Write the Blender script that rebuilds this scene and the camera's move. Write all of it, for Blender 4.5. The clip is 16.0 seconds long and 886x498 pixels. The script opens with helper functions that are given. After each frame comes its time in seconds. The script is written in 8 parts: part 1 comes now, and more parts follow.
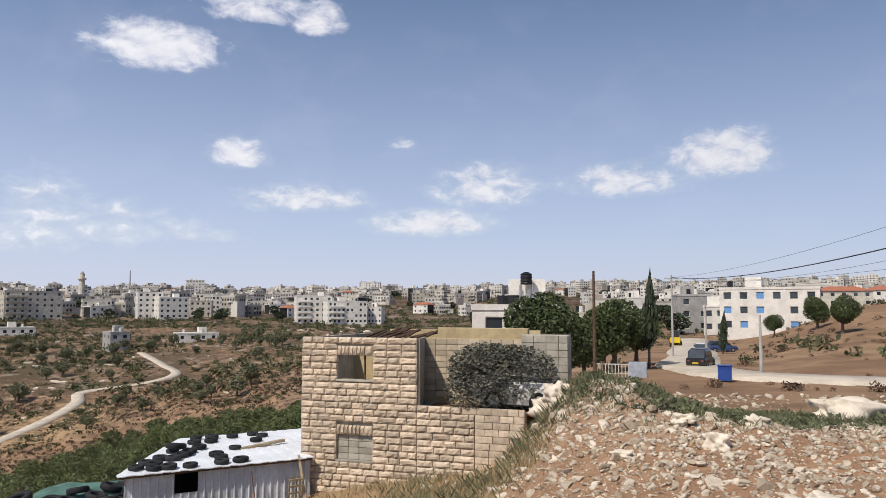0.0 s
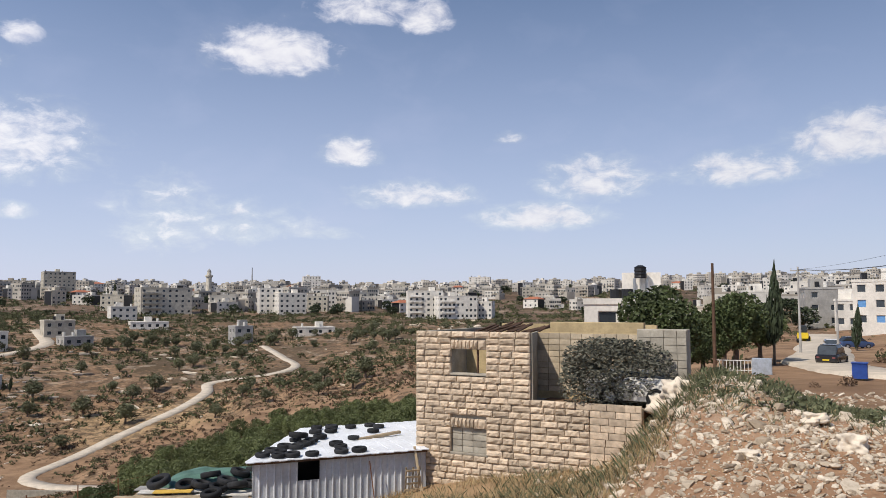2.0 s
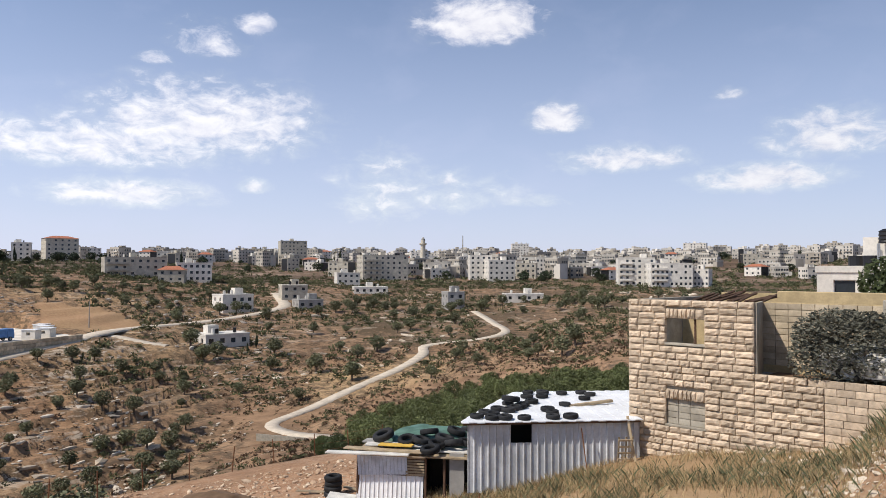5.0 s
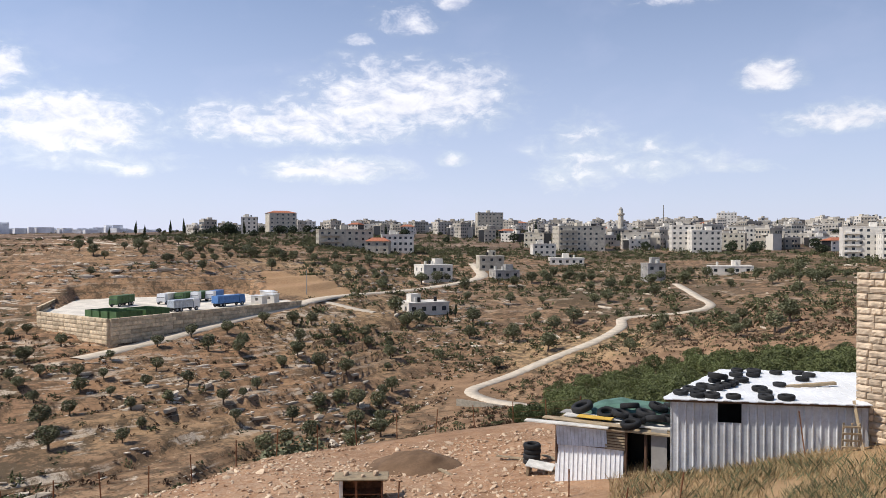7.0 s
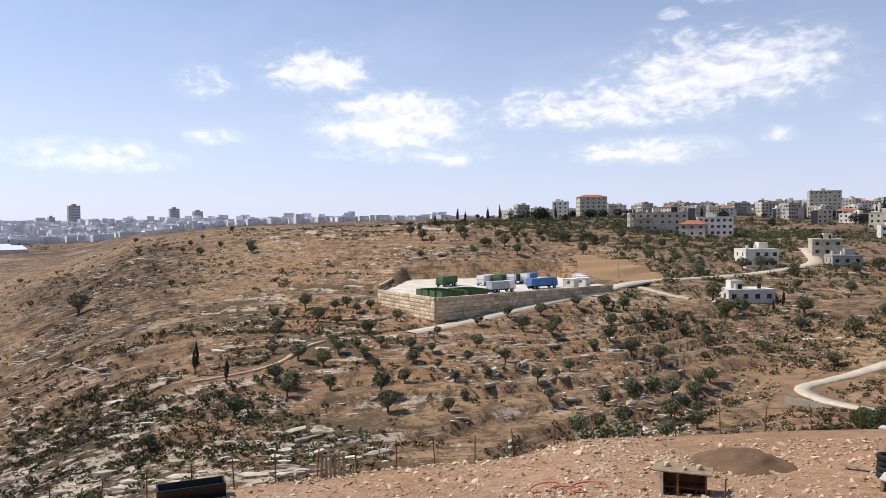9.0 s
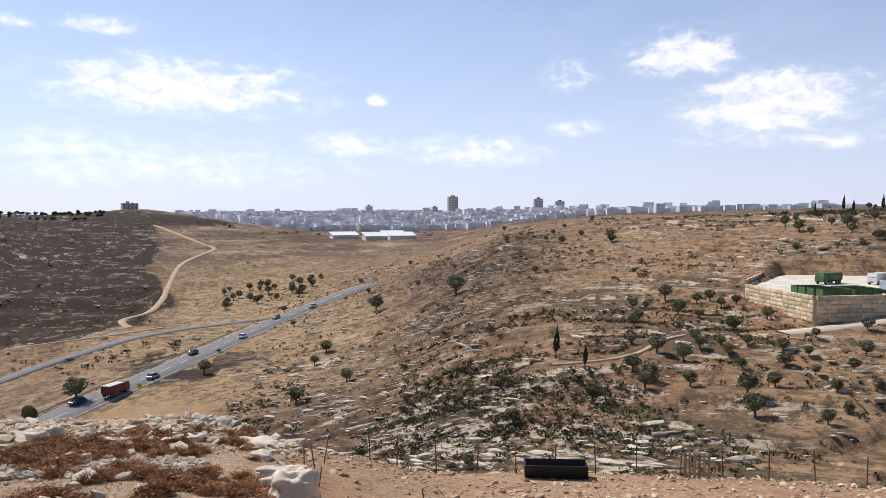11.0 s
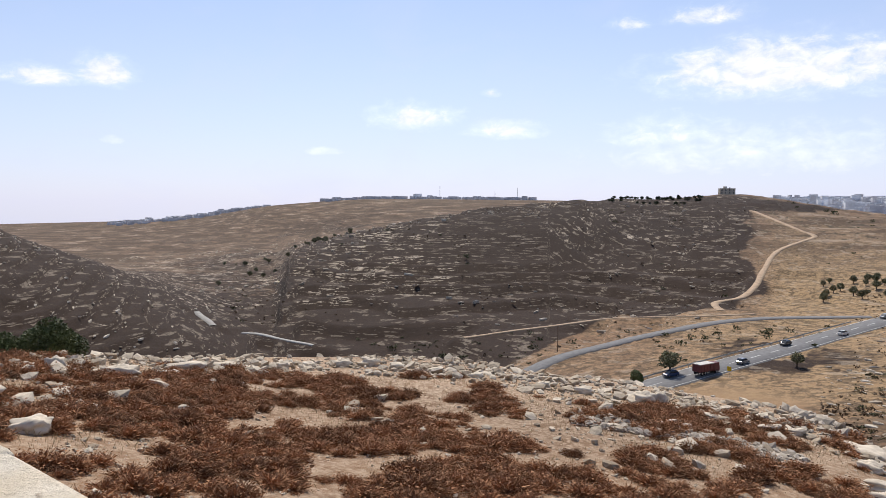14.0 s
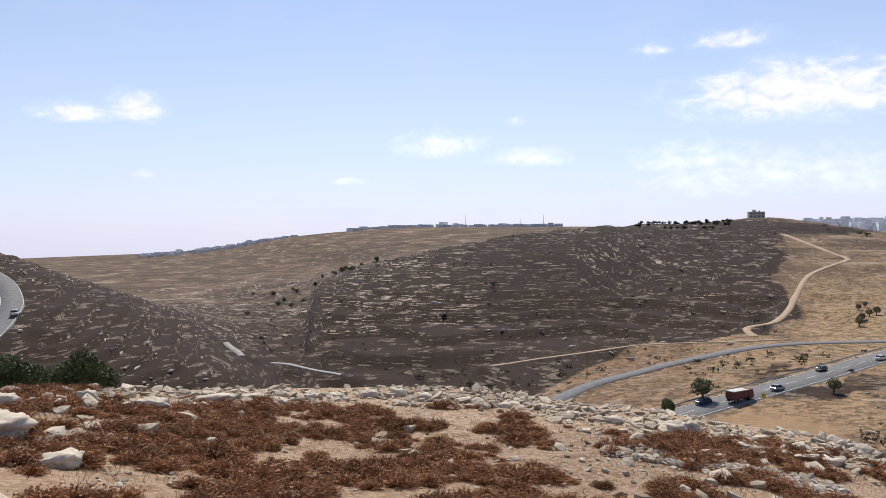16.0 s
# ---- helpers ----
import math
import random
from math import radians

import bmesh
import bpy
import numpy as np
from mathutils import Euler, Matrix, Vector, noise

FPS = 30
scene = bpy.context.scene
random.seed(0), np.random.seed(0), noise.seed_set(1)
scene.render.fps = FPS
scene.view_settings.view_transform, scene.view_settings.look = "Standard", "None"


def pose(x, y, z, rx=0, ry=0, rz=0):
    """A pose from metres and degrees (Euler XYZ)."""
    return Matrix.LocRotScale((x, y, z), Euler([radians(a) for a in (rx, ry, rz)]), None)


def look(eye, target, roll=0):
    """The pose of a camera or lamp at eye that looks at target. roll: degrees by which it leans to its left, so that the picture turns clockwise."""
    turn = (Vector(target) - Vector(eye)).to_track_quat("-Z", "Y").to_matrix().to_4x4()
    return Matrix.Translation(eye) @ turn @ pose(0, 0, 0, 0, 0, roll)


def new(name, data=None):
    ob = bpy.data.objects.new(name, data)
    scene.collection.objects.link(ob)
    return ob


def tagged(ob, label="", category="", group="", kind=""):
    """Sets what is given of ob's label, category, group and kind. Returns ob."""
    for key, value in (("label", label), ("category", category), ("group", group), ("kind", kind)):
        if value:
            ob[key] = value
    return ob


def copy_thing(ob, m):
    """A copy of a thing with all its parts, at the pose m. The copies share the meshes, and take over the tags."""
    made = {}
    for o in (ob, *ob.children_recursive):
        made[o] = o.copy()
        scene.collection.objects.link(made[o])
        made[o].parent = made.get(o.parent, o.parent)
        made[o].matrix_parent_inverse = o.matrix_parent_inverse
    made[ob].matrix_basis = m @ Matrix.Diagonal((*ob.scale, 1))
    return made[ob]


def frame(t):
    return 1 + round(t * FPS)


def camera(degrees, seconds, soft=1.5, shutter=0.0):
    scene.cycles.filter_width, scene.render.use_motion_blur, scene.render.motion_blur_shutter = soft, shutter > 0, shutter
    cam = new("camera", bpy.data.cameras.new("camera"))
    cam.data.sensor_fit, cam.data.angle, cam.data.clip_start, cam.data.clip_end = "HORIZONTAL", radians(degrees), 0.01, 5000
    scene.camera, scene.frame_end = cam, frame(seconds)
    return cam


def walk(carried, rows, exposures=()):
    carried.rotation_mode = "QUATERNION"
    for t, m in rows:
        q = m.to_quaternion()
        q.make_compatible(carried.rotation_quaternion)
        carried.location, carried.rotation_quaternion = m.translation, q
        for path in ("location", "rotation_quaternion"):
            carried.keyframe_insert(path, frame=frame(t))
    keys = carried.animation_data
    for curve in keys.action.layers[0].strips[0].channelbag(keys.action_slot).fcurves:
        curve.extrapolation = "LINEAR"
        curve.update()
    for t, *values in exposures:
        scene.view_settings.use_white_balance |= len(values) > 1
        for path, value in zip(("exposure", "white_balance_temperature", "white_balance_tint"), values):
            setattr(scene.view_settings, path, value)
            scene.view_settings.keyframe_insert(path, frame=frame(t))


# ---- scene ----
cam = camera(61.3, 16.0, soft=0.65)
# seconds, place, then yaw, pitch and roll; the first eye is the origin and z = 0 is its height
ROWS = [
    (0, -0.000, -0.000, -0.000, -0.02, 4.67, -0.11),
    (0.5, -0.020, -0.031, 0.006, 1.21, 5.26, 0.08),
    (1, -0.021, -0.092, 0.015, 3.07, 5.38, 0.16),
    (1.5, -0.035, -0.051, -0.006, 5.49, 5.02, 0.10),
    (2, -0.066, -0.035, -0.013, 8.37, 4.26, 0.04),
    (2.5, -0.080, -0.002, -0.021, 11.43, 3.44, 0.03),
    (3, -0.070, -0.025, -0.007, 14.39, 2.79, 0.06),
    (5.5, -0.157, -0.039, -0.011, 27.02, 1.22, -0.24),
    (6, -0.191, -0.040, -0.031, 30.36, 0.50, -0.23),
    (6.5, -0.217, -0.036, -0.010, 34.33, -0.18, -0.14),
    (7, -0.183, -0.098, -0.008, 39.11, -0.53, -0.07),
    (7.5, -0.245, -0.098, -0.028, 44.59, -0.79, -0.10),
    (8, -0.256, -0.147, -0.003, 50.35, -1.09, 0.10),
    (8.5, -0.361, -0.179, -0.026, 56.35, -1.44, 0.34),
    (11, -0.585, -0.474, 0.006, 89.54, -2.30, 0.26),
    (11.5, -0.503, -0.561, 0.010, 97.06, -2.72, 0.11),
    (12, -0.495, -0.627, -0.001, 104.95, -3.22, 0.00),
    (12.5, -0.398, -0.671, 0.014, 112.59, -3.54, -0.08),
    (13, -0.457, -0.750, -0.009, 119.86, -3.74, -0.18),
    (13.5, -0.407, -0.788, -0.020, 126.74, -3.72, -0.36),
    (14, -0.358, -0.851, -0.045, 132.95, -3.47, -0.33),
    (14.5, -0.329, -0.855, -0.019, 137.95, -3.07, -0.16),
    (15, -0.316, -0.871, -0.014, 141.14, -2.42, 0.14),
    (15.5, -0.320, -0.821, 0.003, 140.52, -1.64, 0.59),
    (16, -0.375, -0.826, 0.019, 134.94, -1.33, 0.53),
]
walk(cam, [(t, pose(x, y, z, 90 + pitch, roll, yaw)) for t, x, y, z, yaw, pitch, roll in ROWS],
     exposures=[(0, -0.27), (3, -0.24), (5.5, -0.14), (7, -0.12), (8.5, -0.10), (12, -0.16), (16, -0.18)])

# ---- lie of the land ----
# Lines of equal kind that run round the hill on which the camera stands: bearing (degrees to the left of the
# first view), distance from the camera and height, in metres.
NEAR = [(-40, 8.8, -3.52), (-20, 9.9, -3.74), (-5, 9.9, -5.06), (10, 11.0, -5.94), (20, 12.1, -6.93), (40, 13.2, -8.14), (60, 14.3, -8.91), (80, 14.3, -9.02),
        (100, 12.1, -8.03), (115, 11.0, -6.93), (140, 9.9, -5.83), (160, 9.9, -4.84), (176, 8.8, -3.96)]
LIP = [(-40, 60.5, -4.18), (-20, 55.0, -4.73), (-8, 48.4, -4.95), (0, 37.4, -5.50), (10, 34.1, -6.60), (20, 34.1, -7.75), (32, 36.3, -9.05), (45, 35.0, -9.70), (52, 34.0, -9.75),
       (60, 30.8, -9.90), (75, 30.8, -10.34), (90, 29.7, -10.34), (100, 33.0, -9.66), (112, 36.3, -9.0), (124, 36.3, -8.4), (132, 38.5, -8.2), (140, 40.7, -8.4), (152, 36.3, -7.2),
       (163, 30.8, -5.6), (176, 28.6, -4.8)]
FLOOR = [(-40, 110, -5.5), (-22, 100, -5.0), (-12, 90, -7.0), (0, 85, -12), (10, 90, -17), (20, 112, -22), (30, 140, -28), (37, 150, -30),
         (50, 115, -31), (65, 95, -30), (80, 92, -30), (90, 100, -33), (100, 130, -38), (114, 165, -42), (124, 190, -48), (135, 230, -55),
         (144, 225, -58), (148, 188, -53), (152, 180, -50), (163, 150, -40), (176, 130, -30)]
SHOULDER = [(-40, 150, -4.5), (-22, 150, -5.5), (-12, 160, -7), (0, 210, -10), (10, 250, -13), (20, 265, -16), (30, 260, -18), (40, 235, -19),
            (50, 190, -18), (63, 172, -19), (75, 180, -20), (85, 200, -22), (95, 260, -32), (105, 310, -40), (114, 320, -42), (124, 340, -48),
            (135, 345, -45), (143.5, 330, -50), (146, 238, -52), (149, 236, -46), (152, 238, -40), (158, 240, -30), (163, 240, -20), (176, 230, -9)]
CREST = [(-40, 420, 2), (-20, 420, -1), (0, 450, -7), (20, 480, -5), (40, 560, 0), (50, 560, 5), (63, 400, 2), (70, 430, 1), (76, 520, 1.5),
         (85, 600, -4), (90, 700, -16), (97, 800, -17), (104, 850, -6), (112, 900, 11), (118, 800, 6), (124, 650, 3), (130, 620, -3),
         (137, 560, -16), (142, 520, -26), (144, 480, -33), (146, 275, -51.5), (149, 287, -47.5), (152, 300, -42), (158, 310, -25), (162, 320, -15.5), (165, 340, -7.7), (169, 350, -0.6), (176, 350, 3)]
BACK = [(-40, 800, 18), (-10, 820, 14), (40, 850, 10), (50, 800, 9), (63, 700, -4), (76, 900, -12), (90, 1500, -34), (104, 1500, -30), (112, 1400, 2),
        (124, 1100, -14), (137, 1200, -40), (147, 1500, -72), (158, 1400, -85), (176, 1000, -60)]
SKYLINE = [(-40, 1400, 42), (-12, 1400, 38), (5, 1400, 27), (45, 1400, 25), (54, 1450, 20), (66, 1800, 16), (76, 2600, 20), (90, 3000, 22), (104, 3000, 20), (115, 2800, 10),
           (128, 2600, 14), (137, 2500, 15), (145, 2600, -6), (152, 3200, -64), (160, 3400, -96), (176, 3400, -110)]
BEYOND = [(-40, 4600, 10), (60, 4600, -60), (110, 4700, -60), (176, 4700, -150)]
LINES = (NEAR, LIP, FLOOR, SHOULDER, CREST, BACK, SKYLINE, BEYOND)


def smooth_through(xs, ys, x):
    """A smooth curve through the knots that never overshoots them (monotone cubic)."""
    xs, ys = np.asarray(xs, float), np.asarray(ys, float)
    h, d = np.diff(xs), np.diff(ys) / np.diff(xs)
    m = np.zeros_like(ys)
    same = d[:-1] * d[1:] > 0
    m[1:-1][same] = 2 * d[:-1][same] * d[1:][same] / (d[:-1] + d[1:])[same]
    m[0], m[-1] = d[0], d[-1]
    i = np.clip(np.searchsorted(xs, x) - 1, 0, len(h) - 1)
    t = np.clip((x - xs[i]) / h[i], 0, 1)
    return ((1 + 2 * t) * (1 - t) ** 2 * ys[i] + t * (1 - t) ** 2 * h[i] * m[i] + t * t * (3 - 2 * t) * ys[i + 1] + t * t * (t - 1) * h[i] * m[i + 1])


def value_noise(x, y, seed=0):
    """Smooth noise between -1 and 1 on a unit lattice."""
    xi, yi = np.floor(x).astype(np.int64), np.floor(y).astype(np.int64)
    fx, fy = x - xi, y - yi
    fx, fy = fx * fx * (3 - 2 * fx), fy * fy * (3 - 2 * fy)

    def corner(a, b):
        n = (a * 374761393 + b * 668265263 + seed * 974634541) & 0xFFFFFFFF
        n = ((n ^ (n >> 13)) * 1274126177) & 0xFFFFFFFF
        return ((n ^ (n >> 16)) & 0xFFFF) / 32767.5 - 1
    return ((corner(xi, yi) * (1 - fx) + corner(xi + 1, yi) * fx) * (1 - fy) + (corner(xi, yi + 1) * (1 - fx) + corner(xi + 1, yi + 1) * fx) * fy)


def rough(x, y, size, octaves=4, seed=0):
    total, amp = 0, 1.0
    for k in range(octaves):
        total = total + amp * value_noise(x / size * 2 ** k + 17.3 * k, y / size * 2 ** k - 9.1 * k, seed + k)
        amp *= 0.5
    return total / 1.9


def step(a, b, x):
    t = np.clip((np.asarray(x, float) - a) / (b - a), 0, 1)
    return t * t * (3 - 2 * t)


def bearing(x, y):
    """Degrees to the left of the first view, from -140 to 220."""
    a = np.degrees(np.arctan2(-np.asarray(x, float), np.asarray(y, float)))
    return np.where(a < -112, a + 360, a)


def knots(az):
    """Distances and heights of the eight lines at these bearings; behind the camera they close to a round hill."""
    b = np.where(az > 176, 176 + 0 * az, np.where(az < -40, -40 + 0 * az, az))
    r, z = [], []
    for line in LINES:
        a, d, h = zip(*line)
        r.append(smooth_through(a, d, b)), z.append(smooth_through(a, h, b))
    back = step(176, 212, az) * (az > 176) * 0.5 + 0.5 * step(-40, -76, az) * (az < -40)
    r, z = np.array(r), np.array(z)
    end_a, end_b = ([np.array([f(l)[i] for l in LINES])[:, None] for i in (1, 2)] for f in (lambda l: l[0], lambda l: l[-1]))
    for have, a, b2 in ((r, end_a[0], end_b[0]), (z, end_a[1], end_b[1])):
        mid = np.where(az > 68, a, b2) + 0 * have
        have += back * (mid - have)
    return r, z


def flat_height(x, y):
    """The smooth lie of the land, before terraces and stones."""
    x, y = np.atleast_1d(np.asarray(x, float)), np.atleast_1d(np.asarray(y, float))
    az, d = bearing(x, y), np.maximum(np.hypot(x, y), 0.5)
    r, z = knots(az)
    out, lr, ld = z[0].copy(), np.log(r), np.log(d)
    slope = np.diff(z, axis=0) / np.diff(lr, axis=0)
    m = np.zeros_like(z)
    ok = slope[:-1] * slope[1:] > 0
    m[1:-1] = np.where(ok, 2 * slope[:-1] * slope[1:] / np.where(ok, slope[:-1] + slope[1:], 1), 0)
    for i in range(len(LINES) - 1):
        h = lr[i + 1] - lr[i]
        t = np.clip((ld - lr[i]) / h, 0, 1)
        v = ((1 + 2 * t) * (1 - t) ** 2 * z[i] + t * (1 - t) ** 2 * h * m[i] + t * t * (3 - 2 * t) * z[i + 1] + t * t * (t - 1) * h * m[i + 1])
        out = np.where(ld > lr[i], v, out)
    return out


def riser(z, x, y, rise, seed):
    """How far up a terrace a point lies, from 0 to 1; above 0.72 it is on the wall."""
    q = z / rise + 0.9 * rough(x, y, 60, 3, seed)
    return q - np.floor(q)


def terraced(z, x, y, rise, seed):
    """Terrace walls: level strips with a steep riser every `rise` metres of height."""
    f = riser(z, x, y, rise, seed)
    return rise * (step(0.8, 1.0, f) - f)


def slope_line(x, y):
    """The height that terrace walls follow: on the flank towards the asphalt road they run on round the hill."""
    az, d = bearing(x, y), np.hypot(x, y)
    turn = np.where((az > 76) & (az < 125), 76 + 0.22 * (az - 76), az)
    return flat_height(-np.sin(np.radians(turn)) * d, np.cos(np.radians(turn)) * d)


def yard_rim(az):
    """Distance of the bare yard's edge."""
    return np.interp(az, (24, 40, 46, 52, 60, 70, 95, 103), (40, 37.5, 36, 34.5, 31.5, 31, 30.8, 31))


def wild_height(x, y):
    """The ground before roads and yards were cut: slopes with terraces, hummocks and stony patches."""
    x, y = np.atleast_1d(np.asarray(x, float)), np.atleast_1d(np.asarray(y, float))
    z, d, az = flat_height(x, y), np.hypot(x, y), bearing(x, y)
    near_slope = step(60, 90, d) * step(420, 330, d) * step(32, 46, az) * step(104, 92, az)
    far_slope = step(220, 300, d) * step(900, 700, d) * step(98, 112, az) * step(152, 146, az)
    left_hill = step(120, 160, d) * step(380, 330, d) * step(150, 156, az)
    city_slope = step(110, 160, d) * step(900, 600, d) * step(40, 30, az) * step(-8, 4, az)
    z = z + near_slope * 1.0 * terraced(slope_line(x, y), x, y, 1.7, 3) + far_slope * 0.95 * terraced(z, x, y, 4.2, 5)
    z = z + left_hill * 0.8 * terraced(z, x, y, 3.0, 7) + city_slope * 0.5 * terraced(z, x, y, 2.4, 9)
    z = z + rough(x, y, 45, 4, 11) * (0.9 * step(50, 110, d) + 2.2 * step(350, 900, d)) * step(2600, 1500, d)
    z = z + rough(x, y, 6, 4, 21) * (0.12 * step(6, 12, d) + 0.25 * step(40, 80, d)) * step(1200, 400, d)
    mound = step(-2, -10, az) * step(7, 11, d) * step(36, 24, d)
    z = z + mound * (0.16 * rough(x, y, 1.3, 3, 31) + 0.25 * rough(x, y, 5, 2, 33) + 1.1 * np.exp(-((d - 21.5) / 5.5) ** 2))
    bank = np.exp(-((az + 11) / 5) ** 2 - ((d - 24.5) / 5.5) ** 2)
    z = z + 1.35 * bank
    rim = yard_rim(az)
    z = z - 2.6 * step(rim + 0.5, rim + 7, d) * step(rim + 45, rim + 20, d) * step(26, 34, az) * step(106, 98, az)
    z = z + 6.5 * step(-21, -31, az) * np.exp(-((d - 150) / 48) ** 2)
    return z



# ---- roads and the levelled yard ----
# name: line in plan, width, kind
TRACK = [(-66, 110), (-78.5, 112.5), (-86.9, 116.5), (-91.5, 120), (-91.1, 126.5), (-89.9, 137.3), (-88.9, 147.4), (-86.8, 157), (-85.1, 168.6), (-86.6, 181), (-91.5, 188.5), (-86.5, 192.6), (-76.1, 196.2), (-73, 204.6), (-85.2, 230), (-107.7, 268.9)]
YARD_ROAD = [(-139, 64), (-142, 84), (-148, 105), (-154, 127), (-160, 142), (-164.9, 162.7), (-169.6, 190.3), (-173.2, 218.1), (-179, 243), (-201.4, 272.2), (-218.4, 291.8)]
SPUR = [(-158, 141), (-150, 143), (-143, 146)]
HIGHWAY = [(-118, -108), (-150, -92), (-182.1, -79.7), (-216.7, -73.4), (-257.8, -67.6), (-297, -57.6), (-320, -44), (-338, -28)]
HILL_ROAD = [(-38, -170), (-45.2, -193.5), (-54, -210), (-61.9, -230), (-66, -256), (-62.7, -273.7), (-57, -292)]
SIDE_ROAD = [(-150, -128), (-195.3, -132.1), (-219.9, -125.9), (-242.1, -115.3), (-265, -107), (-282.5, -94.5), (-297, -69)]
HILL_PATH = [(-290, -120), (-311.5, -131), (-324, -126), (-352, -130), (-383.6, -138.1), (-451.1, -150.9), (-502.7, -149.5), (-524.4, -166.7), (-557.8, -195.9), (-588.9, -221.9)]
VALLEY_PATH = [(-210, -185), (-238.8, -171.6), (-268, -158), (-272, -124), (-287.4, -106)]
STREAM_ROAD = [(-171, -226), (-168, -231), (-164, -238), (-159.5, -247), (-157, -252)]
STREAM_LANE = [(-143, -249), (-147, -260), (-150, -271), (-154, -281)]
FARM_PATH = [(-134, 20), (-134.2, 31.7), (-136, 37), (-143.7, 42.4), (-146, 48)]
UPPER_ROAD = [(-345, 152), (-294, 144.3), (-270, 146)]
VILLAGE_ROAD = [(44, 34), (33, 43), (25.5, 50), (21.5, 55), (22, 66), (28, 84), (42, 128), (52, 156)]
ROADS = {"dirt_track": (TRACK, 2.9, "pale_track"), "yard_road": (YARD_ROAD, 5.0, "pale_track"), "spur_track": (SPUR, 3.0, "pale_track"), "highway": (HIGHWAY, 9.5, "asphalt"),
         "hill_road": (HILL_ROAD, 6.2, "asphalt"), "side_road": (SIDE_ROAD, 5.5, "asphalt"), "hill_path": (HILL_PATH, 3.2, "bare_earth"), "valley_path": (VALLEY_PATH, 2.2, "bare_earth"),
         "stream_road": (STREAM_ROAD, 2.6, "grey_render"), "stream_lane": (STREAM_LANE, 2.6, "grey_render"), "farm_path": (FARM_PATH, 1.1, "bare_earth"), "upper_road": (UPPER_ROAD, 3.4, "pale_track"), "village_road": (VILLAGE_ROAD, 6.0, "pale_track")}
MEADOW = [(-213, 163), (-190, 168), (-166, 163), (-163, 143), (-175, 134)]
YARD, YARD_Z = [(-172.1, 71.1), (-144.7, 73.0), (-152.5, 128.0), (-194.3, 143.3), (-211.0, 95.0)], -16.0


def centre_line(points, spacing=2.5):
    """A smooth line through the points, with its height and its way across."""
    pts = np.array(points, float)
    seg = np.r_[0, np.cumsum(np.hypot(*np.diff(pts, axis=0).T))]
    s = np.linspace(0, seg[-1], max(8, int(seg[-1] / spacing)))
    x, y = smooth_through(seg, pts[:, 0], s), smooth_through(seg, pts[:, 1], s)
    for _ in range(3):
        x[1:-1], y[1:-1] = (x[:-2] + 2 * x[1:-1] + x[2:]) / 4, (y[:-2] + 2 * y[1:-1] + y[2:]) / 4
    z = flat_height(x, y)
    z = np.convolve(np.pad(z, 4, mode="edge"), np.ones(9) / 9, "valid")
    tx, ty = np.gradient(x), np.gradient(y)
    n = np.hypot(tx, ty)
    return x, y, z, -ty / n, tx / n


LAID = {name: centre_line(points) for name, (points, width, kind) in ROADS.items()}


def inside_by(x, y, corners):
    """How far inside a convex yard a point lies (corners counter-clockwise or clockwise)."""
    c = np.array(corners)
    out = np.full(np.shape(x), 1e9)
    mid = c.mean(0)
    for a, b in zip(c, np.roll(c, -1, 0)):
        n = np.array([-(b - a)[1], (b - a)[0]]) / np.hypot(*(b - a))
        n = n if (mid - a) @ n > 0 else -n
        out = np.minimum(out, (x - a[0]) * n[0] + (y - a[1]) * n[1])
    return out


def height(x, y):
    x, y = np.atleast_1d(np.asarray(x, float)), np.atleast_1d(np.asarray(y, float))
    z = wild_height(x, y)
    for name, (rx, ry, rz, _, _) in LAID.items():
        w = ROADS[name][1] / 2
        near = np.where((x > rx.min() - w - 9) & (x < rx.max() + w + 9) & (y > ry.min() - w - 9) & (y < ry.max() + w + 9))[0]
        for ids in np.array_split(near, max(1, len(near) // 20000 + 1)):
            if not len(ids):
                continue
            d2 = (x[ids, None] - rx) ** 2 + (y[ids, None] - ry) ** 2
            k = d2.argmin(1)
            share = step(w + 8, w + 1.5, np.sqrt(d2[np.arange(len(ids)), k]))
            z[ids] += share * (rz[k] - 0.12 - z[ids])
    inside = inside_by(x, y, YARD)
    z = np.where(inside > -4, z + step(0.2, 2.4, inside) * (YARD_Z - z), z)
    return z


# ---- daylight ----
SUN_BEARING, SUN_HEIGHT = 140.0, 51.0
# bearing, height, half width and half height in degrees, density
CLOUDS_EAST = [
    (21.2, 18.6, 4.3, 1.7, 1.0), (14.2, 21.9, 3.9, 1.1, 0.8), (9.7, 21.5, 2.0, 1.2, 1), (15.6, 11.6, 2.1, 1.1, 1), (3.2, 12.7, 1.0, 0.5, 0.5),
    (10.5, 8.4, 4.6, 1.0, 0.8), (-3.3, 9.5, 4.1, 1.7, 0.8), (1.0, 6.7, 4.6, 1.0, 1), (-13.8, 9.7, 4.1, 1.2, 0.9), (-20.6, 11.3, 3.7, 1.7, 1),
    (28.9, 6.7, 3.5, 2.8, 0.5), (23.9, 6.2, 5.2, 1.7, 0.5), (17.4, 5.4, 2.6, 0.5, 0.4), (41.7, 11.1, 7.8, 2.8, 0.9), (50.9, 8.7, 9.6, 1.7, 0.8),
    (47.5, 5.5, 5.4, 1.0, 0.9), (38.4, 6.3, 1.3, 0.6, 0.8), (38.5, 17.9, 1.5, 0.9, 0.8), (42.1, 16.5, 3.0, 1.5, 0.5), (45.5, 15.0, 1.2, 0.5, 0.6)]
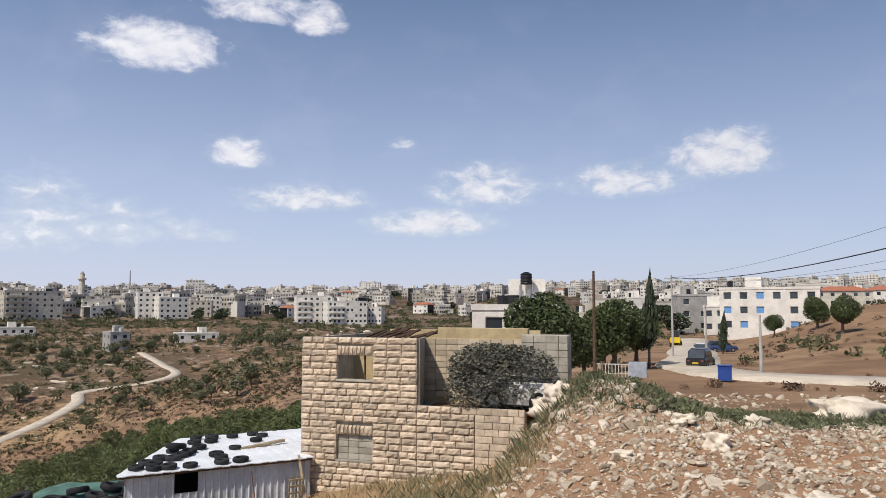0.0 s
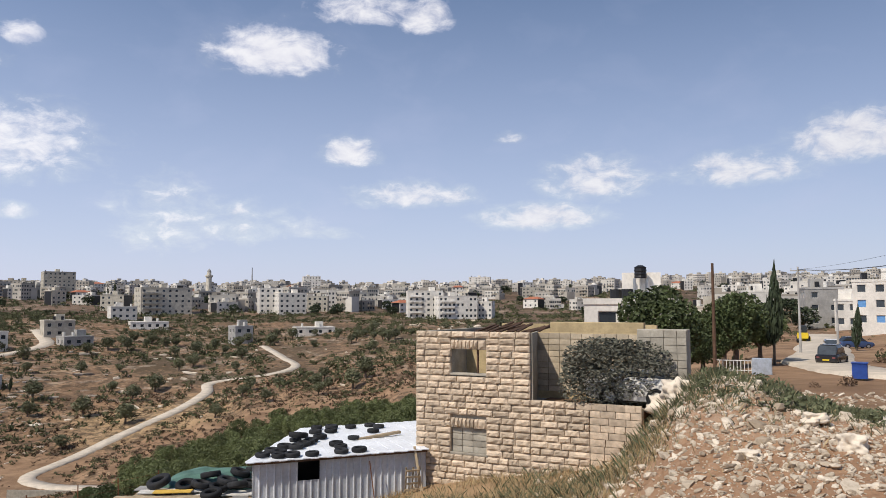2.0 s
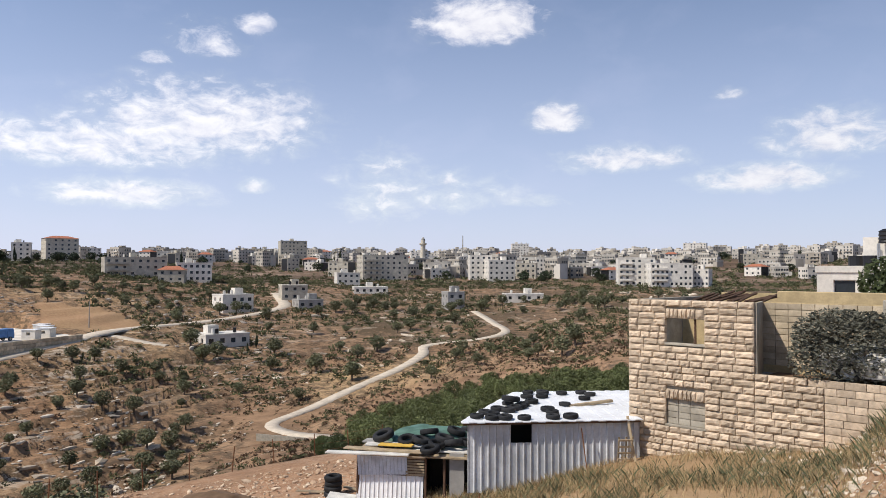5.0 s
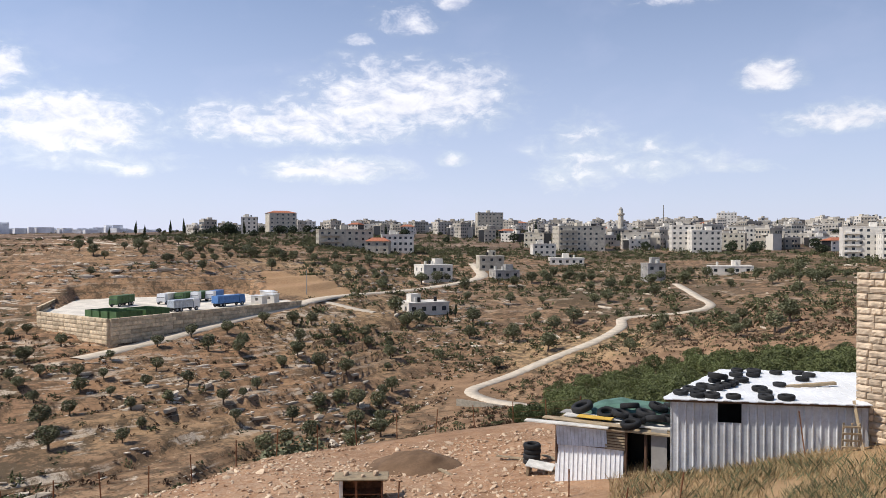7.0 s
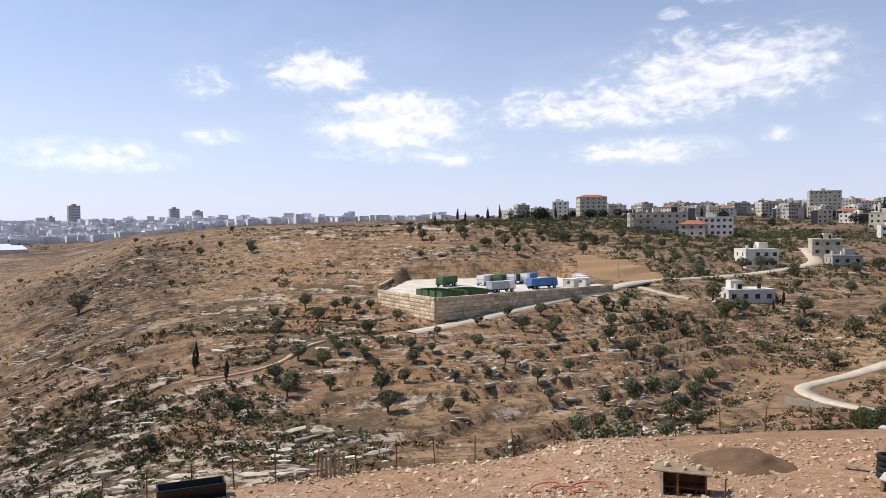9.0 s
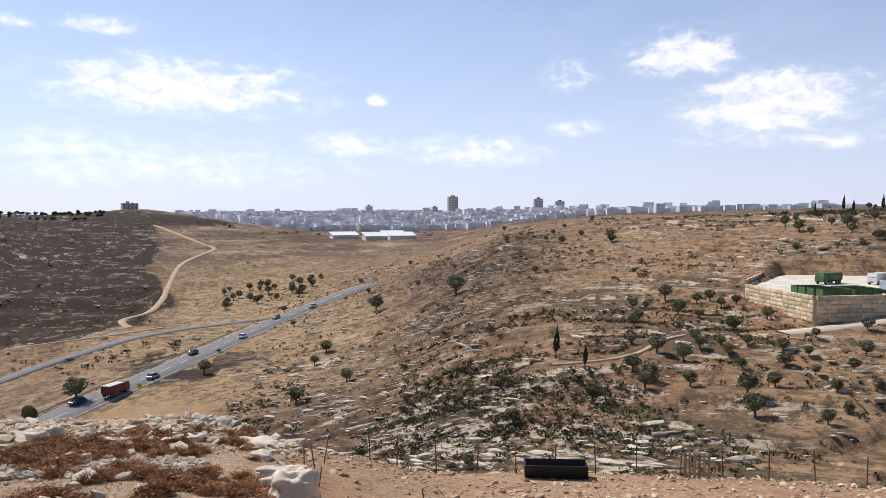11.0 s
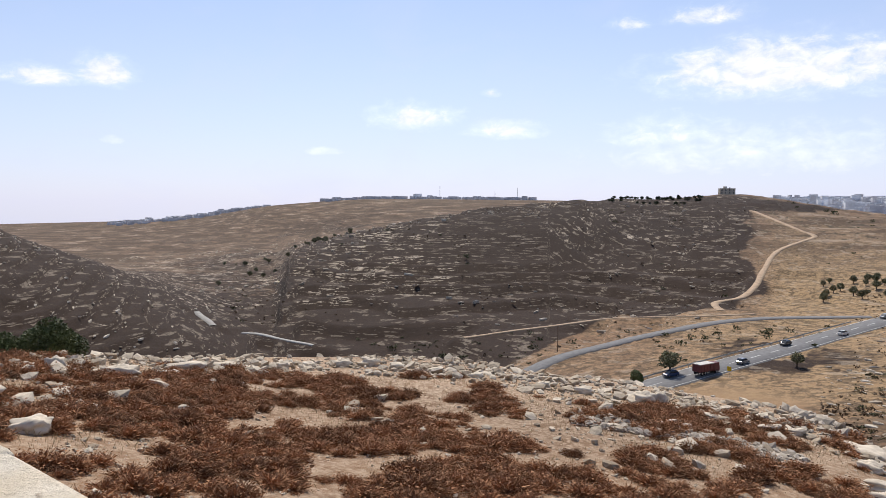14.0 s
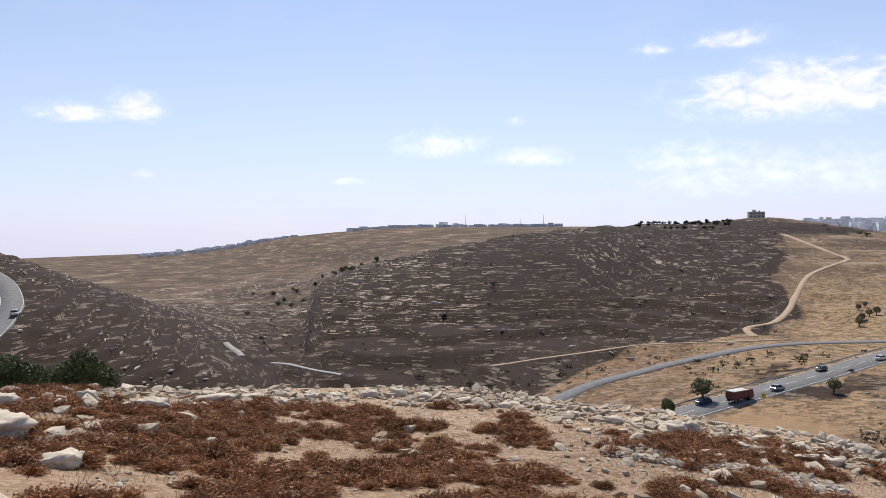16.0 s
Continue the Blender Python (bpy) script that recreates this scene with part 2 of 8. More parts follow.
CLOUDS_WEST = [
    (72.0, 11.7, 3.9, 1.7, 1), (65.9, 8.2, 5.7, 2.2, 1), (80.3, 10.6, 2.4, 1.2, 0.6), (79.3, 6.8, 2.2, 0.7, 0.5), (84.9, 5.0, 3.5, 0.9, 0.4),
    (45.4, 15.1, 0.9, 0.4, 0.6), (64.2, 5.7, 6.5, 0.9, 0.4), (108.3, 9.5, 9.1, 2.0, 0.9), (94.5, 9.0, 0.8, 0.5, 0.9), (96.5, 5.6, 3.0, 0.9, 0.6),
    (87.5, 5.1, 4.8, 1.1, 0.8), (61.5, 5.1, 1.3, 0.6, 0.7), (113.8, 13.4, 3.3, 0.8, 0.6), (119.2, 13.0, 1.5, 0.7, 0.5), (116.7, 5.4, 3.7, 1.3, 0.5),
    (109.5, 4.0, 10.9, 1.7, 0.4), (161.2, 8.4, 2.4, 0.7, 0.8), (156.9, 9.0, 2.0, 1.1, 0.9), (135.2, 6.6, 3.5, 1.0, 0.7), (128.3, 5.6, 2.8, 0.7, 0.7),
    (129.4, 8.3, 0.8, 0.3, 0.6), (117.2, 5.3, 3.9, 1.3, 0.5), (156.8, 4.3, 0.7, 0.3, 0.4), (142.0, 3.9, 1.3, 0.3, 0.3)]


def sky():
    world = bpy.data.worlds.new("sky")
    scene.world = world
    world.use_nodes = True
    nt = world.node_tree
    nt.nodes.clear()

    def math_node(op, a, b=None, c=None, clamp=False):
        n = nt.nodes.new("ShaderNodeMath")
        n.operation, n.use_clamp = op, clamp
        for i, v in enumerate((a, b, c)):
            if v is None:
                continue
            if isinstance(v, (int, float)):
                n.inputs[i].default_value = v
            else:
                nt.links.new(v, n.inputs[i])
        return n.outputs[0]
    air = nt.nodes.new("ShaderNodeTexSky")
    air.sky_type, air.sun_disc = "NISHITA", False
    air.sun_elevation, air.sun_rotation = radians(SUN_HEIGHT), radians(-SUN_BEARING)
    air.altitude, air.air_density, air.dust_density, air.ozone_density = 800, 1.0, 0.8, 3.5
    geo = nt.nodes.new("ShaderNodeTexCoord")
    split = nt.nodes.new("ShaderNodeSeparateXYZ")
    nt.links.new(geo.outputs["Generated"], split.inputs[0])
    x, y, z = split.outputs
    az = math_node("MULTIPLY", math_node("ARCTAN2", math_node("MULTIPLY", x, -1), y), 180 / math.pi)
    el = math_node("MULTIPLY", math_node("ARCSINE", z), 180 / math.pi)
    at = nt.nodes.new("ShaderNodeCombineXYZ")
    nt.links.new(az, at.inputs[0])
    nt.links.new(math_node("MULTIPLY", el, 1.8), at.inputs[1])

    def fluff(scale, detail, rough_, dist):
        n = nt.nodes.new("ShaderNodeTexNoise")
        n.inputs["Scale"].default_value, n.inputs["Detail"].default_value = scale, detail
        n.inputs["Roughness"].default_value, n.inputs["Distortion"].default_value = rough_, dist
        nt.links.new(at.outputs[0], n.inputs["Vector"])
        return math_node("SUBTRACT", n.outputs[0], 0.5)
    billow, wisp = fluff(0.5, 9, 0.62, 0.35), fluff(0.13, 4, 0.55, 0.3)
    above = nt.nodes.new("ShaderNodeVectorMath")
    above.operation = "ADD"
    nt.links.new(at.outputs[0], above.inputs[0])
    above.inputs[1].default_value = (-0.3, 0.9, 0)
    over = nt.nodes.new("ShaderNodeTexNoise")
    over.inputs["Scale"].default_value, over.inputs["Detail"].default_value = 0.5, 5
    over.inputs["Roughness"].default_value, over.inputs["Distortion"].default_value = 0.6, 0.35
    nt.links.new(above.outputs[0], over.inputs["Vector"])
    # heaps are bright on top and greyer below the next heap
    relief = math_node("MULTIPLY_ADD", math_node("SUBTRACT", billow, math_node("SUBTRACT", over.outputs[0], 0.5)), 2.2, 0.62, clamp=True)
    cover = None
    for a, e, w, h, k in CLOUDS_EAST + CLOUDS_WEST:
        u = math_node("MULTIPLY", math_node("SUBTRACT", az, a), 1 / (w * 1.22))
        v = math_node("SUBTRACT", el, e - 0.25 * h)
        # flat below, heaped above
        v = math_node("MAXIMUM", math_node("MULTIPLY", v, 1 / (1.45 * h)), math_node("MULTIPLY", v, -1 / (0.85 * h)))
        blob = math_node("SUBTRACT", 1.0, math_node("ADD", math_node("MULTIPLY", u, u), math_node("MULTIPLY", v, v)))
        blob = math_node("MULTIPLY", math_node("MAXIMUM", blob, -1.0), 0.55 + 0.45 * k)
        blob = math_node("ADD", blob, 0.55 * (k - 1.0))
        cover = blob if cover is None else math_node("MAXIMUM", cover, blob)
    dens = math_node("ADD", cover, math_node("MULTIPLY", billow, 2.3))
    dens = math_node("ADD", dens, math_node("MULTIPLY", wisp, 0.9))
    amount = nt.nodes.new("ShaderNodeMapRange")
    amount.interpolation_type = "SMOOTHSTEP"
    amount.inputs["From Min"].default_value, amount.inputs["From Max"].default_value = -0.4, 1.05
    amount.inputs["To Max"].default_value = 0.93
    nt.links.new(dens, amount.inputs["Value"])
    # thin veil towards the horizon
    veil = math_node("MULTIPLY", math_node("POWER", math_node("SUBTRACT", 1.0, math_node("MULTIPLY", math_node("ABSOLUTE", el), 1 / 30.0), clamp=True), 1.4), 0.78)
    veil = math_node("ADD", veil, math_node("MULTIPLY", math_node("MAXIMUM", wisp, 0), 0.35))
    both = math_node("MAXIMUM", amount.outputs[0], veil, clamp=True)
    tint = nt.nodes.new("ShaderNodeMix")
    tint.data_type = "RGBA"
    nt.links.new(amount.outputs[0], tint.inputs["Factor"])
    tint.inputs["A"].default_value = (5.8, 6.05, 8.0, 1)
    heap = nt.nodes.new("ShaderNodeMix")
    heap.data_type = "RGBA"
    nt.links.new(relief, heap.inputs["Factor"])
    heap.inputs["A"].default_value = (7.0, 7.0, 7.8, 1)
    heap.inputs["B"].default_value = (9.0, 8.9, 9.1, 1)
    nt.links.new(heap.outputs["Result"], tint.inputs["B"])
    mix = nt.nodes.new("ShaderNodeMix")
    mix.data_type = "RGBA"
    nt.links.new(both, mix.inputs["Factor"])
    nt.links.new(air.outputs[0], mix.inputs["A"])
    nt.links.new(tint.outputs["Result"], mix.inputs["B"])
    bg = nt.nodes.new("ShaderNodeBackground")
    bg.inputs["Strength"].default_value = 0.128
    # the hazy air is brighter towards the sun
    glow = math_node("MULTIPLY_ADD", math_node("COSINE", math_node("MULTIPLY", math_node("SUBTRACT", az, 115.0), math.pi / 180)), 0.13, 1.02)
    lit = nt.nodes.new("ShaderNodeVectorMath")
    lit.operation = "SCALE"
    nt.links.new(mix.outputs["Result"], lit.inputs[0])
    nt.links.new(glow, lit.inputs["Scale"])
    nt.links.new(lit.outputs[0], bg.inputs["Color"])
    out = nt.nodes.new("ShaderNodeOutputWorld")
    nt.links.new(bg.outputs[0], out.inputs["Surface"])


sky()
sun = new("sun", bpy.data.lights.new("sun", "SUN"))
sun.data.energy, sun.data.angle, sun.data.color = 4.9, radians(0.53), (1.0, 0.93, 0.83)
a, e = radians(SUN_BEARING), radians(SUN_HEIGHT)
sun.matrix_world = look((-math.sin(a) * math.cos(e) * 50, math.cos(a) * math.cos(e) * 50, math.sin(e) * 50), (0, 0, 0))

# ---- materials ----
MATS = {}


class Shade:
    """A few lines for building a node material."""

    def __init__(self, name, rough_=0.85, metal=0.0, spec=0.3):
        self.m = bpy.data.materials.new(name)
        self.m.use_nodes = True
        self.nt = self.m.node_tree
        self.b = self.nt.nodes["Principled BSDF"]
        self.b.inputs["Roughness"].default_value, self.b.inputs["Metallic"].default_value = rough_, metal
        self.b.inputs["Specular IOR Level"].default_value = spec
        self.co = self.nt.nodes.new("ShaderNodeNewGeometry").outputs["Position"]
        MATS[name] = self.m

    def node(self, kind, **values):
        n = self.nt.nodes.new(kind)
        for k, v in values.items():
            self.put(n.inputs[k.replace("_", " ")], v)
        return n

    def put(self, socket, v):
        if hasattr(v, "links"):
            self.nt.links.new(v, socket)
        else:
            socket.default_value = v

    def noise(self, scale, detail=4, rough_=0.6, dist=0.0, co=None):
        n = self.node("ShaderNodeTexNoise", Scale=scale, Detail=detail, Roughness=rough_, Distortion=dist)
        self.nt.links.new(co or self.co, n.inputs["Vector"])
        return n.outputs[0]

    def cells(self, scale, out="Distance", co=None):
        n = self.node("ShaderNodeTexVoronoi", Scale=scale)
        self.nt.links.new(co or self.co, n.inputs["Vector"])
        return n.outputs[out]

    def range(self, v, a, b, c=0.0, d=1.0):
        n = self.nt.nodes.new("ShaderNodeMapRange")
        n.interpolation_type = "SMOOTHSTEP"
        for i, q in zip(("Value", "From Min", "From Max", "To Min", "To Max"), (v, a, b, c, d)):
            self.put(n.inputs[i], q)
        return n.outputs[0]

    def math(self, op, a, b):
        n = self.nt.nodes.new("ShaderNodeMath")
        n.operation = op
        self.put(n.inputs[0], a), self.put(n.inputs[1], b)
        return n.outputs[0]

    def mix(self, f, a, b, kind="MIX"):
        n = self.nt.nodes.new("ShaderNodeMix")
        n.data_type, n.blend_type = "RGBA", kind
        for i, v in (("Factor", f), ("A", a), ("B", b)):
            self.put(n.inputs[i], (*v, 1) if isinstance(v, tuple) and len(v) == 3 else v)
        return n.outputs["Result"]

    def done(self, colour, bump=None, strength=0.3, distance=0.02, rough_=None):
        self.put(self.b.inputs["Base Color"], (*colour, 1) if isinstance(colour, tuple) else colour)
        if bump is not None:
            n = self.node("ShaderNodeBump", Strength=strength, Distance=distance)
            self.put(n.inputs["Height"], bump)
            self.nt.links.new(n.outputs[0], self.b.inputs["Normal"])
        if rough_ is not None:
            self.put(self.b.inputs["Roughness"], rough_)
        return self.m


def simple(name, colour, rough_=0.8, metal=0.0, spread=0.25, scale=3.0, bump=0.2, vary=0.0, spec=0.3):
    """A plain surface with mottling at two scales; vary: how far single objects differ from one another."""
    s = Shade(name, rough_, metal, spec)
    dark, light = tuple(c * (1 - spread) for c in colour), tuple(min(1, c * (1 + spread * 0.7)) for c in colour)
    c = s.mix(s.range(s.noise(scale, 5), 0.3, 0.7), dark, light)
    fine = s.noise(scale * 9, 4)
    c = s.mix(s.range(fine, 0.35, 0.75, 0.0, 0.35), c, tuple(v * 0.6 for v in colour))
    if vary:
        r = s.nt.nodes.new("ShaderNodeObjectInfo").outputs["Random"]
        c = s.mix(1.0, c, s.mix(r, (1 - vary,) * 3, (1 + vary * 0.5,) * 3), "MULTIPLY")
    return s.done(c, fine, bump, 0.02)


def ground_material():
    s = Shade("dry_hillside", 0.95, 0, 0.15)
    one, two = (s.node("ShaderNodeSeparateColor") for _ in range(2))
    for n, attr in ((one, "cover"), (two, "cover_more")):
        a = s.nt.nodes.new("ShaderNodeAttribute")
        a.attribute_name = attr
        s.nt.links.new(a.outputs["Color"], n.inputs[0])
    burnt, rock, scrub = one.outputs
    soil, gravel, straw = two.outputs
    big, mid, fine, grit = s.noise(0.02, 5, 0.6), s.noise(0.16, 6, 0.65, 0.4), s.noise(1.3, 6, 0.7), s.noise(9.0, 5, 0.7)
    level = s.nt.nodes.new("ShaderNodeAttribute")
    level.attribute_name = "level"
    apart, contour = s.node("ShaderNodeSeparateXYZ"), s.node("ShaderNodeCombineXYZ")
    s.nt.links.new(s.co, apart.inputs[0])
    for k, v in enumerate((apart.outputs[0], apart.outputs[1], level.outputs["Fac"])):
        s.nt.links.new(v, contour.inputs[k])
    squash = s.nt.nodes.new("ShaderNodeVectorMath")
    squash.operation = "MULTIPLY"
    s.nt.links.new(contour.outputs[0], squash.inputs[0])
    squash.inputs[1].default_value = (0.07, 0.07, 1.3)
    strata = s.noise(1.0, 8, 0.72, 0.4, squash.outputs[0])
    strata_two = s.noise(1.7, 7, 0.7, 0.5, squash.outputs[0])
    patch = s.noise(0.4, 6, 0.7, 0.3)
    c = s.mix(s.range(mid, 0.35, 0.68), (0.20, 0.122, 0.072), (0.37, 0.24, 0.142))
    c = s.mix(s.range(big, 0.4, 0.66, 0, 0.6), c, (0.27, 0.155, 0.09))
    c = s.mix(s.math("MULTIPLY", straw, s.range(fine, 0.2, 0.7, 0.5, 1.0)), c, (0.42, 0.285, 0.155))
    c = s.mix(s.math("MULTIPLY", soil, s.range(mid, 0.3, 0.7, 0.5, 1.0)), c, s.mix(s.range(fine, 0.35, 0.68), (0.27, 0.145, 0.08), (0.43, 0.245, 0.138)))
    far = s.range(s.math("ADD", rock, scrub), 0.08, 0.2)
    c = s.mix(s.math("MULTIPLY", s.range(patch, 0.46, 0.58, 0, 0.7), far), c, (0.075, 0.055, 0.036))
    speck = s.noise(0.9, 5, 0.75)
    c = s.mix(s.math("MULTIPLY", s.range(speck, 0.56, 0.64, 0, 0.7), far), c, (0.05, 0.042, 0.028))
    c = s.mix(s.math("MULTIPLY", s.range(speck, 0.42, 0.34, 0, 0.5), far), c, (0.52, 0.40, 0.27))
    c = s.mix(s.math("MULTIPLY", s.range(strata_two, 0.52, 0.6, 0, 0.65), far), c, (0.10, 0.07, 0.045))
    span = s.nt.nodes.new("ShaderNodeVectorMath")
    span.operation = "LENGTH"
    s.nt.links.new(s.co, span.inputs[0])
    away = s.range(span.outputs["Value"], 380.0, 560.0)
    flat_two = s.nt.nodes.new("ShaderNodeVectorMath")
    flat_two.operation = "MULTIPLY"
    s.nt.links.new(s.co, flat_two.inputs[0])
    flat_two.inputs[1].default_value = (0.012, 0.012, 0.22)
    benches = s.noise(1.0, 9, 0.7, 0.5, flat_two.outputs[0])
    dirty = s.range(s.math("ADD", s.math("ADD", scrub, s.math("ADD", s.math("MULTIPLY", s.math("SUBTRACT", patch, 0.5), 1.2), s.math("MULTIPLY", s.math("MULTIPLY", s.math("SUBTRACT", benches, 0.5), away), 3.5))), s.math("MULTIPLY", s.math("SUBTRACT", fine, 0.5), 1.2)), 0.35, 0.7)
    c = s.mix(dirty, c, s.mix(grit, (0.065, 0.048, 0.03), (0.15, 0.105, 0.063)))
    c = s.mix(s.math("MULTIPLY", away, 0.5), c, (0.165, 0.112, 0.083))
    c = s.mix(s.math("MULTIPLY", s.range(benches, 0.48, 0.55, 0, 0.85), away), c, (0.10, 0.066, 0.043))
    c = s.mix(s.math("MULTIPLY", s.range(benches, 0.43, 0.39, 0, 0.5), away), c, (0.46, 0.36, 0.27))
    c = s.mix(s.math("MULTIPLY", s.range(s.noise(0.09, 7, 0.75), 0.54, 0.6, 0, 0.8), away), c, (0.06, 0.05, 0.033))
    ash = s.range(s.math("ADD", burnt, s.math("MULTIPLY", s.math("SUBTRACT", mid, 0.5), 1.1)), 0.15, 0.5)
    ash = s.math("MULTIPLY", ash, s.range(fine, 0.25, 0.6, 0.8, 1.0))
    c = s.mix(ash, c, s.mix(s.range(fine, 0.3, 0.7), (0.016, 0.010, 0.008), (0.046, 0.029, 0.022)))
    stone = s.range(s.math("ADD", s.math("ADD", rock, s.math("MULTIPLY", s.math("SUBTRACT", strata, 0.5), 2.3)), s.math("MULTIPLY", s.math("SUBTRACT", s.noise(0.7, 7, 0.75, 0.8), 0.5), 1.7)), 0.68, 0.9)
    weight = s.range(rock, 0.1, 0.4)
    lines = s.noise(1.25, 2.5, 0.5, 0.25, squash.outputs[0])
    broken = s.range(s.noise(0.22, 5, 0.7), 0.44, 0.54)
    lines = s.math("MULTIPLY", s.range(lines, 0.56, 0.585), broken)
    lines = s.math("MULTIPLY", s.math("MULTIPLY", lines, s.range(speck, 0.36, 0.52)), weight)
    stone = s.math("MAXIMUM", s.math("MULTIPLY", stone, 0.8), s.math("MULTIPLY", lines, 0.9))
    pale = s.mix(s.range(grit, 0.3, 0.7), (0.40, 0.32, 0.235), (0.70, 0.60, 0.48))
    c = s.mix(stone, c, pale)
    bits = s.range(s.cells(5.0), 0.42, 0.25)
    gr = s.math("MULTIPLY", gravel, s.range(s.math("ADD", s.math("MULTIPLY", bits, 0.6), s.math("MULTIPLY", s.noise(2.2, 7, 0.75), 1.2)), 0.42, 0.82))
    c = s.mix(gr, c, s.mix(s.range(grit, 0.3, 0.7), (0.44, 0.31, 0.205), (0.66, 0.52, 0.385)))
    c = s.mix(s.range(grit, 0.5, 0.8, 0, 0.35), c, s.mix(0.5, c, (0.05, 0.04, 0.03)))
    s.done(c, s.math("ADD", s.math("MULTIPLY", fine, 0.7), s.math("MULTIPLY", grit, 0.35)), 0.6, 0.35)


ground_material()
simple("pale_track", (0.56, 0.48, 0.38), 0.95, spread=0.2, scale=0.6)
simple("bare_earth", (0.47, 0.34, 0.23), 0.95, spread=0.2, scale=0.5)
simple("asphalt", (0.19, 0.185, 0.185), 0.85, spread=0.2, scale=0.8)
simple("cut_stone", (0.60, 0.475, 0.345), 0.9, spread=0.25, scale=5, bump=0.5, vary=0.28)
simple("tan_block", (0.50, 0.41, 0.29), 0.92, spread=0.2, scale=2.5, bump=0.3, vary=0.25)
simple("pale_wall", (0.70, 0.56, 0.385), 0.9, spread=0.25, scale=1.2, bump=0.5, vary=0.3)
simple("concrete_block", (0.40, 0.36, 0.29), 0.92, spread=0.2, scale=2.5, bump=0.3, vary=0.2)

simple("olive_leaf", (0.165, 0.17, 0.092), 0.7, spread=0.4, scale=1.2, vary=0.3)
simple("orchard_leaf", (0.14, 0.16, 0.06), 0.65, spread=0.45, scale=0.9, vary=0.3)
simple("garden_leaf", (0.085, 0.11, 0.04), 0.65, spread=0.45, scale=0.9, vary=0.3)
simple("cypress_leaf", (0.05, 0.066, 0.034), 0.8, spread=0.4, scale=1.5, vary=0.2)
simple("grey_green_leaf", (0.12, 0.118, 0.088), 0.75, spread=0.45, scale=2.0)
simple("weed_leaf", (0.135, 0.145, 0.075), 0.8, spread=0.4, scale=2.0)
simple("dry_stalk", (0.44, 0.33, 0.18), 0.9, spread=0.35, scale=2.0)
simple("brown_twig", (0.36, 0.182, 0.09), 0.9, spread=0.4, scale=2.5, vary=0.35)
simple("bark", (0.13, 0.10, 0.075), 0.95, spread=0.3, scale=6)
simple("white_render", (0.75, 0.705, 0.63), 0.85, spread=0.14, scale=0.5, vary=0.14)
simple("ashlar", (0.55, 0.50, 0.41), 0.88, spread=0.2, scale=0.6, vary=0.25)
simple("grey_render", (0.40, 0.38, 0.35), 0.9, spread=0.2, scale=0.6, vary=0.25)
simple("ochre_plaster", (0.47, 0.36, 0.2), 0.9, spread=0.2, scale=1.5)
simple("dark_glass", (0.05, 0.06, 0.07), 0.15, spread=0.2, scale=1, bump=0.0, vary=0.5, spec=0.5)
simple("blue_shutter", (0.13, 0.30, 0.58), 0.6, spread=0.1)
simple("red_tile", (0.42, 0.16, 0.09), 0.85, spread=0.25, scale=2)
simple("white_sheet", (0.80, 0.81, 0.82), 0.5, spread=0.1, scale=0.8, bump=0.1)
simple("painted_sheet", (0.60, 0.61, 0.62), 0.5, spread=0.2, scale=1.2, bump=0.15, vary=0.12)
simple("galvanised", (0.46, 0.50, 0.55), 0.45, 0.4, spread=0.25, scale=2.5, bump=0.2)
simple("blue_white_sheet", (0.58, 0.64, 0.72), 0.5, spread=0.25, scale=2.2, bump=0.3)
simple("rusty_iron", (0.20, 0.09, 0.045), 0.9, spread=0.4, scale=6, bump=0.4)
simple("rubber", (0.022, 0.022, 0.023), 0.75, spread=0.3, scale=8, bump=0.2, vary=0.5)
simple("green_tarp", (0.09, 0.17, 0.13), 0.6, spread=0.3, scale=2, bump=0.4)
simple("plank", (0.40, 0.31, 0.20), 0.85, spread=0.3, scale=4, vary=0.3)
simple("yellow_board", (0.66, 0.42, 0.08), 0.8, spread=0.15)
# black plastic, also used to colour in the dark inside houses and sheds
simple("black_plastic_and_gloom", (0.018, 0.018, 0.02), 0.4, spread=0.2)
simple("old_white", (0.66, 0.63, 0.57), 0.7, spread=0.2, scale=3)
simple("steel", (0.42, 0.43, 0.44), 0.45, 0.7, spread=0.15)
simple("pole_wood", (0.12, 0.07, 0.045), 0.9, spread=0.3, scale=3)
simple("car_white", (0.78, 0.78, 0.78), 0.25, spread=0.04, bump=0.0, spec=0.6)
simple("car_black", (0.02, 0.02, 0.023), 0.2, spread=0.05, bump=0.0, spec=0.6)
simple("car_blue", (0.04, 0.07, 0.16), 0.25, spread=0.05, bump=0.0, spec=0.6)
simple("car_silver", (0.42, 0.43, 0.45), 0.25, 0.5, spread=0.05, bump=0.0)
simple("bin_blue", (0.03, 0.075, 0.30), 0.5, spread=0.15)
simple("skip_green", (0.07, 0.13, 0.05), 0.6, spread=0.25, scale=1)
simple("truck_blue", (0.08, 0.19, 0.42), 0.6, spread=0.2, scale=1)
simple("maroon_paint", (0.18, 0.06, 0.06), 0.5, spread=0.15)
simple("yellow_paint", (0.7, 0.5, 0.03), 0.5, spread=0.1)
simple("road_paint", (0.75, 0.74, 0.70), 0.7, spread=0.1)
simple("dry_earth", (0.17, 0.105, 0.062), 0.97, spread=0.25, scale=1.5, bump=0.6)
# distance haze put into the base colour: paler and bluer than nearer walls
simple("haze_tinted_city", (0.78, 0.78, 0.80), 0.9, spread=0.2, scale=0.03)
simple("amber_glass", (0.45, 0.20, 0.015), 0.15, spread=0.3, scale=20, bump=0.0, spec=0.6)


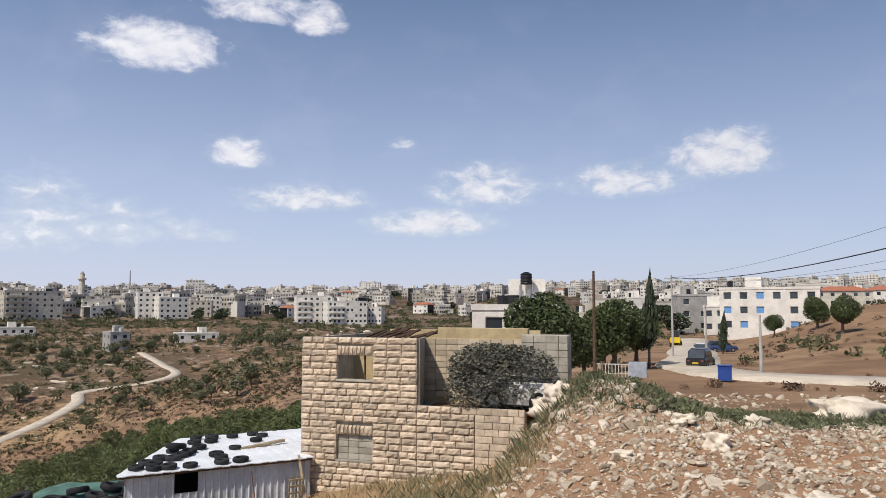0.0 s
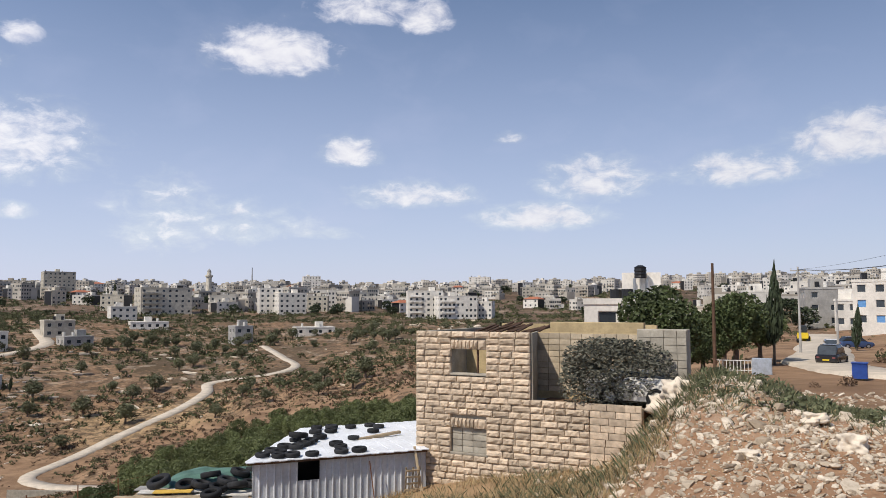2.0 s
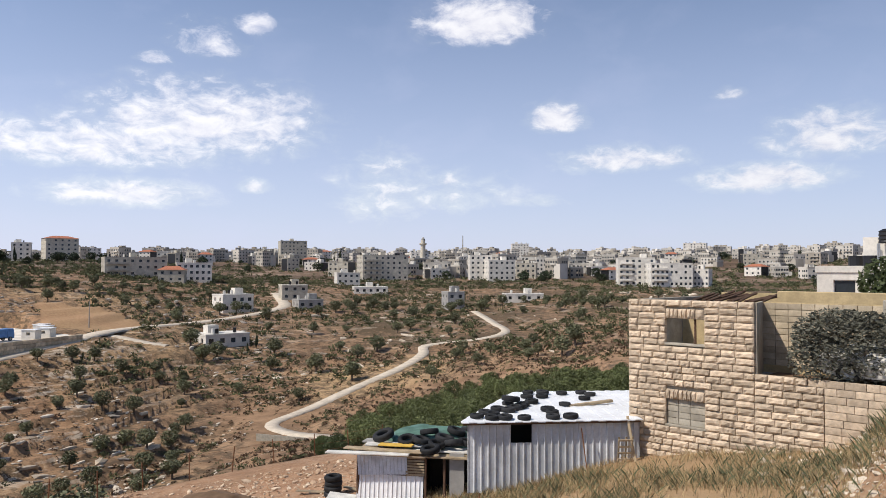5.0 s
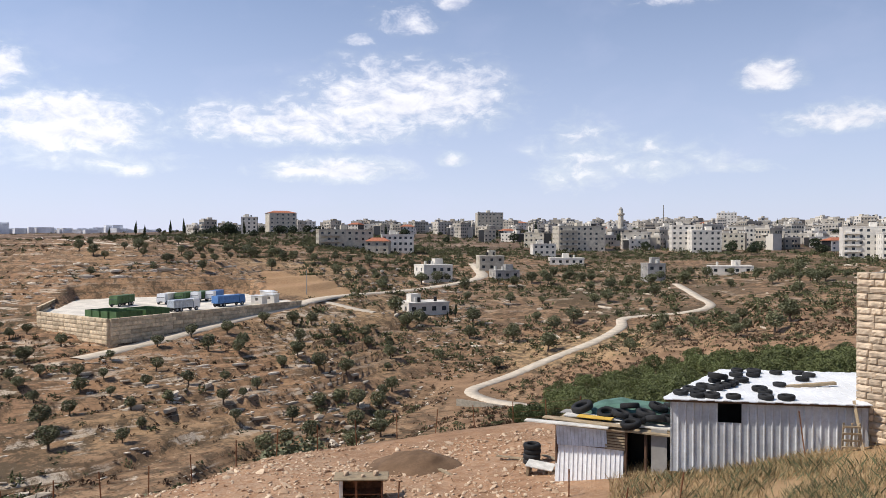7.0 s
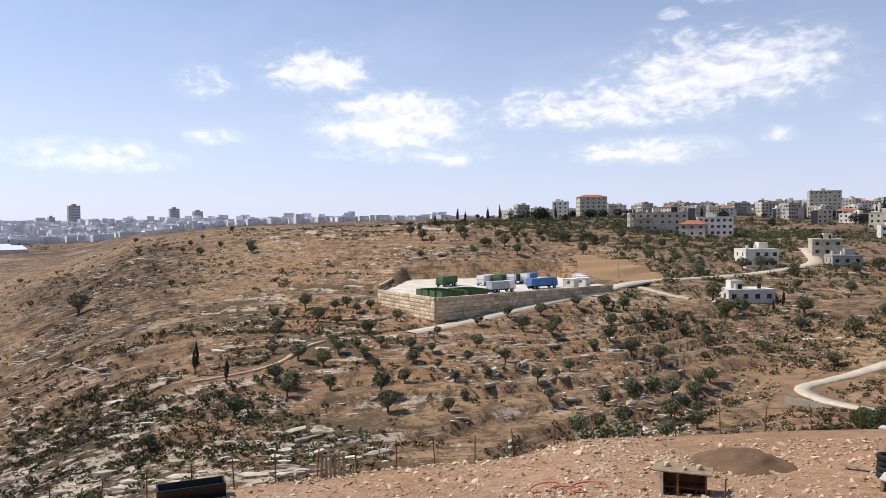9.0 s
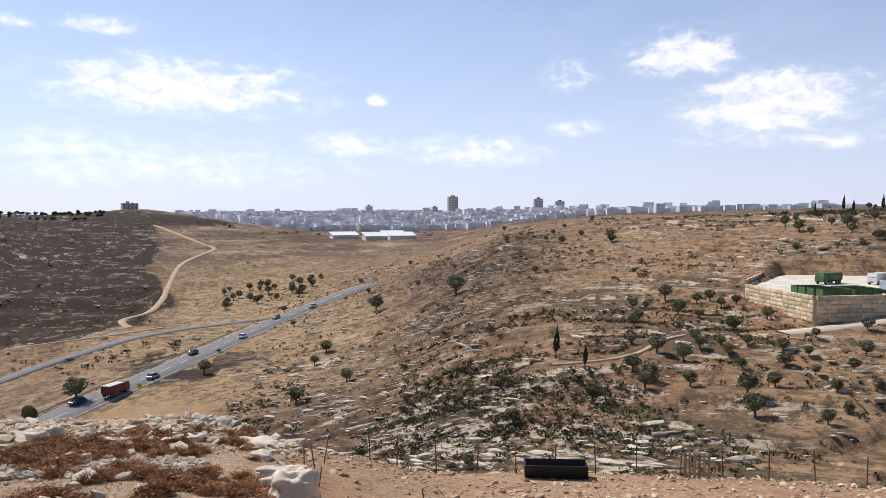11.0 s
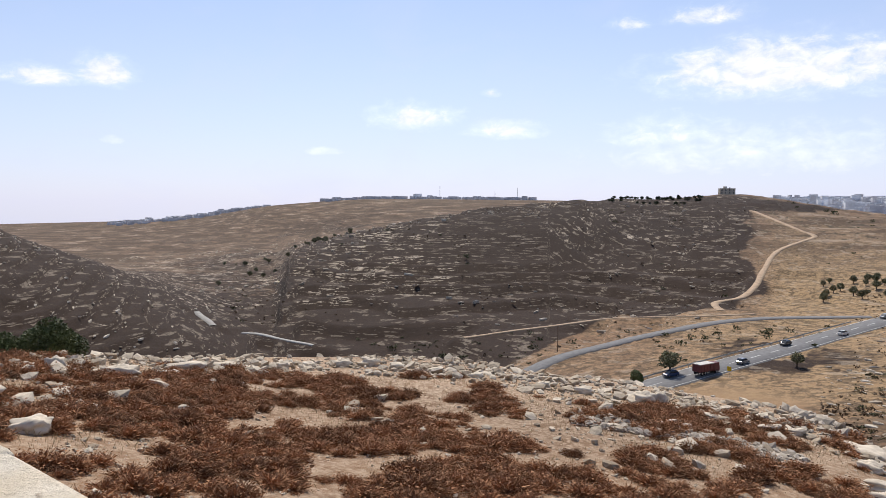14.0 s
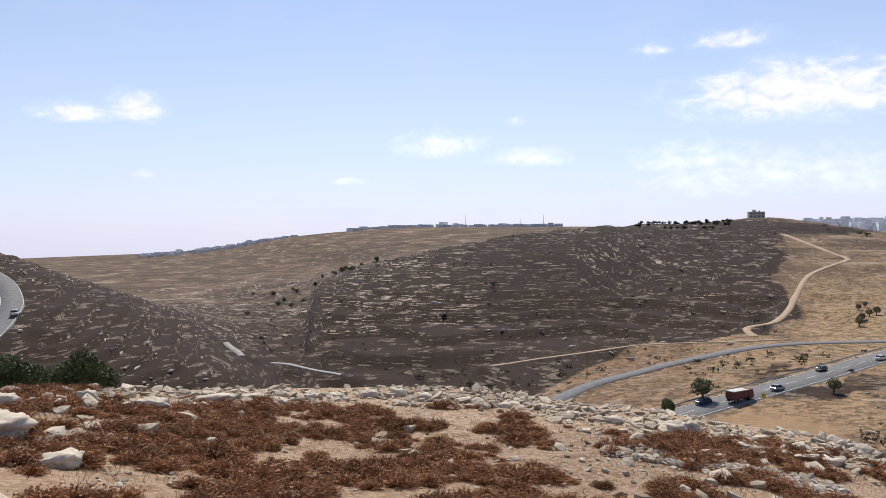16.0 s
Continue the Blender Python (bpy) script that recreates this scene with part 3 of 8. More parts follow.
def limestone(name, dark, light, scale):
    s = Shade(name, 0.92, 0, 0.2)
    island = s.nt.nodes.new("ShaderNodeNewGeometry").outputs["Random Per Island"]
    c = s.mix(island, dark, light)
    n = s.noise(scale, 6, 0.7)
    c = s.mix(s.range(n, 0.4, 0.75, 0, 0.55), c, tuple(v * 0.55 for v in dark))
    s.done(c, n, 0.6, 0.05)


limestone("loose_stone", (0.34, 0.265, 0.185), (0.72, 0.62, 0.49), 4.0)
limestone("yard_stone", (0.36, 0.22, 0.13), (0.74, 0.59, 0.43), 4.0)
limestone("field_rock", (0.46, 0.37, 0.27), (0.74, 0.64, 0.51), 1.6)
limestone("grey_stone", (0.30, 0.255, 0.20), (0.58, 0.50, 0.41), 2.0)
limestone("outcrop", (0.44, 0.36, 0.27), (0.80, 0.71, 0.58), 0.8)

# ---- ground ----
def mesh_object(name, verts, faces, mats, parent=None, smooth=False, index=None):
    me = bpy.data.meshes.new(name)
    me.from_pydata([tuple(v) for v in verts], [], faces)
    for m in mats:
        me.materials.append(MATS[m])
    if index is not None:
        me.polygons.foreach_set("material_index", np.asarray(index, np.int32))
    if smooth:
        me.polygons.foreach_set("use_smooth", np.ones(len(me.polygons), bool))
    me.update()
    ob = new(name, me)
    ob.parent = parent
    return ob


def cover(x, y, z):
    """What grows or lies on the ground: six shares between 0 and 1."""
    d, az = np.hypot(x, y), bearing(x, y)
    n0, n1, n2, n3 = rough(x, y, 170, 3, 39), rough(x, y, 70, 4, 41), rough(x, y, 18, 4, 43), rough(x, y, 7, 3, 47)
    edge = 110.5 + 3 * n1 - 6 * step(600, 850, d)
    lower = 225 + 85 * step(129, 119, az) + 8 * n2
    burnt = step(edge - 0.6, edge + 0.6, az) * step(lower, lower + 18, d) * step(900, 700, d) * (1 - 0.55 * step(134, 146, az) * step(340, 500, d)) * 0.9
    burnt = np.maximum(burnt, 0.95 * step(149, 152, az) * step(60, 110, d) * step(420, 380, d))
    burnt = np.maximum(burnt, 0.95 * step(144.5, 147, az) * step(60, 110, d) * step(310, 290, d))
    burnt = np.maximum(burnt, 0.34 * step(76, 84, az) * step(98, 90, az) * step(150, 190, d) * step(480, 330, d))
    burnt = np.maximum(burnt, 0.5 * step(98, 108, az) * step(116, 110, az) * step(190, 205, d) * step(262, 245, d) * (n2 > 0))
    burnt = np.maximum(burnt, 0.33 * step(80, 86, az) * step(107, 103, az) * step(84, 95, d) * step(205, 175, d) * step(-0.3, 0.4, n1))
    burnt = np.maximum(burnt, 0.36 * step(133, 139, az) * step(156, 151, az) * step(470, 560, d) * step(2000, 1500, d) * step(-0.2, 0.4, n1 + n0))
    wall = lambda rise, seed: step(0.66, 0.8, riser(z, x, y, rise, seed))
    ledges = step(0.66, 0.8, riser(slope_line(x, y), x, y, 1.7, 3))
    terraces = step(70, 95, d) * step(260, 190, d) * step(34, 50, az) * step(112, 96, az)
    rock = terraces * (0.26 + 0.22 * step(0.25, 0.7, n2) + 0.34 * step(66, 78, az) * step(150, 110, d))
    rock = np.maximum(rock, 0.42 * step(250, 330, d) * step(470, 420, d) * step(54, 60, az) * step(84, 72, az))
    rock = np.maximum(rock, terraces * 0.72 * ledges * step(-0.25, 0.25, n2))
    rock = np.maximum(rock, (0.13 + 0.14 * step(0.0, 0.5, n1) + 0.16 * step(0.2, 0.6, n2) + 0.08 * step(330, 480, d) + 0.36 * wall(np.where(az > 150, 3.0, 4.2), 5) * step(-0.15, 0.5, n2)) * (0.3 + 0.6 * step(-0.3, 0.35, n0 + 0.35 * step(330, 480, d))) * (burnt > 0.3))
    rock = np.maximum(rock, (0.25 + 0.4 * wall(4.2, 5)) * step(300, 400, d) * step(128, 136, az) * step(1500, 900, d))
    rock = np.maximum(rock, 0.22 * step(150, 200, d) * step(900, 600, d))
    rock = np.where(d < 60, 0.05, rock)
    scrub = terraces * (0.46 + 0.6 * n2) * step(-0.5, 0.3, n1 + 0.3)
    scrub = np.maximum(scrub, step(170, 230, d) * step(44, 26, az) * (0.56 + 0.5 * n2))
    scrub = np.maximum(scrub, 0.6 * step(380, 460, d) * step(66, 54, az) * (0.9 + 0.5 * n2))
    scrub = np.maximum(scrub, 0.4 * step(900, 1300, d) * step(100, 60, az))
    scrub = np.maximum(scrub, step(80, 100, d) * step(230, 190, d) * step(40, 34, az) * step(-4, 2, az) * (0.3 + 0.55 * n2))
    scrub = np.maximum(np.where(d < 34, 0.0, scrub), 0.5 * step(330, 420, d) * step(112, 118, az) * (0.8 + n2) + 0.2 * step(500, 900, d) * step(100, 112, az))
    soil = step(110, 150, d) * step(330, 250, d) * step(40, 50, az) * step(84, 70, az) * 0.7 * step(-0.2, 0.4, n1 + 0.2)
    yard = step(24, 30, az) * step(103, 97, az) * step(1.5, -0.5, d - yard_rim(az))
    soil = np.maximum(soil, yard)
    gravel = np.maximum(yard * np.clip(0.42 + 0.6 * n3, 0.1, 0.8), step(0, -6, az) * step(30, 24, d) * np.clip(0.28 + 1.0 * n3, 0, 0.7))
    soil = np.maximum(soil, 0.8 * step(0, -6, az) * step(34, 26, d))
    gravel = np.maximum(gravel, step(100, 106, az) * step(46, 40, d) * (0.62 + 0.3 * step(24, 32, d)))
    straw = step(96, 101, az) * step(111, 108, az) * step(240, 280, d) * step(900, 500, d)
    straw = np.maximum(straw, 0.75 * step(90, 100, az) * step(120, 112, az) * step(150, 180, d) * step(330, 280, d))
    straw = np.maximum(straw, step(43, 47, az) * step(59, 54, az) * step(235, 245, d) * step(310, 290, d))
    straw = np.maximum(straw, step(22, 26, az) * step(36, 33, az) * step(160, 170, d) * step(205, 190, d))
    straw = np.maximum(straw, 0.1 * step(300, 400, d) * step(128, 140, az) * step(150, 147, az))
    straw = np.maximum(straw, 0.8 * step(5, 12, d) * step(34, 30, d) * step(26, 20, az) * step(-8, -2, az))
    straw = np.maximum(straw, 0.6 * step(62, 70, az) * step(100, 90, az) * step(165, 190, d) * step(600, 400, d) * step(-0.1, 0.4, n1))
    grazed = step(40, 44, az) * step(70, 62, az) * step(104, 120, d) * step(310, 270, d)
    scrub = scrub * (1 - 0.6 * grazed)
    straw = np.maximum(straw, grazed * np.clip(0.45 + 0.9 * n2, 0, 0.8))
    meadow = step(-3, 2, inside_by(x, y, MEADOW))
    cut = step(-6, -2, inside_by(x, y, YARD)) * step(168, 176, np.hypot(x, y)) * (1 - meadow)
    straw = np.maximum(straw, meadow)
    soil = np.maximum(soil, cut * 0.5)
    rock, scrub = rock * (1 - meadow), np.maximum(scrub * (1 - meadow), cut * 0.35)
    return [np.clip(v, 0, 1) for v in (burnt, rock, scrub, soil, gravel, straw)]


def build_ground():
    az = np.concatenate([np.arange(-36, 176.01, 0.24), np.arange(179, 323, 3.0)])
    r = [0.6, 2, 4, 6, 7.5]
    while r[-1] < 4850:
        r.append(r[-1] * (1.011 if r[-1] < 42 else 1.014 if r[-1] < 420 else 1.03))
    r = np.array(r)
    a, d = np.meshgrid(np.radians(az), r)
    x, y = -np.sin(a) * d, np.cos(a) * d
    z = height(x.ravel(), y.ravel())
    nr, na = a.shape
    i, j = np.meshgrid(np.arange(nr - 1), np.arange(na), indexing="ij")
    k = (j + 1) % na
    quads = np.stack([i * na + j, i * na + k, (i + 1) * na + k, (i + 1) * na + j], -1).reshape(-1, 4)[:, ::-1]
    me = bpy.data.meshes.new("ground")
    me.vertices.add(nr * na)
    me.vertices.foreach_set("co", np.stack([x.ravel(), y.ravel(), z], -1).astype(np.float32).ravel())
    me.loops.add(quads.size)
    me.loops.foreach_set("vertex_index", quads.astype(np.int32).ravel())
    me.polygons.add(len(quads))
    me.polygons.foreach_set("loop_start", np.arange(0, quads.size, 4, dtype=np.int32))
    me.polygons.foreach_set("use_smooth", np.ones(len(quads), bool))
    me.update(calc_edges=True)
    me.validate()
    shares = cover(x.ravel(), y.ravel(), flat_height(x.ravel(), y.ravel()))
    for attr, three in (("cover", shares[:3]), ("cover_more", shares[3:])):
        data = np.ones((nr * na, 4), np.float32)
        data[:, :3] = np.stack(three, -1)
        me.color_attributes.new(attr, "FLOAT_COLOR", "POINT").data.foreach_set("color", data.ravel())
    level = z - flat_height(x.ravel(), y.ravel()) + slope_line(x.ravel(), y.ravel())
    me.attributes.new("level", "FLOAT", "POINT").data.foreach_set("value", level.astype(np.float32))
    me.materials.append(MATS["dry_hillside"])
    return tagged(new("ground", me), "dry stony hillside with terraces, scrub and burnt slopes", "ground", kind="structure")


build_ground()

# ---- tools for building things ----
rng = np.random.default_rng(7)


def at_ground(x, y):
    return float(height(x, y)[0])


def polar(az, r):
    return -math.sin(radians(az)) * r, math.cos(radians(az)) * r


def part(name, bm, material, parent, label="", smooth=False):
    """Links a bmesh as one mesh object under a thing or a part."""
    me = bpy.data.meshes.new(name)
    bm.to_mesh(me)
    bm.free()
    me.materials.append(MATS[material])
    if smooth:
        for p in me.polygons:
            p.use_smooth = True
    ob = new(name, me)
    ob.parent = parent
    return tagged(ob, label)


def shared(name, me, parent, m, label=""):
    ob = new(name, me)
    ob.parent, ob.matrix_basis = parent, m
    return tagged(ob, label)


def thing(name, label, category, m, group="", kind=""):
    ob = new(name)
    ob.matrix_basis = m
    return tagged(ob, label, category, group, kind)


def block(bm, x0, x1, y0, y1, z0, z1, bevel=0.0):
    made = bmesh.ops.create_cube(bm, size=1, matrix=Matrix.Translation(((x0 + x1) / 2, (y0 + y1) / 2, (z0 + z1) / 2)) @ Matrix.Diagonal((x1 - x0, y1 - y0, z1 - z0, 1)))
    if bevel:
        edges = {e for v in made["verts"] for e in v.link_edges}
        bmesh.ops.bevel(bm, geom=list(edges), offset=bevel, segments=1, affect="EDGES")
    return bm


def cuboid(x0, x1, y0, y1, z0, z1, bevel=0.0):
    return block(bmesh.new(), x0, x1, y0, y1, z0, z1, bevel)


def rod(a, b, r0, r1=None, sides=8, bm=None):
    bm = bm or bmesh.new()
    a, b = Vector(a), Vector(b)
    turn = (b - a).to_track_quat("Z", "Y").to_matrix().to_4x4()
    bmesh.ops.create_cone(bm, cap_ends=True, segments=sides, radius1=r0, radius2=r0 if r1 is None else r1, depth=(b - a).length, matrix=Matrix.Translation((a + b) / 2) @ turn)
    return bm


def lathe(profile, sides=16):
    """A closed or open profile of (radius, z) turned about z."""
    bm = bmesh.new()
    rings = [[bm.verts.new((r * math.cos(2 * math.pi * k / sides), r * math.sin(2 * math.pi * k / sides), z)) for k in range(sides)] for r, z in profile]
    for a, b in zip(rings, rings[1:]):
        for k in range(sides):
            bm.faces.new((a[k], a[(k + 1) % sides], b[(k + 1) % sides], b[k]))
    return bm


def numpy_mesh(name, verts, faces, material, smooth=False):
    """One mesh from arrays: verts (n, 3), faces (m, k)."""
    me = bpy.data.meshes.new(name)
    faces = np.asarray(faces, np.int32)
    me.vertices.add(len(verts))
    me.vertices.foreach_set("co", np.asarray(verts, np.float32).ravel())
    me.loops.add(faces.size)
    me.loops.foreach_set("vertex_index", faces.ravel())
    me.polygons.add(len(faces))
    me.polygons.foreach_set("loop_start", np.arange(0, faces.size, faces.shape[1], dtype=np.int32))
    me.polygons.foreach_set("use_smooth", np.full(len(faces), smooth))
    me.update(calc_edges=True)
    me.materials.append(MATS[material])
    return me


def joined(template, places, scales, turns, tilt=0.0):
    """Many copies of (verts, faces) at places, each with its own size (n, 3) and turn."""
    tv, tf = template
    n = len(places)
    c, s = np.cos(turns)[:, None], np.sin(turns)[:, None]
    v = tv[None] * scales[:, None, :]
    if tilt:
        k = rng.normal(0, tilt, (n, 2))
        v = v + np.stack([0 * v[..., 0], 0 * v[..., 0], v[..., 0] * k[:, :1] + v[..., 1] * k[:, 1:]], -1)
    v = np.stack([v[..., 0] * c - v[..., 1] * s, v[..., 0] * s + v[..., 1] * c, v[..., 2]], -1) + places[:, None]
    f = tf[None] + (np.arange(n) * len(tv))[:, None, None]
    return v.reshape(-1, 3), f.reshape(-1, tf.shape[1])


def merge(pieces):
    verts, faces, k = [], [], 0
    for v, f in pieces:
        verts.append(v), faces.append(f + k)
        k += len(v)
    return np.concatenate(verts), np.concatenate(faces)


def stone_shape(seed):
    """An angular broken stone of about unit size, 20 triangles."""
    r = np.random.default_rng(seed)
    bm = bmesh.new()
    bmesh.ops.create_icosphere(bm, subdivisions=1, radius=0.5)
    v = np.array([p.co for p in bm.verts])
    v = np.sign(v) * np.abs(v) ** 0.8 * r.uniform(0.7, 1.25, (len(v), 1))
    f = np.array([[q.index for q in p.verts] for p in bm.faces])
    bm.free()
    return v, f


STONES = [stone_shape(k) for k in range(6)]


def leaf_ball(seed, n, size, squash=1.0, gaps=0.35, leaf=(1.0, 0.6)):
    """Leaf clumps on an uneven crown of unit radius: n crossed quads turned every way."""
    r = np.random.default_rng(seed)
    d = r.normal(size=(n, 3))
    d /= np.linalg.norm(d, axis=1)[:, None]
    lobes = r.normal(size=(7, 3))
    lobes /= np.linalg.norm(lobes, axis=1)[:, None]
    bulge = 0.62 + 0.38 * np.max(np.clip(d @ lobes.T, 0, 1) ** 3, axis=1)
    rad = bulge * (1 - gaps * r.random(n) ** 1.5)
    p = d * rad[:, None] * np.array([1, 1, squash])
    a = r.normal(size=(n, 3))
    a /= np.linalg.norm(a, axis=1)[:, None]
    b = np.cross(a, r.normal(size=(n, 3)))
    b /= np.linalg.norm(b, axis=1)[:, None]
    s = size * r.uniform(0.6, 1.3, (n, 1))
    a, b = a * s * leaf[0], b * s * leaf[1]
    v = np.stack([p - a, p + b * 0.8, p + a, p - b * 0.8], 1).reshape(-1, 3)
    return v, np.arange(4 * n).reshape(-1, 4)


# ---- roads ----
def build_road(name, label):
    x, y, z, nx, ny = LAID[name]
    width, mat = ROADS[name][1:]
    across = np.array([-0.5, -0.46, 0, 0.46, 0.5])
    wob = 1 + (0.22 if mat != "asphalt" else 0.0) * rough(x, y, 7, 3, 71)
    v = np.concatenate([np.stack([x + nx * width * k * wob, y + ny * width * k * wob, z + (0.10 if abs(k) < 0.5 else -0.35) + (0.05 if k == 0 else 0)], -1) for k in across])
    n = len(x)
    f = [(j * n + i, j * n + i + 1, (j + 1) * n + i + 1, (j + 1) * n + i) for j in range(4) for i in range(n - 1)]
    ob = mesh_object(name, v, f, [mat], smooth=True)
    return tagged(ob, label, "road", kind="structure")


def build_marking(name, offset, parent, dash=0, w=0.09):
    x, y, z, nx, ny = LAID[name]
    keep = [i for i in range(len(x) - 1) if not dash or i % dash < dash // 2]
    lo = np.stack([x + nx * (offset - w), y + ny * (offset - w), z + 0.17], -1)
    hi = np.stack([x + nx * (offset + w), y + ny * (offset + w), z + 0.17], -1)
    n = len(x)
    mesh_object("lane_marking", np.concatenate([lo, hi]), [(i, i + 1, n + i + 1, n + i) for i in keep], ["road_paint"], parent)


for road_name, words in (("dirt_track", "pale winding dirt track in the valley"), ("yard_road", "pale gravel road below the retaining wall"), ("spur_track", "short pale dirt spur"),
                         ("highway", "grey two-lane asphalt road with guard rail"), ("hill_road", "curved grey asphalt road on the burnt hill"), ("side_road", "narrow grey asphalt side road"),
                         ("hill_path", "broad bare orange firebreak path"), ("valley_path", "pale footpath along the slope"), ("stream_road", "pale grey road in the valley bottom"), ("stream_lane", "pale grey lane behind the burnt hill"), ("farm_path", "pale walled farm path on the terraces"), ("upper_road", "pale dirt road near the hilltop"), ("village_road", "dusty white village road")):
    surface = build_road(road_name, words)
    if road_name == "highway":
        build_marking(road_name, ROADS[road_name][1] / 2 - 0.6, surface)
        build_marking(road_name, 0.6 - ROADS[road_name][1] / 2, surface)
        build_marking(road_name, 0.0, surface, 4)
    elif road_name == "hill_road":
        for side in (-2.7, 2.7):
            build_marking(road_name, side, surface, 0, 0.06)


def build_guard_rail():
    x, y, z, nx, ny = LAID["highway"]
    rail = thing("guard_rail", "galvanised steel guard rail beside the asphalt road", "guard rail", Matrix(), kind="structure")
    post = cuboid(-0.07, 0.07, -0.07, 0.07, -0.3, 0.85)
    me = bpy.data.meshes.new("post")
    post.to_mesh(me), post.free()
    me.materials.append(MATS["steel"])
    bm = bmesh.new()
    prev = None
    for i in range(4, len(x) - 30):
        px, py = x[i] + nx[i] * 5.2, y[i] + ny[i] * 5.2
        if i % 2 == 0:
            shared("post", me, rail, pose(px, py, z[i]))
        ring = [bm.verts.new((px + nx[i] * o, py + ny[i] * o, z[i] + h)) for o, h in ((0, 0.45), (0.08, 0.55), (0, 0.65), (0.08, 0.75), (0, 0.85), (-0.04, 0.85), (-0.04, 0.45))]
        if prev:
            for k in range(7):
                bm.faces.new((prev[k], prev[(k + 1) % 7], ring[(k + 1) % 7], ring[k]))
        prev = ring
    part("rail", bm, "steel", rail)


build_guard_rail()


# ---- the unfinished stone house ----
HOUSE = pose(-4.93, 26.73, 0, 0, 0, -19.2)


def block_mesh(seed, name, mat, bulge):
    """A squared stone of unit size, its front (towards -y) rough-hewn, its edges chamfered."""
    r = np.random.default_rng(seed)
    xs, zs = (-0.5, -0.34, -0.1, 0.14, 0.36, 0.5), (-0.5, -0.24, 0.22, 0.5)
    nx, nz = len(xs), len(zs)
    v, f = [], []
    for i, z in enumerate(zs):
        for j, x in enumerate(xs):
            rim = j in (0, nx - 1) or i in (0, nz - 1)
            out = bulge * 0.35 * r.random() if rim else -bulge * r.uniform(0.35, 1.35)
            v.append((x * (0.985 if rim else 1) + (0 if rim else r.uniform(-0.05, 0.05)), -0.5 + out, z * (0.97 if rim else 1) + (0 if rim else r.uniform(-0.1, 0.1))))
    for i in range(nz - 1):
        for j in range(nx - 1):
            a = i * nx + j
            f += [(a, a + 1, a + nx + 1), (a, a + nx + 1, a + nx)]
    k, last = len(v), nx * (nz - 1)
    v += [(-0.5, 0.5, -0.5), (0.5, 0.5, -0.5), (0.5, 0.5, 0.5), (-0.5, 0.5, 0.5)]
    f += [tuple(range(nx))[::-1] + (k, k + 1), tuple(range(last, last + nx)) + (k + 2, k + 3),
          tuple(range(0, last + 1, nx)) + (k + 3, k), tuple(range(last + nx - 1, 0, -nx)) + (k + 1, k + 2)]
    me = bpy.data.meshes.new(name)
    me.from_pydata(v, [], f)
    me.materials.append(MATS[mat])
    me.update()
    return me


def wall_box(bm, x0, x1, y0, y1, z0, z1, openings=()):
    """A wall slab along x with openings (x0, x1, z0, z1) that go right through."""
    xs = sorted({x0, x1, *[o[0] for o in openings], *[o[1] for o in openings]})
    zs = sorted({z0, z1, *[o[2] for o in openings], *[o[3] for o in openings]})
    solid = {(i, j) for i in range(len(xs) - 1) for j in range(len(zs) - 1)
             if not any(o[0] <= xs[i] < o[1] and o[2] <= zs[j] < o[3] for o in openings)}
    for i, j in solid:
        a, b, c, d = xs[i], xs[i + 1], zs[j], zs[j + 1]
        quads = [((a, y0, c), (b, y0, c), (b, y0, d), (a, y0, d)), ((b, y1, c), (a, y1, c), (a, y1, d), (b, y1, d))]
        for (di, dj), q in (((-1, 0), ((a, y1, c), (a, y0, c), (a, y0, d), (a, y1, d))), ((1, 0), ((b, y0, c), (b, y1, c), (b, y1, d), (b, y0, d))),
                            ((0, -1), ((a, y1, c), (b, y1, c), (b, y0, c), (a, y0, c))), ((0, 1), ((a, y0, d), (b, y0, d), (b, y1, d), (a, y1, d)))):
            if (i + di, j + dj) not in solid:
                quads.append(q)
        for q in quads:
            bm.faces.new([bm.verts.new(p) for p in q])
    bmesh.ops.remove_doubles(bm, verts=bm.verts, dist=1e-5)
    return bm


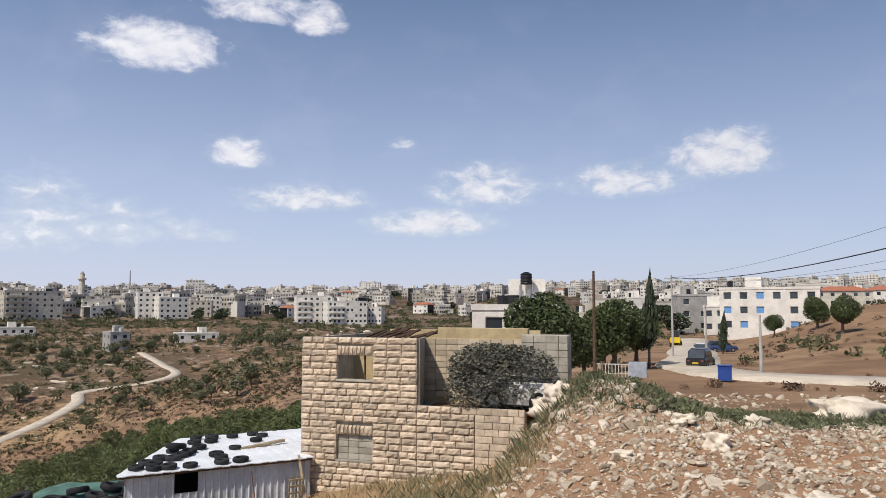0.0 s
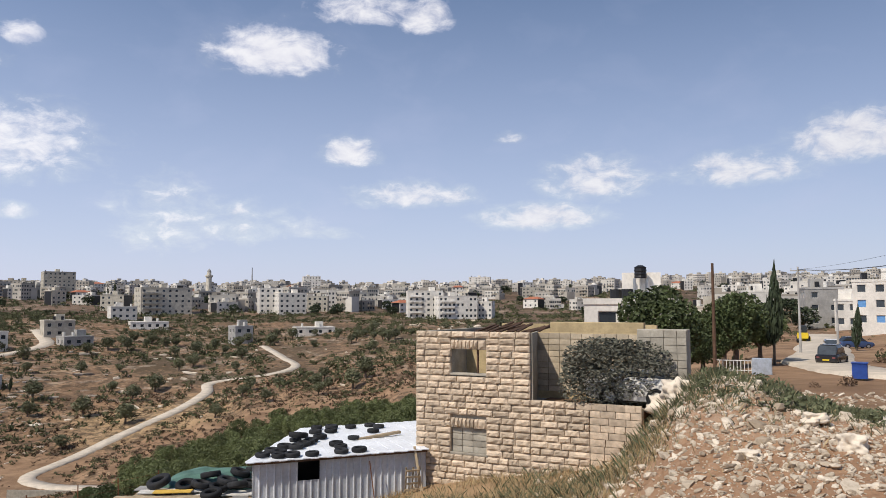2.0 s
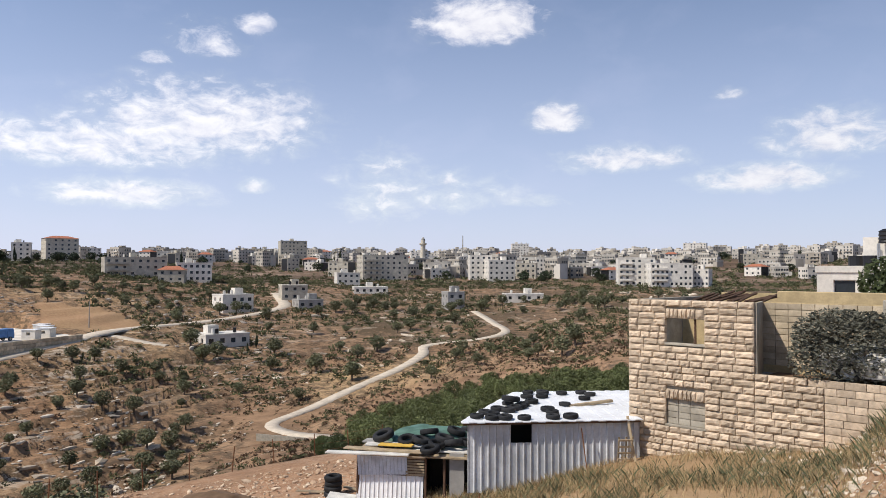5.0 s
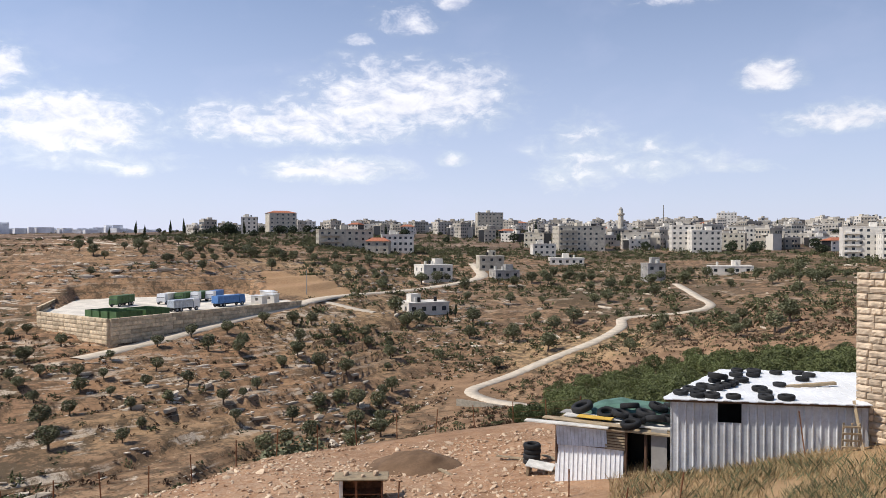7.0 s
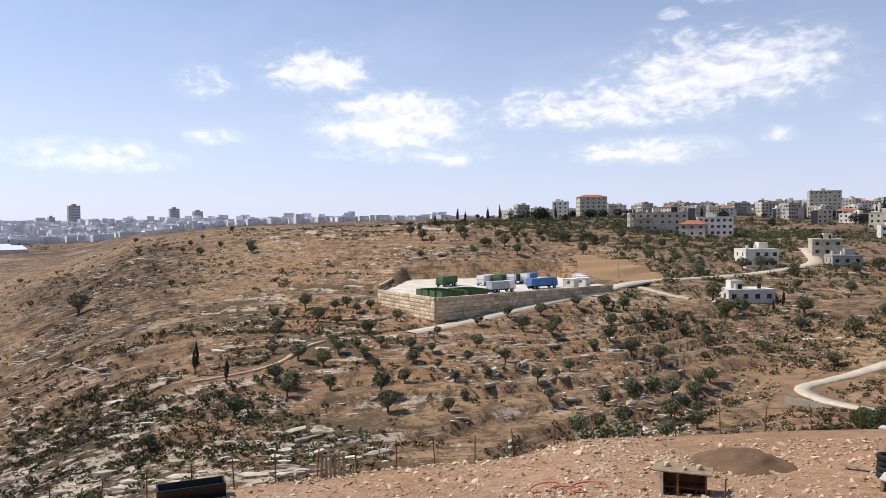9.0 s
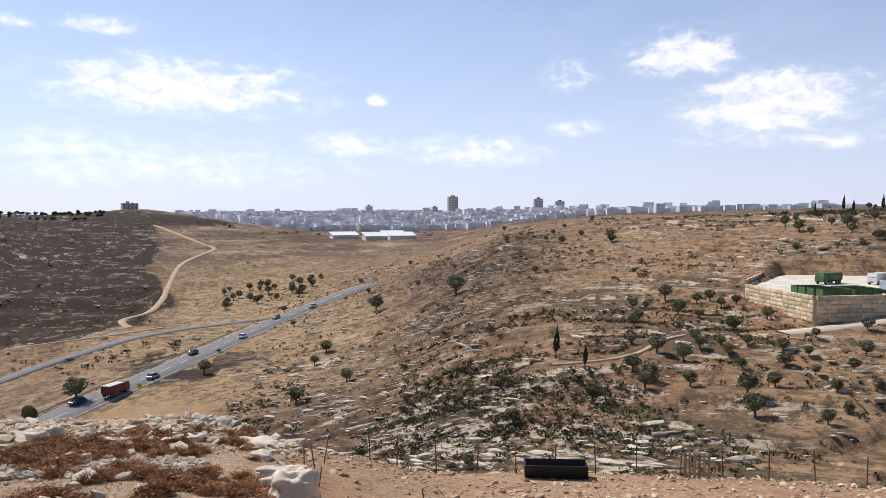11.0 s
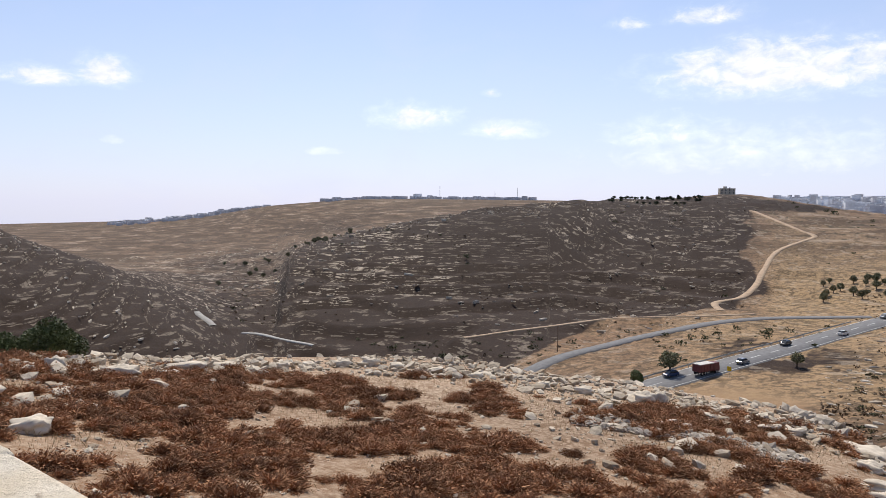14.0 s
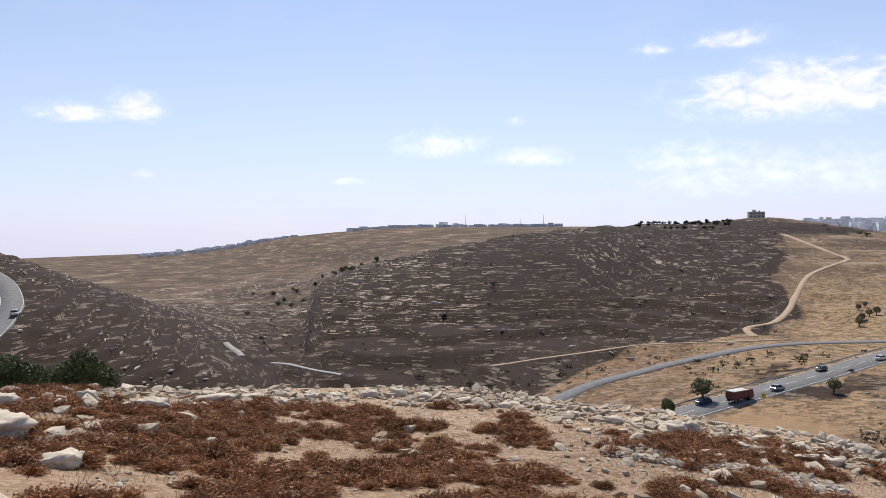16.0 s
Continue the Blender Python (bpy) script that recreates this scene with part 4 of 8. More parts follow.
def stone_house():
    house = thing("stone_house", "unfinished house of rough-hewn cream limestone blocks, roofless with empty windows", "house", HOUSE)
    up, mid, low, end, split = -0.94, -3.23, -8.0, 8.0, 4.35
    window, blocked = (1.39, 2.74, -2.39, -1.57), (1.39, 2.74, -5.10, -4.27)
    front = part("front_wall", wall_box(bmesh.new(), 0, split, 0.0, 0.22, low, up - 0.02, [window, blocked]), "concrete_block", house)
    lower = part("low_wall", wall_box(bmesh.new(), split + 0.004, end, 0.0, 0.22, low, mid - 0.02), "concrete_block", house)
    shapes = [block_mesh(k, "stone_block", "cut_stone", 0.34) for k in range(6)]
    plain = [block_mesh(20 + k, "plain_block", "concrete_block", 0.03) for k in range(3)]
    tan = [block_mesh(34 + k, "wall_block", "tan_block", 0.03) for k in range(3)]
    dressed = [block_mesh(30 + k, "plain_block", "cut_stone", 0.05) for k in range(3)]
    r = random.Random(3)
    course = 0.222
    rows = int((up - low) / course)
    inv = HOUSE

    def lay(parent, x0, x1, z, h, w=None, kind=shapes, name="stone_block", y=-0.05, thick=0.12):
        x = x0
        while x < x1 - 0.02:
            length = w or r.choice((0.34, 0.4, 0.46, 0.5, 0.56, 0.6))
            if x1 - x - length < 0.16:
                length = x1 - x
            g = inv @ Vector((x + length / 2, 0, 0))
            if at_ground(g.x, g.y) < z + h:
                shared(name, r.choice(kind), parent, Matrix.LocRotScale((x + length / 2, y, z + h / 2), None, (length - 0.012, thick * r.uniform(0.9, 1.15), h - 0.012)))
            x += length
    for i in range(rows):
        z = up - (i + 1) * course
        right = split if z > mid - 0.1 else end
        holes = []
        for o in (window, blocked):
            if z + course > o[2] + 0.05 and z < o[3] + 0.34 - 0.05:
                holes.append((o[0], o[1]))
        x = 0.0
        for a, b in holes[:1]:
            lay(front, 0, a, z, course)
            x = b
        lay(front, x, split, z, course)
        if right > split:
            smooth_end = 6.35 if z < mid - 0.3 else 5.9
            lay(lower, split, smooth_end, z, course)
            lay(lower, smooth_end, end, z, course, None, dressed, "plain_block", -0.03, 0.11)
    for o in (window, blocked):
        lay(front, o[0], o[1], o[3] + 0.01, 0.33, 0.15, name="lintel_stone")
        part("sill", cuboid(o[0] - 0.05, o[1] + 0.05, -0.13, 0.2, o[2] - 0.07, o[2], 0.01), "concrete_block", front)
    for i in range(4):
        lay(front, blocked[0], blocked[1], blocked[2] + i * 0.208, 0.208, 0.4, plain, "infill_block", 0.06, 0.1)
    part("mullion", cuboid(2.33, 2.38, 0.05, 0.12, window[2], window[3]), "pole_wood", front)
    bm = bmesh.new()
    foot = [(split - 0.02, 0.0), (split + 0.05, 0.0), (split - 0.46, 1.9), (split - 0.53, 1.9)]
    rings = [[bm.verts.new((x, y, z)) for x, y in foot] for z in (mid - 0.3, up - 0.03)]
    for k in range(4):
        bm.faces.new((rings[0][k], rings[0][(k + 1) % 4], rings[1][(k + 1) % 4], rings[1][k]))
    bm.faces.new(rings[1])
    part("reveal", bm, "concrete_block", house, "smooth pale plastered jamb")
    back = part("recess_wall", wall_box(bmesh.new(), split - 0.53, 9.0, 1.9, 2.1, low, up - 0.06), "ochre_plaster", house)
    for i in range(10):
        z = up - 0.08 - (i + 1) * 0.205
        lay(back, split - 0.45, 7.55, z, 0.205, 0.41, tan, "wall_block", 1.86, 0.08)
    pier = part("pier", cuboid(7.6, 9.2, 1.2, 1.75, low, up + 0.12, 0.02), "concrete_block", house)
    for i in range(9):
        lay(pier, 7.62, 9.18, up + 0.1 - (i + 1) * 0.24, 0.24, 0.42, plain, "wall_block", 1.18, 0.06)
    part("side_wall", cuboid(-0.02, 0.22, 0.226, 7.5, low, up - 0.03), "concrete_block", house)
    part("rear_wall", wall_box(bmesh.new(), 0.23, 7.0, 7.2, 7.42, low, up + 0.1, [(1.2, 2.3, -2.6, -1.4)]), "ochre_plaster", house)
    part("partition", cuboid(0.23, split - 0.03, 3.6, 3.8, low, up - 0.25), "ochre_plaster", house)
    part("upper_floor", cuboid(0.226, split - 0.024, 0.226, 3.59, mid - 0.35, mid - 0.1), "grey_render", house)
    part("landing", cuboid(split + 0.004, end, 0.226, 1.85, mid - 0.35, mid - 0.06), "dry_earth", house)
    part("coping", cuboid(3.3, 7.0, 4.9, 5.2, up - 0.4, up + 0.24, 0.02), "ochre_plaster", house, "ochre plastered parapet")
    part("roof_slab", cuboid(3.2, 7.0, 5.21, 7.15, up - 0.5, up - 0.1), "grey_render", house)
    for k in range(14):
        x = 0.4 + 0.2 * k
        bm = rod((x, 3.9 + r.uniform(-.3, .3), up - 0.15), (x + r.uniform(-.5, .5), 6.5, up + r.uniform(0.0, .18)), 0.05, sides=5)
        part("roof_pole", bm, "pole_wood", house)
    return house


stone_house()


# ---- the sheet-metal shed ----
def tyre_mesh():
    prof = [(0.18, 0.03), (0.22, 0.0), (0.30, 0.0), (0.335, 0.025), (0.345, 0.06), (0.345, 0.14), (0.335, 0.175), (0.30, 0.2), (0.22, 0.2), (0.18, 0.17), (0.20, 0.10), (0.18, 0.03)]
    bm = lathe(prof, 18)
    me = bpy.data.meshes.new("tyre")
    bm.to_mesh(me), bm.free()
    me.materials.append(MATS["rubber"])
    for p in me.polygons:
        p.use_smooth = True
    return me


TYRE = tyre_mesh()


def tyre(x, y, z, s=1.0, tilt=0.0, label="worn black tyre weighing down the sheet roof", group="tyres on the shed roof"):
    ob = new("tyre", TYRE)
    ob.matrix_basis = pose(x, y, z, random.uniform(-tilt, tilt), random.uniform(-tilt, tilt), random.uniform(0, 360)) @ Matrix.Scale(s, 4)
    return tagged(ob, label, "tyre", group)


def ribbed(width, z0, z1, pitch=0.24, depth=0.035):
    """Upright trapezoid sheet in the x-z plane, facing -y."""
    bm = bmesh.new()
    prof, x = [], 0.0
    while x < width - 1e-4:
        for dx, dy in ((0, 0), (pitch * 0.72, 0), (pitch * 0.8, -depth), (pitch * 0.92, -depth)):
            prof.append((min(x + dx, width), dy))
        x += pitch
    prof.append((width, 0))
    rows = [[bm.verts.new((px, py + o, z)) for px, py in prof] for o, z in ((0, z0), (0, z1), (0.02, z1), (0.02, z0))]
    for a, b in zip(rows, rows[1:] + rows[:1]):
        for k in range(len(prof) - 1):
            bm.faces.new((a[k], a[k + 1], b[k + 1], b[k]))
    return bm


def shed():
    m = pose(-9.65, 23.25, 0, 0, 0, math.degrees(math.atan2(2.9, 4.99)))
    s = thing("metal_shed", "low shed of white ribbed metal sheets with a flat white roof", "shed", m)
    top, low, w, d = -5.07, -7.4, 5.9, 5.7
    wx0, wx1, wz0, wz1 = 1.45, 2.02, -5.76, -5.12
    x = 0.0
    while x < w - 0.01:
        step_w = min(0.72, w - x)
        if wx0 - 0.5 < x < wx1:
            bm = ribbed(step_w, low, wz0)
            part("sheet", bm, "painted_sheet", s).matrix_basis = pose(x, 0, 0)
            side = (x, wx0) if x < wx0 else (max(x, wx1), x + step_w)
            if side[1] - side[0] > 0.05:
                part("sheet", ribbed(side[1] - side[0], wz0, top), "painted_sheet", s).matrix_basis = pose(side[0], 0, 0)
        else:
            part("sheet", ribbed(step_w, low, top), "painted_sheet", s).matrix_basis = pose(x, random.uniform(-0.01, 0.01), 0)
        x += step_w
    # added black panel: the shed's inner shade as colour behind the window opening
    part("inner_wall", cuboid(0.62, w - 0.02, 1.2, 1.3, low, top - 0.1), "black_plastic_and_gloom", s)
    skew = 0.5
    part("side_sheet", ribbed(d * math.hypot(1, skew), low, top), "painted_sheet", s).matrix_basis = pose(skew * d, d, 0, 0, 0, -90 - math.degrees(math.atan(skew)))
    part("far_side_sheet", ribbed(d, low, top), "painted_sheet", s).matrix_basis = pose(w, 0, 0, 0, 0, 90)
    part("rear_sheet", ribbed(w - skew * d, low, top), "painted_sheet", s).matrix_basis = pose(w, d, 0, 0, 0, 180)
    n = 24
    for k in range(n):
        x0, x1 = -0.25 + k * (w + 0.3) / n, -0.25 + (k + 1) * (w + 0.3) / n
        bm = bmesh.new()
        block(bm, x0 + 0.003, x1 - 0.003, -0.22, min(d + 0.2, (x1 + 0.3) / skew), top + 0.02 + (0.014 if k % 2 else 0), top + 0.05 + (0.014 if k % 2 else 0))
        for v in bm.verts:
            if v.co.y > 0:
                v.co.y = max(-0.1, min(d + 0.2, (v.co.x + 0.28) / skew))
        part("roof_sheet", bm, "white_sheet", s, "flat white roof sheet")
    for k in range(16):
        x0 = w + 0.055 + k * 0.22
        lift = top + 0.02 + (0.014 if k % 2 else 0)
        part("roof_sheet", cuboid(x0 + 0.003, x0 + 0.217, min(d, (x0 - 5.9) / 1.0 + 0.75), d + 0.2, lift, lift + 0.03), "white_sheet", s, "flat white roof sheet")
    part("eave_rail", cuboid(-0.2, w, -0.16, -0.1, top - 0.05, top + 0.015), "pole_wood", s)
    places = [(0.37, 0.5), (0.83, 0.19), (1.28, 0.18), (1.93, 0.11), (2.93, 0.17), (3.56, 0.19), (3.12, 1.0), (3.09, 1.56), (3.98, 2.52), (5.09, 3.71), (5.6, 4.66), (5.36, 5.11), (4.53, 5.01), (2.86, 3.13), (3.55, 4.33),
              (2.41, 2.57), (2.22, 2.2), (1.99, 1.93), (1.65, 1.51), (1.3, 1.75), (0.94, 0.71), (0.76, 1.17), (2.26, 3.63), (2.93, 4.29), (3.2, 5.3), (3.78, 5.2), (1.9, 2.9)]
    for a, b in places:
        a = max(a, skew * b + 0.12)
        p = m @ Vector((a, b, top + 0.07))
        tyre(p.x, p.y, p.z, random.uniform(0.64, 0.78), 2)
    for a, b in ((1.9, 2.5),):
        p = m @ Vector((a, b, top + 0.27))
        tyre(p.x, p.y, p.z, 0.95, 9)
    beam = new("roof_beam", None)
    bm = bmesh.new()
    block(bm, -0.9, 0.9, -0.09, 0.09, 0, 0.1, 0.01)
    p = m @ Vector((5.0, 2.6, top + 0.075))
    part("timber", bm, "plank", beam)
    beam.matrix_basis = pose(p.x, p.y, p.z, 0, -4, 40)
    tagged(beam, "weathered timber beam lying on the white roof", "beam")
    # things leaning on the front
    for x, lean, label in ((5.6, 0.35, "weathered plank leaning against the ribbed wall"), (3.95, 0.2, "thin rusty rod leaning at the shed")):
        p = m @ Vector((x, -0.45, 0))
        g = at_ground(p.x, p.y)
        ob = thing("leaning_plank", label, "plank", pose(p.x, p.y, g))
        part("board", rod((0, 0, -0.05), tuple((m.to_3x3() @ Vector((-0.15, lean, 0)))[:2]) + (1.45,), 0.06 if x > 4 else 0.025, sides=4), "plank" if x > 4 else "rusty_iron", ob)
    p = m @ Vector((5.25, -0.4, 0))
    rack = thing("crate", "broken dark wooden crate beside the shed wall", "crate", pose(p.x, p.y, at_ground(p.x, p.y), 8, 0, 30))
    for k in range(4):
        part("slat", cuboid(-0.25, 0.25, -0.02, 0.02, 0.1 + k * 0.22, 0.16 + k * 0.22), "plank", rack)
    for x in (-0.25, 0.0, 0.22):
        part("upright", cuboid(x, x + 0.05, 0.021, 0.06, 0, 0.9), "plank", rack)


shed()


def lean_to():
    m = pose(-13.55, 22.57, 0, 0, 0, 14)
    g, top = at_ground(-13.55, 22.57), -6.3
    s = thing("lean_to", "ramshackle low shack of scrap metal sheets, boards and a green tarpaulin", "shack", m)
    sheet = ribbed(1.75, top - 0.75, top - 0.05, 0.13, 0.02)
    part("metal_sheet", sheet, "blue_white_sheet", s, "dented bluish galvanised sheet").matrix_basis = pose(0.05, -0.03, top - 0.4, 3, -3, 0) @ Matrix.Translation((0, 0, 0.4 - top))
    part("low_sheet", ribbed(2.35, g - 0.3, top - 0.72, 0.16, 0.03), "white_sheet", s, "crumpled white metal sheet").matrix_basis = pose(0, -0.06, g, -6, 0, 0) @ Matrix.Translation((0, 0, -g))
    for k in range(7):
        part("batten", cuboid(1.72, 2.4, -0.02, 0.02, top - 0.12 - k * 0.095, top - 0.06 - k * 0.095), "plank", s)
    part("backing", cuboid(0.05, 2.4, 0.08, 0.12, g - 0.3, top - 0.05), "pole_wood", s)
    # black board stands in for the shade inside the open bay
    part("dark_inside", cuboid(2.3, 4.3, 1.5, 1.6, g - 0.3, top - 0.05), "black_plastic_and_gloom", s)
    part("panel", cuboid(3.25, 3.75, 0.1, 0.16, g - 0.3, top + 0.1), "grey_render", s, "grey upright panel")
    for x in (0.02, 2.42, 3.1, 4.2):
        part("post", rod((x, 0.05, g - 0.3), (x + random.uniform(-.1, .1), 0.05, top), 0.05, sides=6), "pole_wood", s)
    part("side", cuboid(-0.02, 0.03, 0.1, 3.0, g - 0.3, top - 0.1), "galvanised", s)
    part("rear", cuboid(0, 4.4, 3.0, 3.1, g - 0.6, top), "plank", s)
    boards = [(-1.0, 1.9, -0.45, -0.1, 0.05, "old_white", 2), (-0.5, 2.6, 0.0, 0.35, 0.1, "plank", -4), (0.2, 3.0, 0.4, 0.85, 0.16, "old_white", 3), (-0.2, 1.5, 0.95, 1.5, 0.14, "grey_render", -6), (1.2, 4.1, 0.3, 1.3, 0.05, "old_white", 1)]
    for x0, x1, y0, y1, dz, mat, turn in boards:
        part("roof_board", cuboid(x0, x1, y0, y1, top + dz, top + dz + 0.04), mat, s).matrix_basis = pose(0, 0, 0, 0, 0, turn)
    part("yellow_board", cuboid(0.7, 1.9, 0.2, 0.6, top + 0.22, top + 0.25), "yellow_board", s, "yellow board on the roof")
    part("roof_frame", cuboid(-0.1, 4.4, -0.1, 3.0, top - 0.05, top), "plank", s)
    bm = bmesh.new()
    bmesh.ops.create_grid(bm, x_segments=26, y_segments=22, size=1)
    for v in bm.verts:
        x, y = v.co.x, v.co.y
        v.co = (2.5 + x * 1.9, 2.3 + y * 1.3, top + 0.08 + 0.42 * max(0, 1 - x * x) ** 0.5 * max(0, 1 - y * y) ** 0.5 + 0.06 * math.sin(7 * x + 3 * y) * math.cos(5 * y) + 0.04 * noise.noise((x * 4, y * 4, 1)))
    part("tarpaulin", bm, "green_tarp", s, "crumpled green tarpaulin", True)
    spots = [(0.7, 1.1, .3, 1.15), (1.6, 0.9, .22, 1), (2.1, 0.8, .25, 1), (2.3, 1.4, .42, 1), (2.9, 1.0, .3, 1), (2.7, 0.6, .2, .9), (3.3, 0.7, .22, 1), (3.7, 1.0, .2, .95), (3.2, 1.7, .42, 1), (3.9, 1.8, .3, 1), (3.6, 2.6, .3, 1), (4.1, 2.5, .25, 1), (2.6, 0.05, .12, 1), (4.2, 0.6, .15, .95), (3.9, 3.1, .2, 1)]
    for x, y, dz, sc in spots:
        p = m @ Vector((x, y, top + dz))
        tyre(p.x, p.y, p.z, sc, 16, "worn black tyre lying on the shack roof", "tyres on the shack")
    for k in range(4):
        x, y = -15.9, 24.8
        tyre(x + random.uniform(-.03, .03), y + random.uniform(-.03, .03), at_ground(x, y) + k * 0.2, 1.0, 1, "black tyre in an upright stack on the yard", "stacked tyres")
    t = thing("wooden_box", "white-topped wooden box on the ground", "box", pose(-14.7, 23.4, at_ground(-14.7, 23.4), 4, 6, 20))
    part("lid", cuboid(-0.5, 0.5, -0.35, 0.35, 0.3, 0.35, 0.01), "old_white", t, "dirty white lid")
    for x in (-0.45, 0.35):
        part("runner", cuboid(x, x + 0.1, -0.3, 0.3, -0.05, 0.3), "plank", t)
    for k, (x, y, a) in enumerate(((-16.9, 25.2, 10), (-15.0, 25.2, -20), (-20.6, 22.6, 35), (-19.0, 22.9, -25))):
        b = thing("loose_board", "weathered board lying on the rubble", "board", pose(x, y, at_ground(x, y) + 0.06, 0, random.uniform(-5, 5), a))
        part("wood", cuboid(-0.9, 0.9, -0.09, 0.09, 0, 0.04), "plank", b)
    t = thing("rusty_cabinet", "rusty metal cabinet with stones on its rotten top", "cabinet", pose(-18.9, 18.4, at_ground(-18.9, 18.4), 0, 0, 42))
    part("top", cuboid(-0.95, 0.95, -0.45, 0.45, 0.78, 0.83, 0.01), "plank", t, "rust-stained board top")
    part("side", cuboid(-0.75, -0.7, -0.38, 0.38, -0.1, 0.78), "old_white", t)
    part("side", cuboid(0.7, 0.75, -0.38, 0.38, -0.1, 0.78), "rusty_iron", t)
    part("rear_panel", cuboid(-0.7, 0.7, 0.3, 0.34, -0.1, 0.78), "rusty_iron", t)
    part("front_stile", cuboid(-0.72, -0.62, -0.40, -0.37, -0.1, 0.77), "old_white", t, "flaking white stile")
    part("front_stile", cuboid(-0.2, -0.12, -0.40, -0.37, -0.1, 0.77), "rusty_iron", t)
    for a_, b_, size in ((-0.55, 0.1, 0.2), (0.05, -0.15, 0.14), (0.5, 0.05, 0.22)):
        st = new("loose_rock", numpy_mesh("loose_rock", STONES[2][0] * size, STONES[2][1], "yard_stone"))
        st.matrix_basis = pose(-18.9, 18.4, at_ground(-18.9, 18.4), 0, 0, 42) @ pose(a_, b_, 0.83 + size * 0.35)
        tagged(st, "cream stone lying on the rotten cabinet top", "stone", "stones on the cabinet")
    part("shelf", cuboid(-0.7, 0.7, -0.3, 0.3, 0.25, 0.28), "rusty_iron", t)
    bm = lathe([(0.001, 1.0)] + [(0.12 * k, 0.95 * math.cos(0.12 * k / 1.9 * math.pi / 2) ** 1.5) for k in range(1, 15)] + [(1.9, -0.15)], 40)
    for v in bm.verts:
        v.co.z = v.co.z * 0.7 + 0.16 * noise.noise(v.co * 1.6) * max(0, v.co.z) + 0.05 * noise.noise(v.co * 5)
        v.co.x += 0.22 * noise.noise(v.co * 1.1 + Vector((5, 0, 0)))
        v.co.y += 0.3 * noise.noise(v.co * 0.9 + Vector((0, 7, 0)))
    heap = part("mound_of_earth", bm, "dry_earth", None, "", True)
    heap.matrix_basis = pose(-20.4, 23.2, at_ground(-20.4, 23.2) - 0.06) @ Matrix.Diagonal((1.3, 1.1, 1, 1))
    tagged(heap, "heap of dark brown earth on the yard", "heap")


lean_to()

# ---- the terrace that carries the camera ----
def terrace():
    t = thing("terrace", "roof terrace edged with a low wall of cream concrete blocks", "terrace", Matrix(), kind="structure")
    part("terrace_floor", cuboid(-0.80, 5.0, -7.0, 0.4, -1.95, -1.75), "grey_render", t)
    part("house_wall", cuboid(-0.82, 5.0, -7.0, 0.38, -9.0, -1.954), "white_render", t)
    wall = part("parapet_core", cuboid(-0.135, 0.015, -4.2, 3.4, -1.75, -0.84), "concrete_block", t)
    wall.matrix_basis = pose(-0.725, -2.9, 0, 0, 0, 2.8)
    r = random.Random(5)
    y = -4.2
    while y < 3.4:
        bm = cuboid(-0.125, 0.075, 0.004, 0.376, -0.275, 0.0, 0.012)
        for v in bm.verts:
            v.co += Vector((r.uniform(-.006, .006), r.uniform(-.005, .005), r.uniform(-.006, .006)))
        b = part("coping_block", bm, "parapet_stone", wall)
        b.matrix_basis = pose(0, y, -0.56, 0, 0, r.uniform(-1.2, 1.2))
        y += 0.38
    bm = lathe([(0.001, 0.004), (0.030, 0.0), (0.032, 0.05), (0.030, 0.058)], 14)
    for v in bm.verts:
        if v.co.z > 0.02:
            v.co.z += 0.035 * max(0, math.cos(math.atan2(v.co.y, v.co.x) - 0.6)) ** 2
    g = thing("broken_bottle", "broken amber glass bottle base on the parapet", "bottle", pose(-0.82, -2.77, -0.557) @ Matrix.Scale(0.68, 4))
    part("shard", bm, "amber_glass", g, "jagged amber glass")


s = Shade("parapet_stone", 0.9, 0, 0.2)
n1, n2 = s.noise(6, 5), s.noise(60, 5, 0.7)
c = s.mix(s.range(n1, 0.35, 0.7), (0.64, 0.54, 0.40), (0.76, 0.67, 0.54))
c = s.mix(s.range(n2, 0.5, 0.72, 0, 0.6), c, (0.33, 0.26, 0.18))
c = s.mix(s.range(s.noise(17, 6, 0.75, 0.8), 0.54, 0.62, 0, 0.7), c, (0.36, 0.29, 0.21))
c = s.mix(s.range(s.noise(2.2, 4), 0.5, 0.65, 0, 0.5), c, (0.74, 0.68, 0.58))
s.done(c, s.math("ADD", n2, s.noise(17, 6, 0.75, 0.8)), 0.8, 0.012)
terrace()


# ---- stones, shrubs and weeds round the terrace ----
def scatter(n, az0, az1, r0, r1, seed, keep=None):
    """Random places in a sector, even over its area."""
    g = np.random.default_rng(seed)
    az, d = g.uniform(az0, az1, n), np.sqrt(g.uniform(r0 * r0, r1 * r1, n))
    x, y = -np.sin(np.radians(az)) * d, np.cos(np.radians(az)) * d
    if keep is not None:
        ok = keep(x, y, az, d) > g.random(n)
        x, y, az, d = x[ok], y[ok], az[ok], d[ok]
    return x, y, height(x, y), d


def litter(name, label, category, mat, areas, flat=0.6):
    """Loose stones as one object of kind stuff."""
    pieces = []
    for n, az0, az1, r0, r1, lo, hi, seed, keep in areas:
        x, y, z, d = scatter(n, az0, az1, r0, r1, seed, keep)
        g = np.random.default_rng(seed + 1)
        size = lo * (hi / lo) ** (g.random(len(x)) ** 2.2)
        sc = size[:, None] * g.uniform(0.6, 1.35, (len(x), 3)) * np.array([1, 1, flat])
        for k in range(6):
            sel = np.arange(len(x)) % 6 == k
            pieces.append(joined(STONES[k], np.stack([x, y, z + size * 0.1], -1)[sel], sc[sel], g.uniform(0, 6.28, sel.sum()), 0.25))
    v, f = merge(pieces)
    ob = new(name, numpy_mesh(name, v, f, mat))
    return tagged(ob, label, category, kind="stuff")


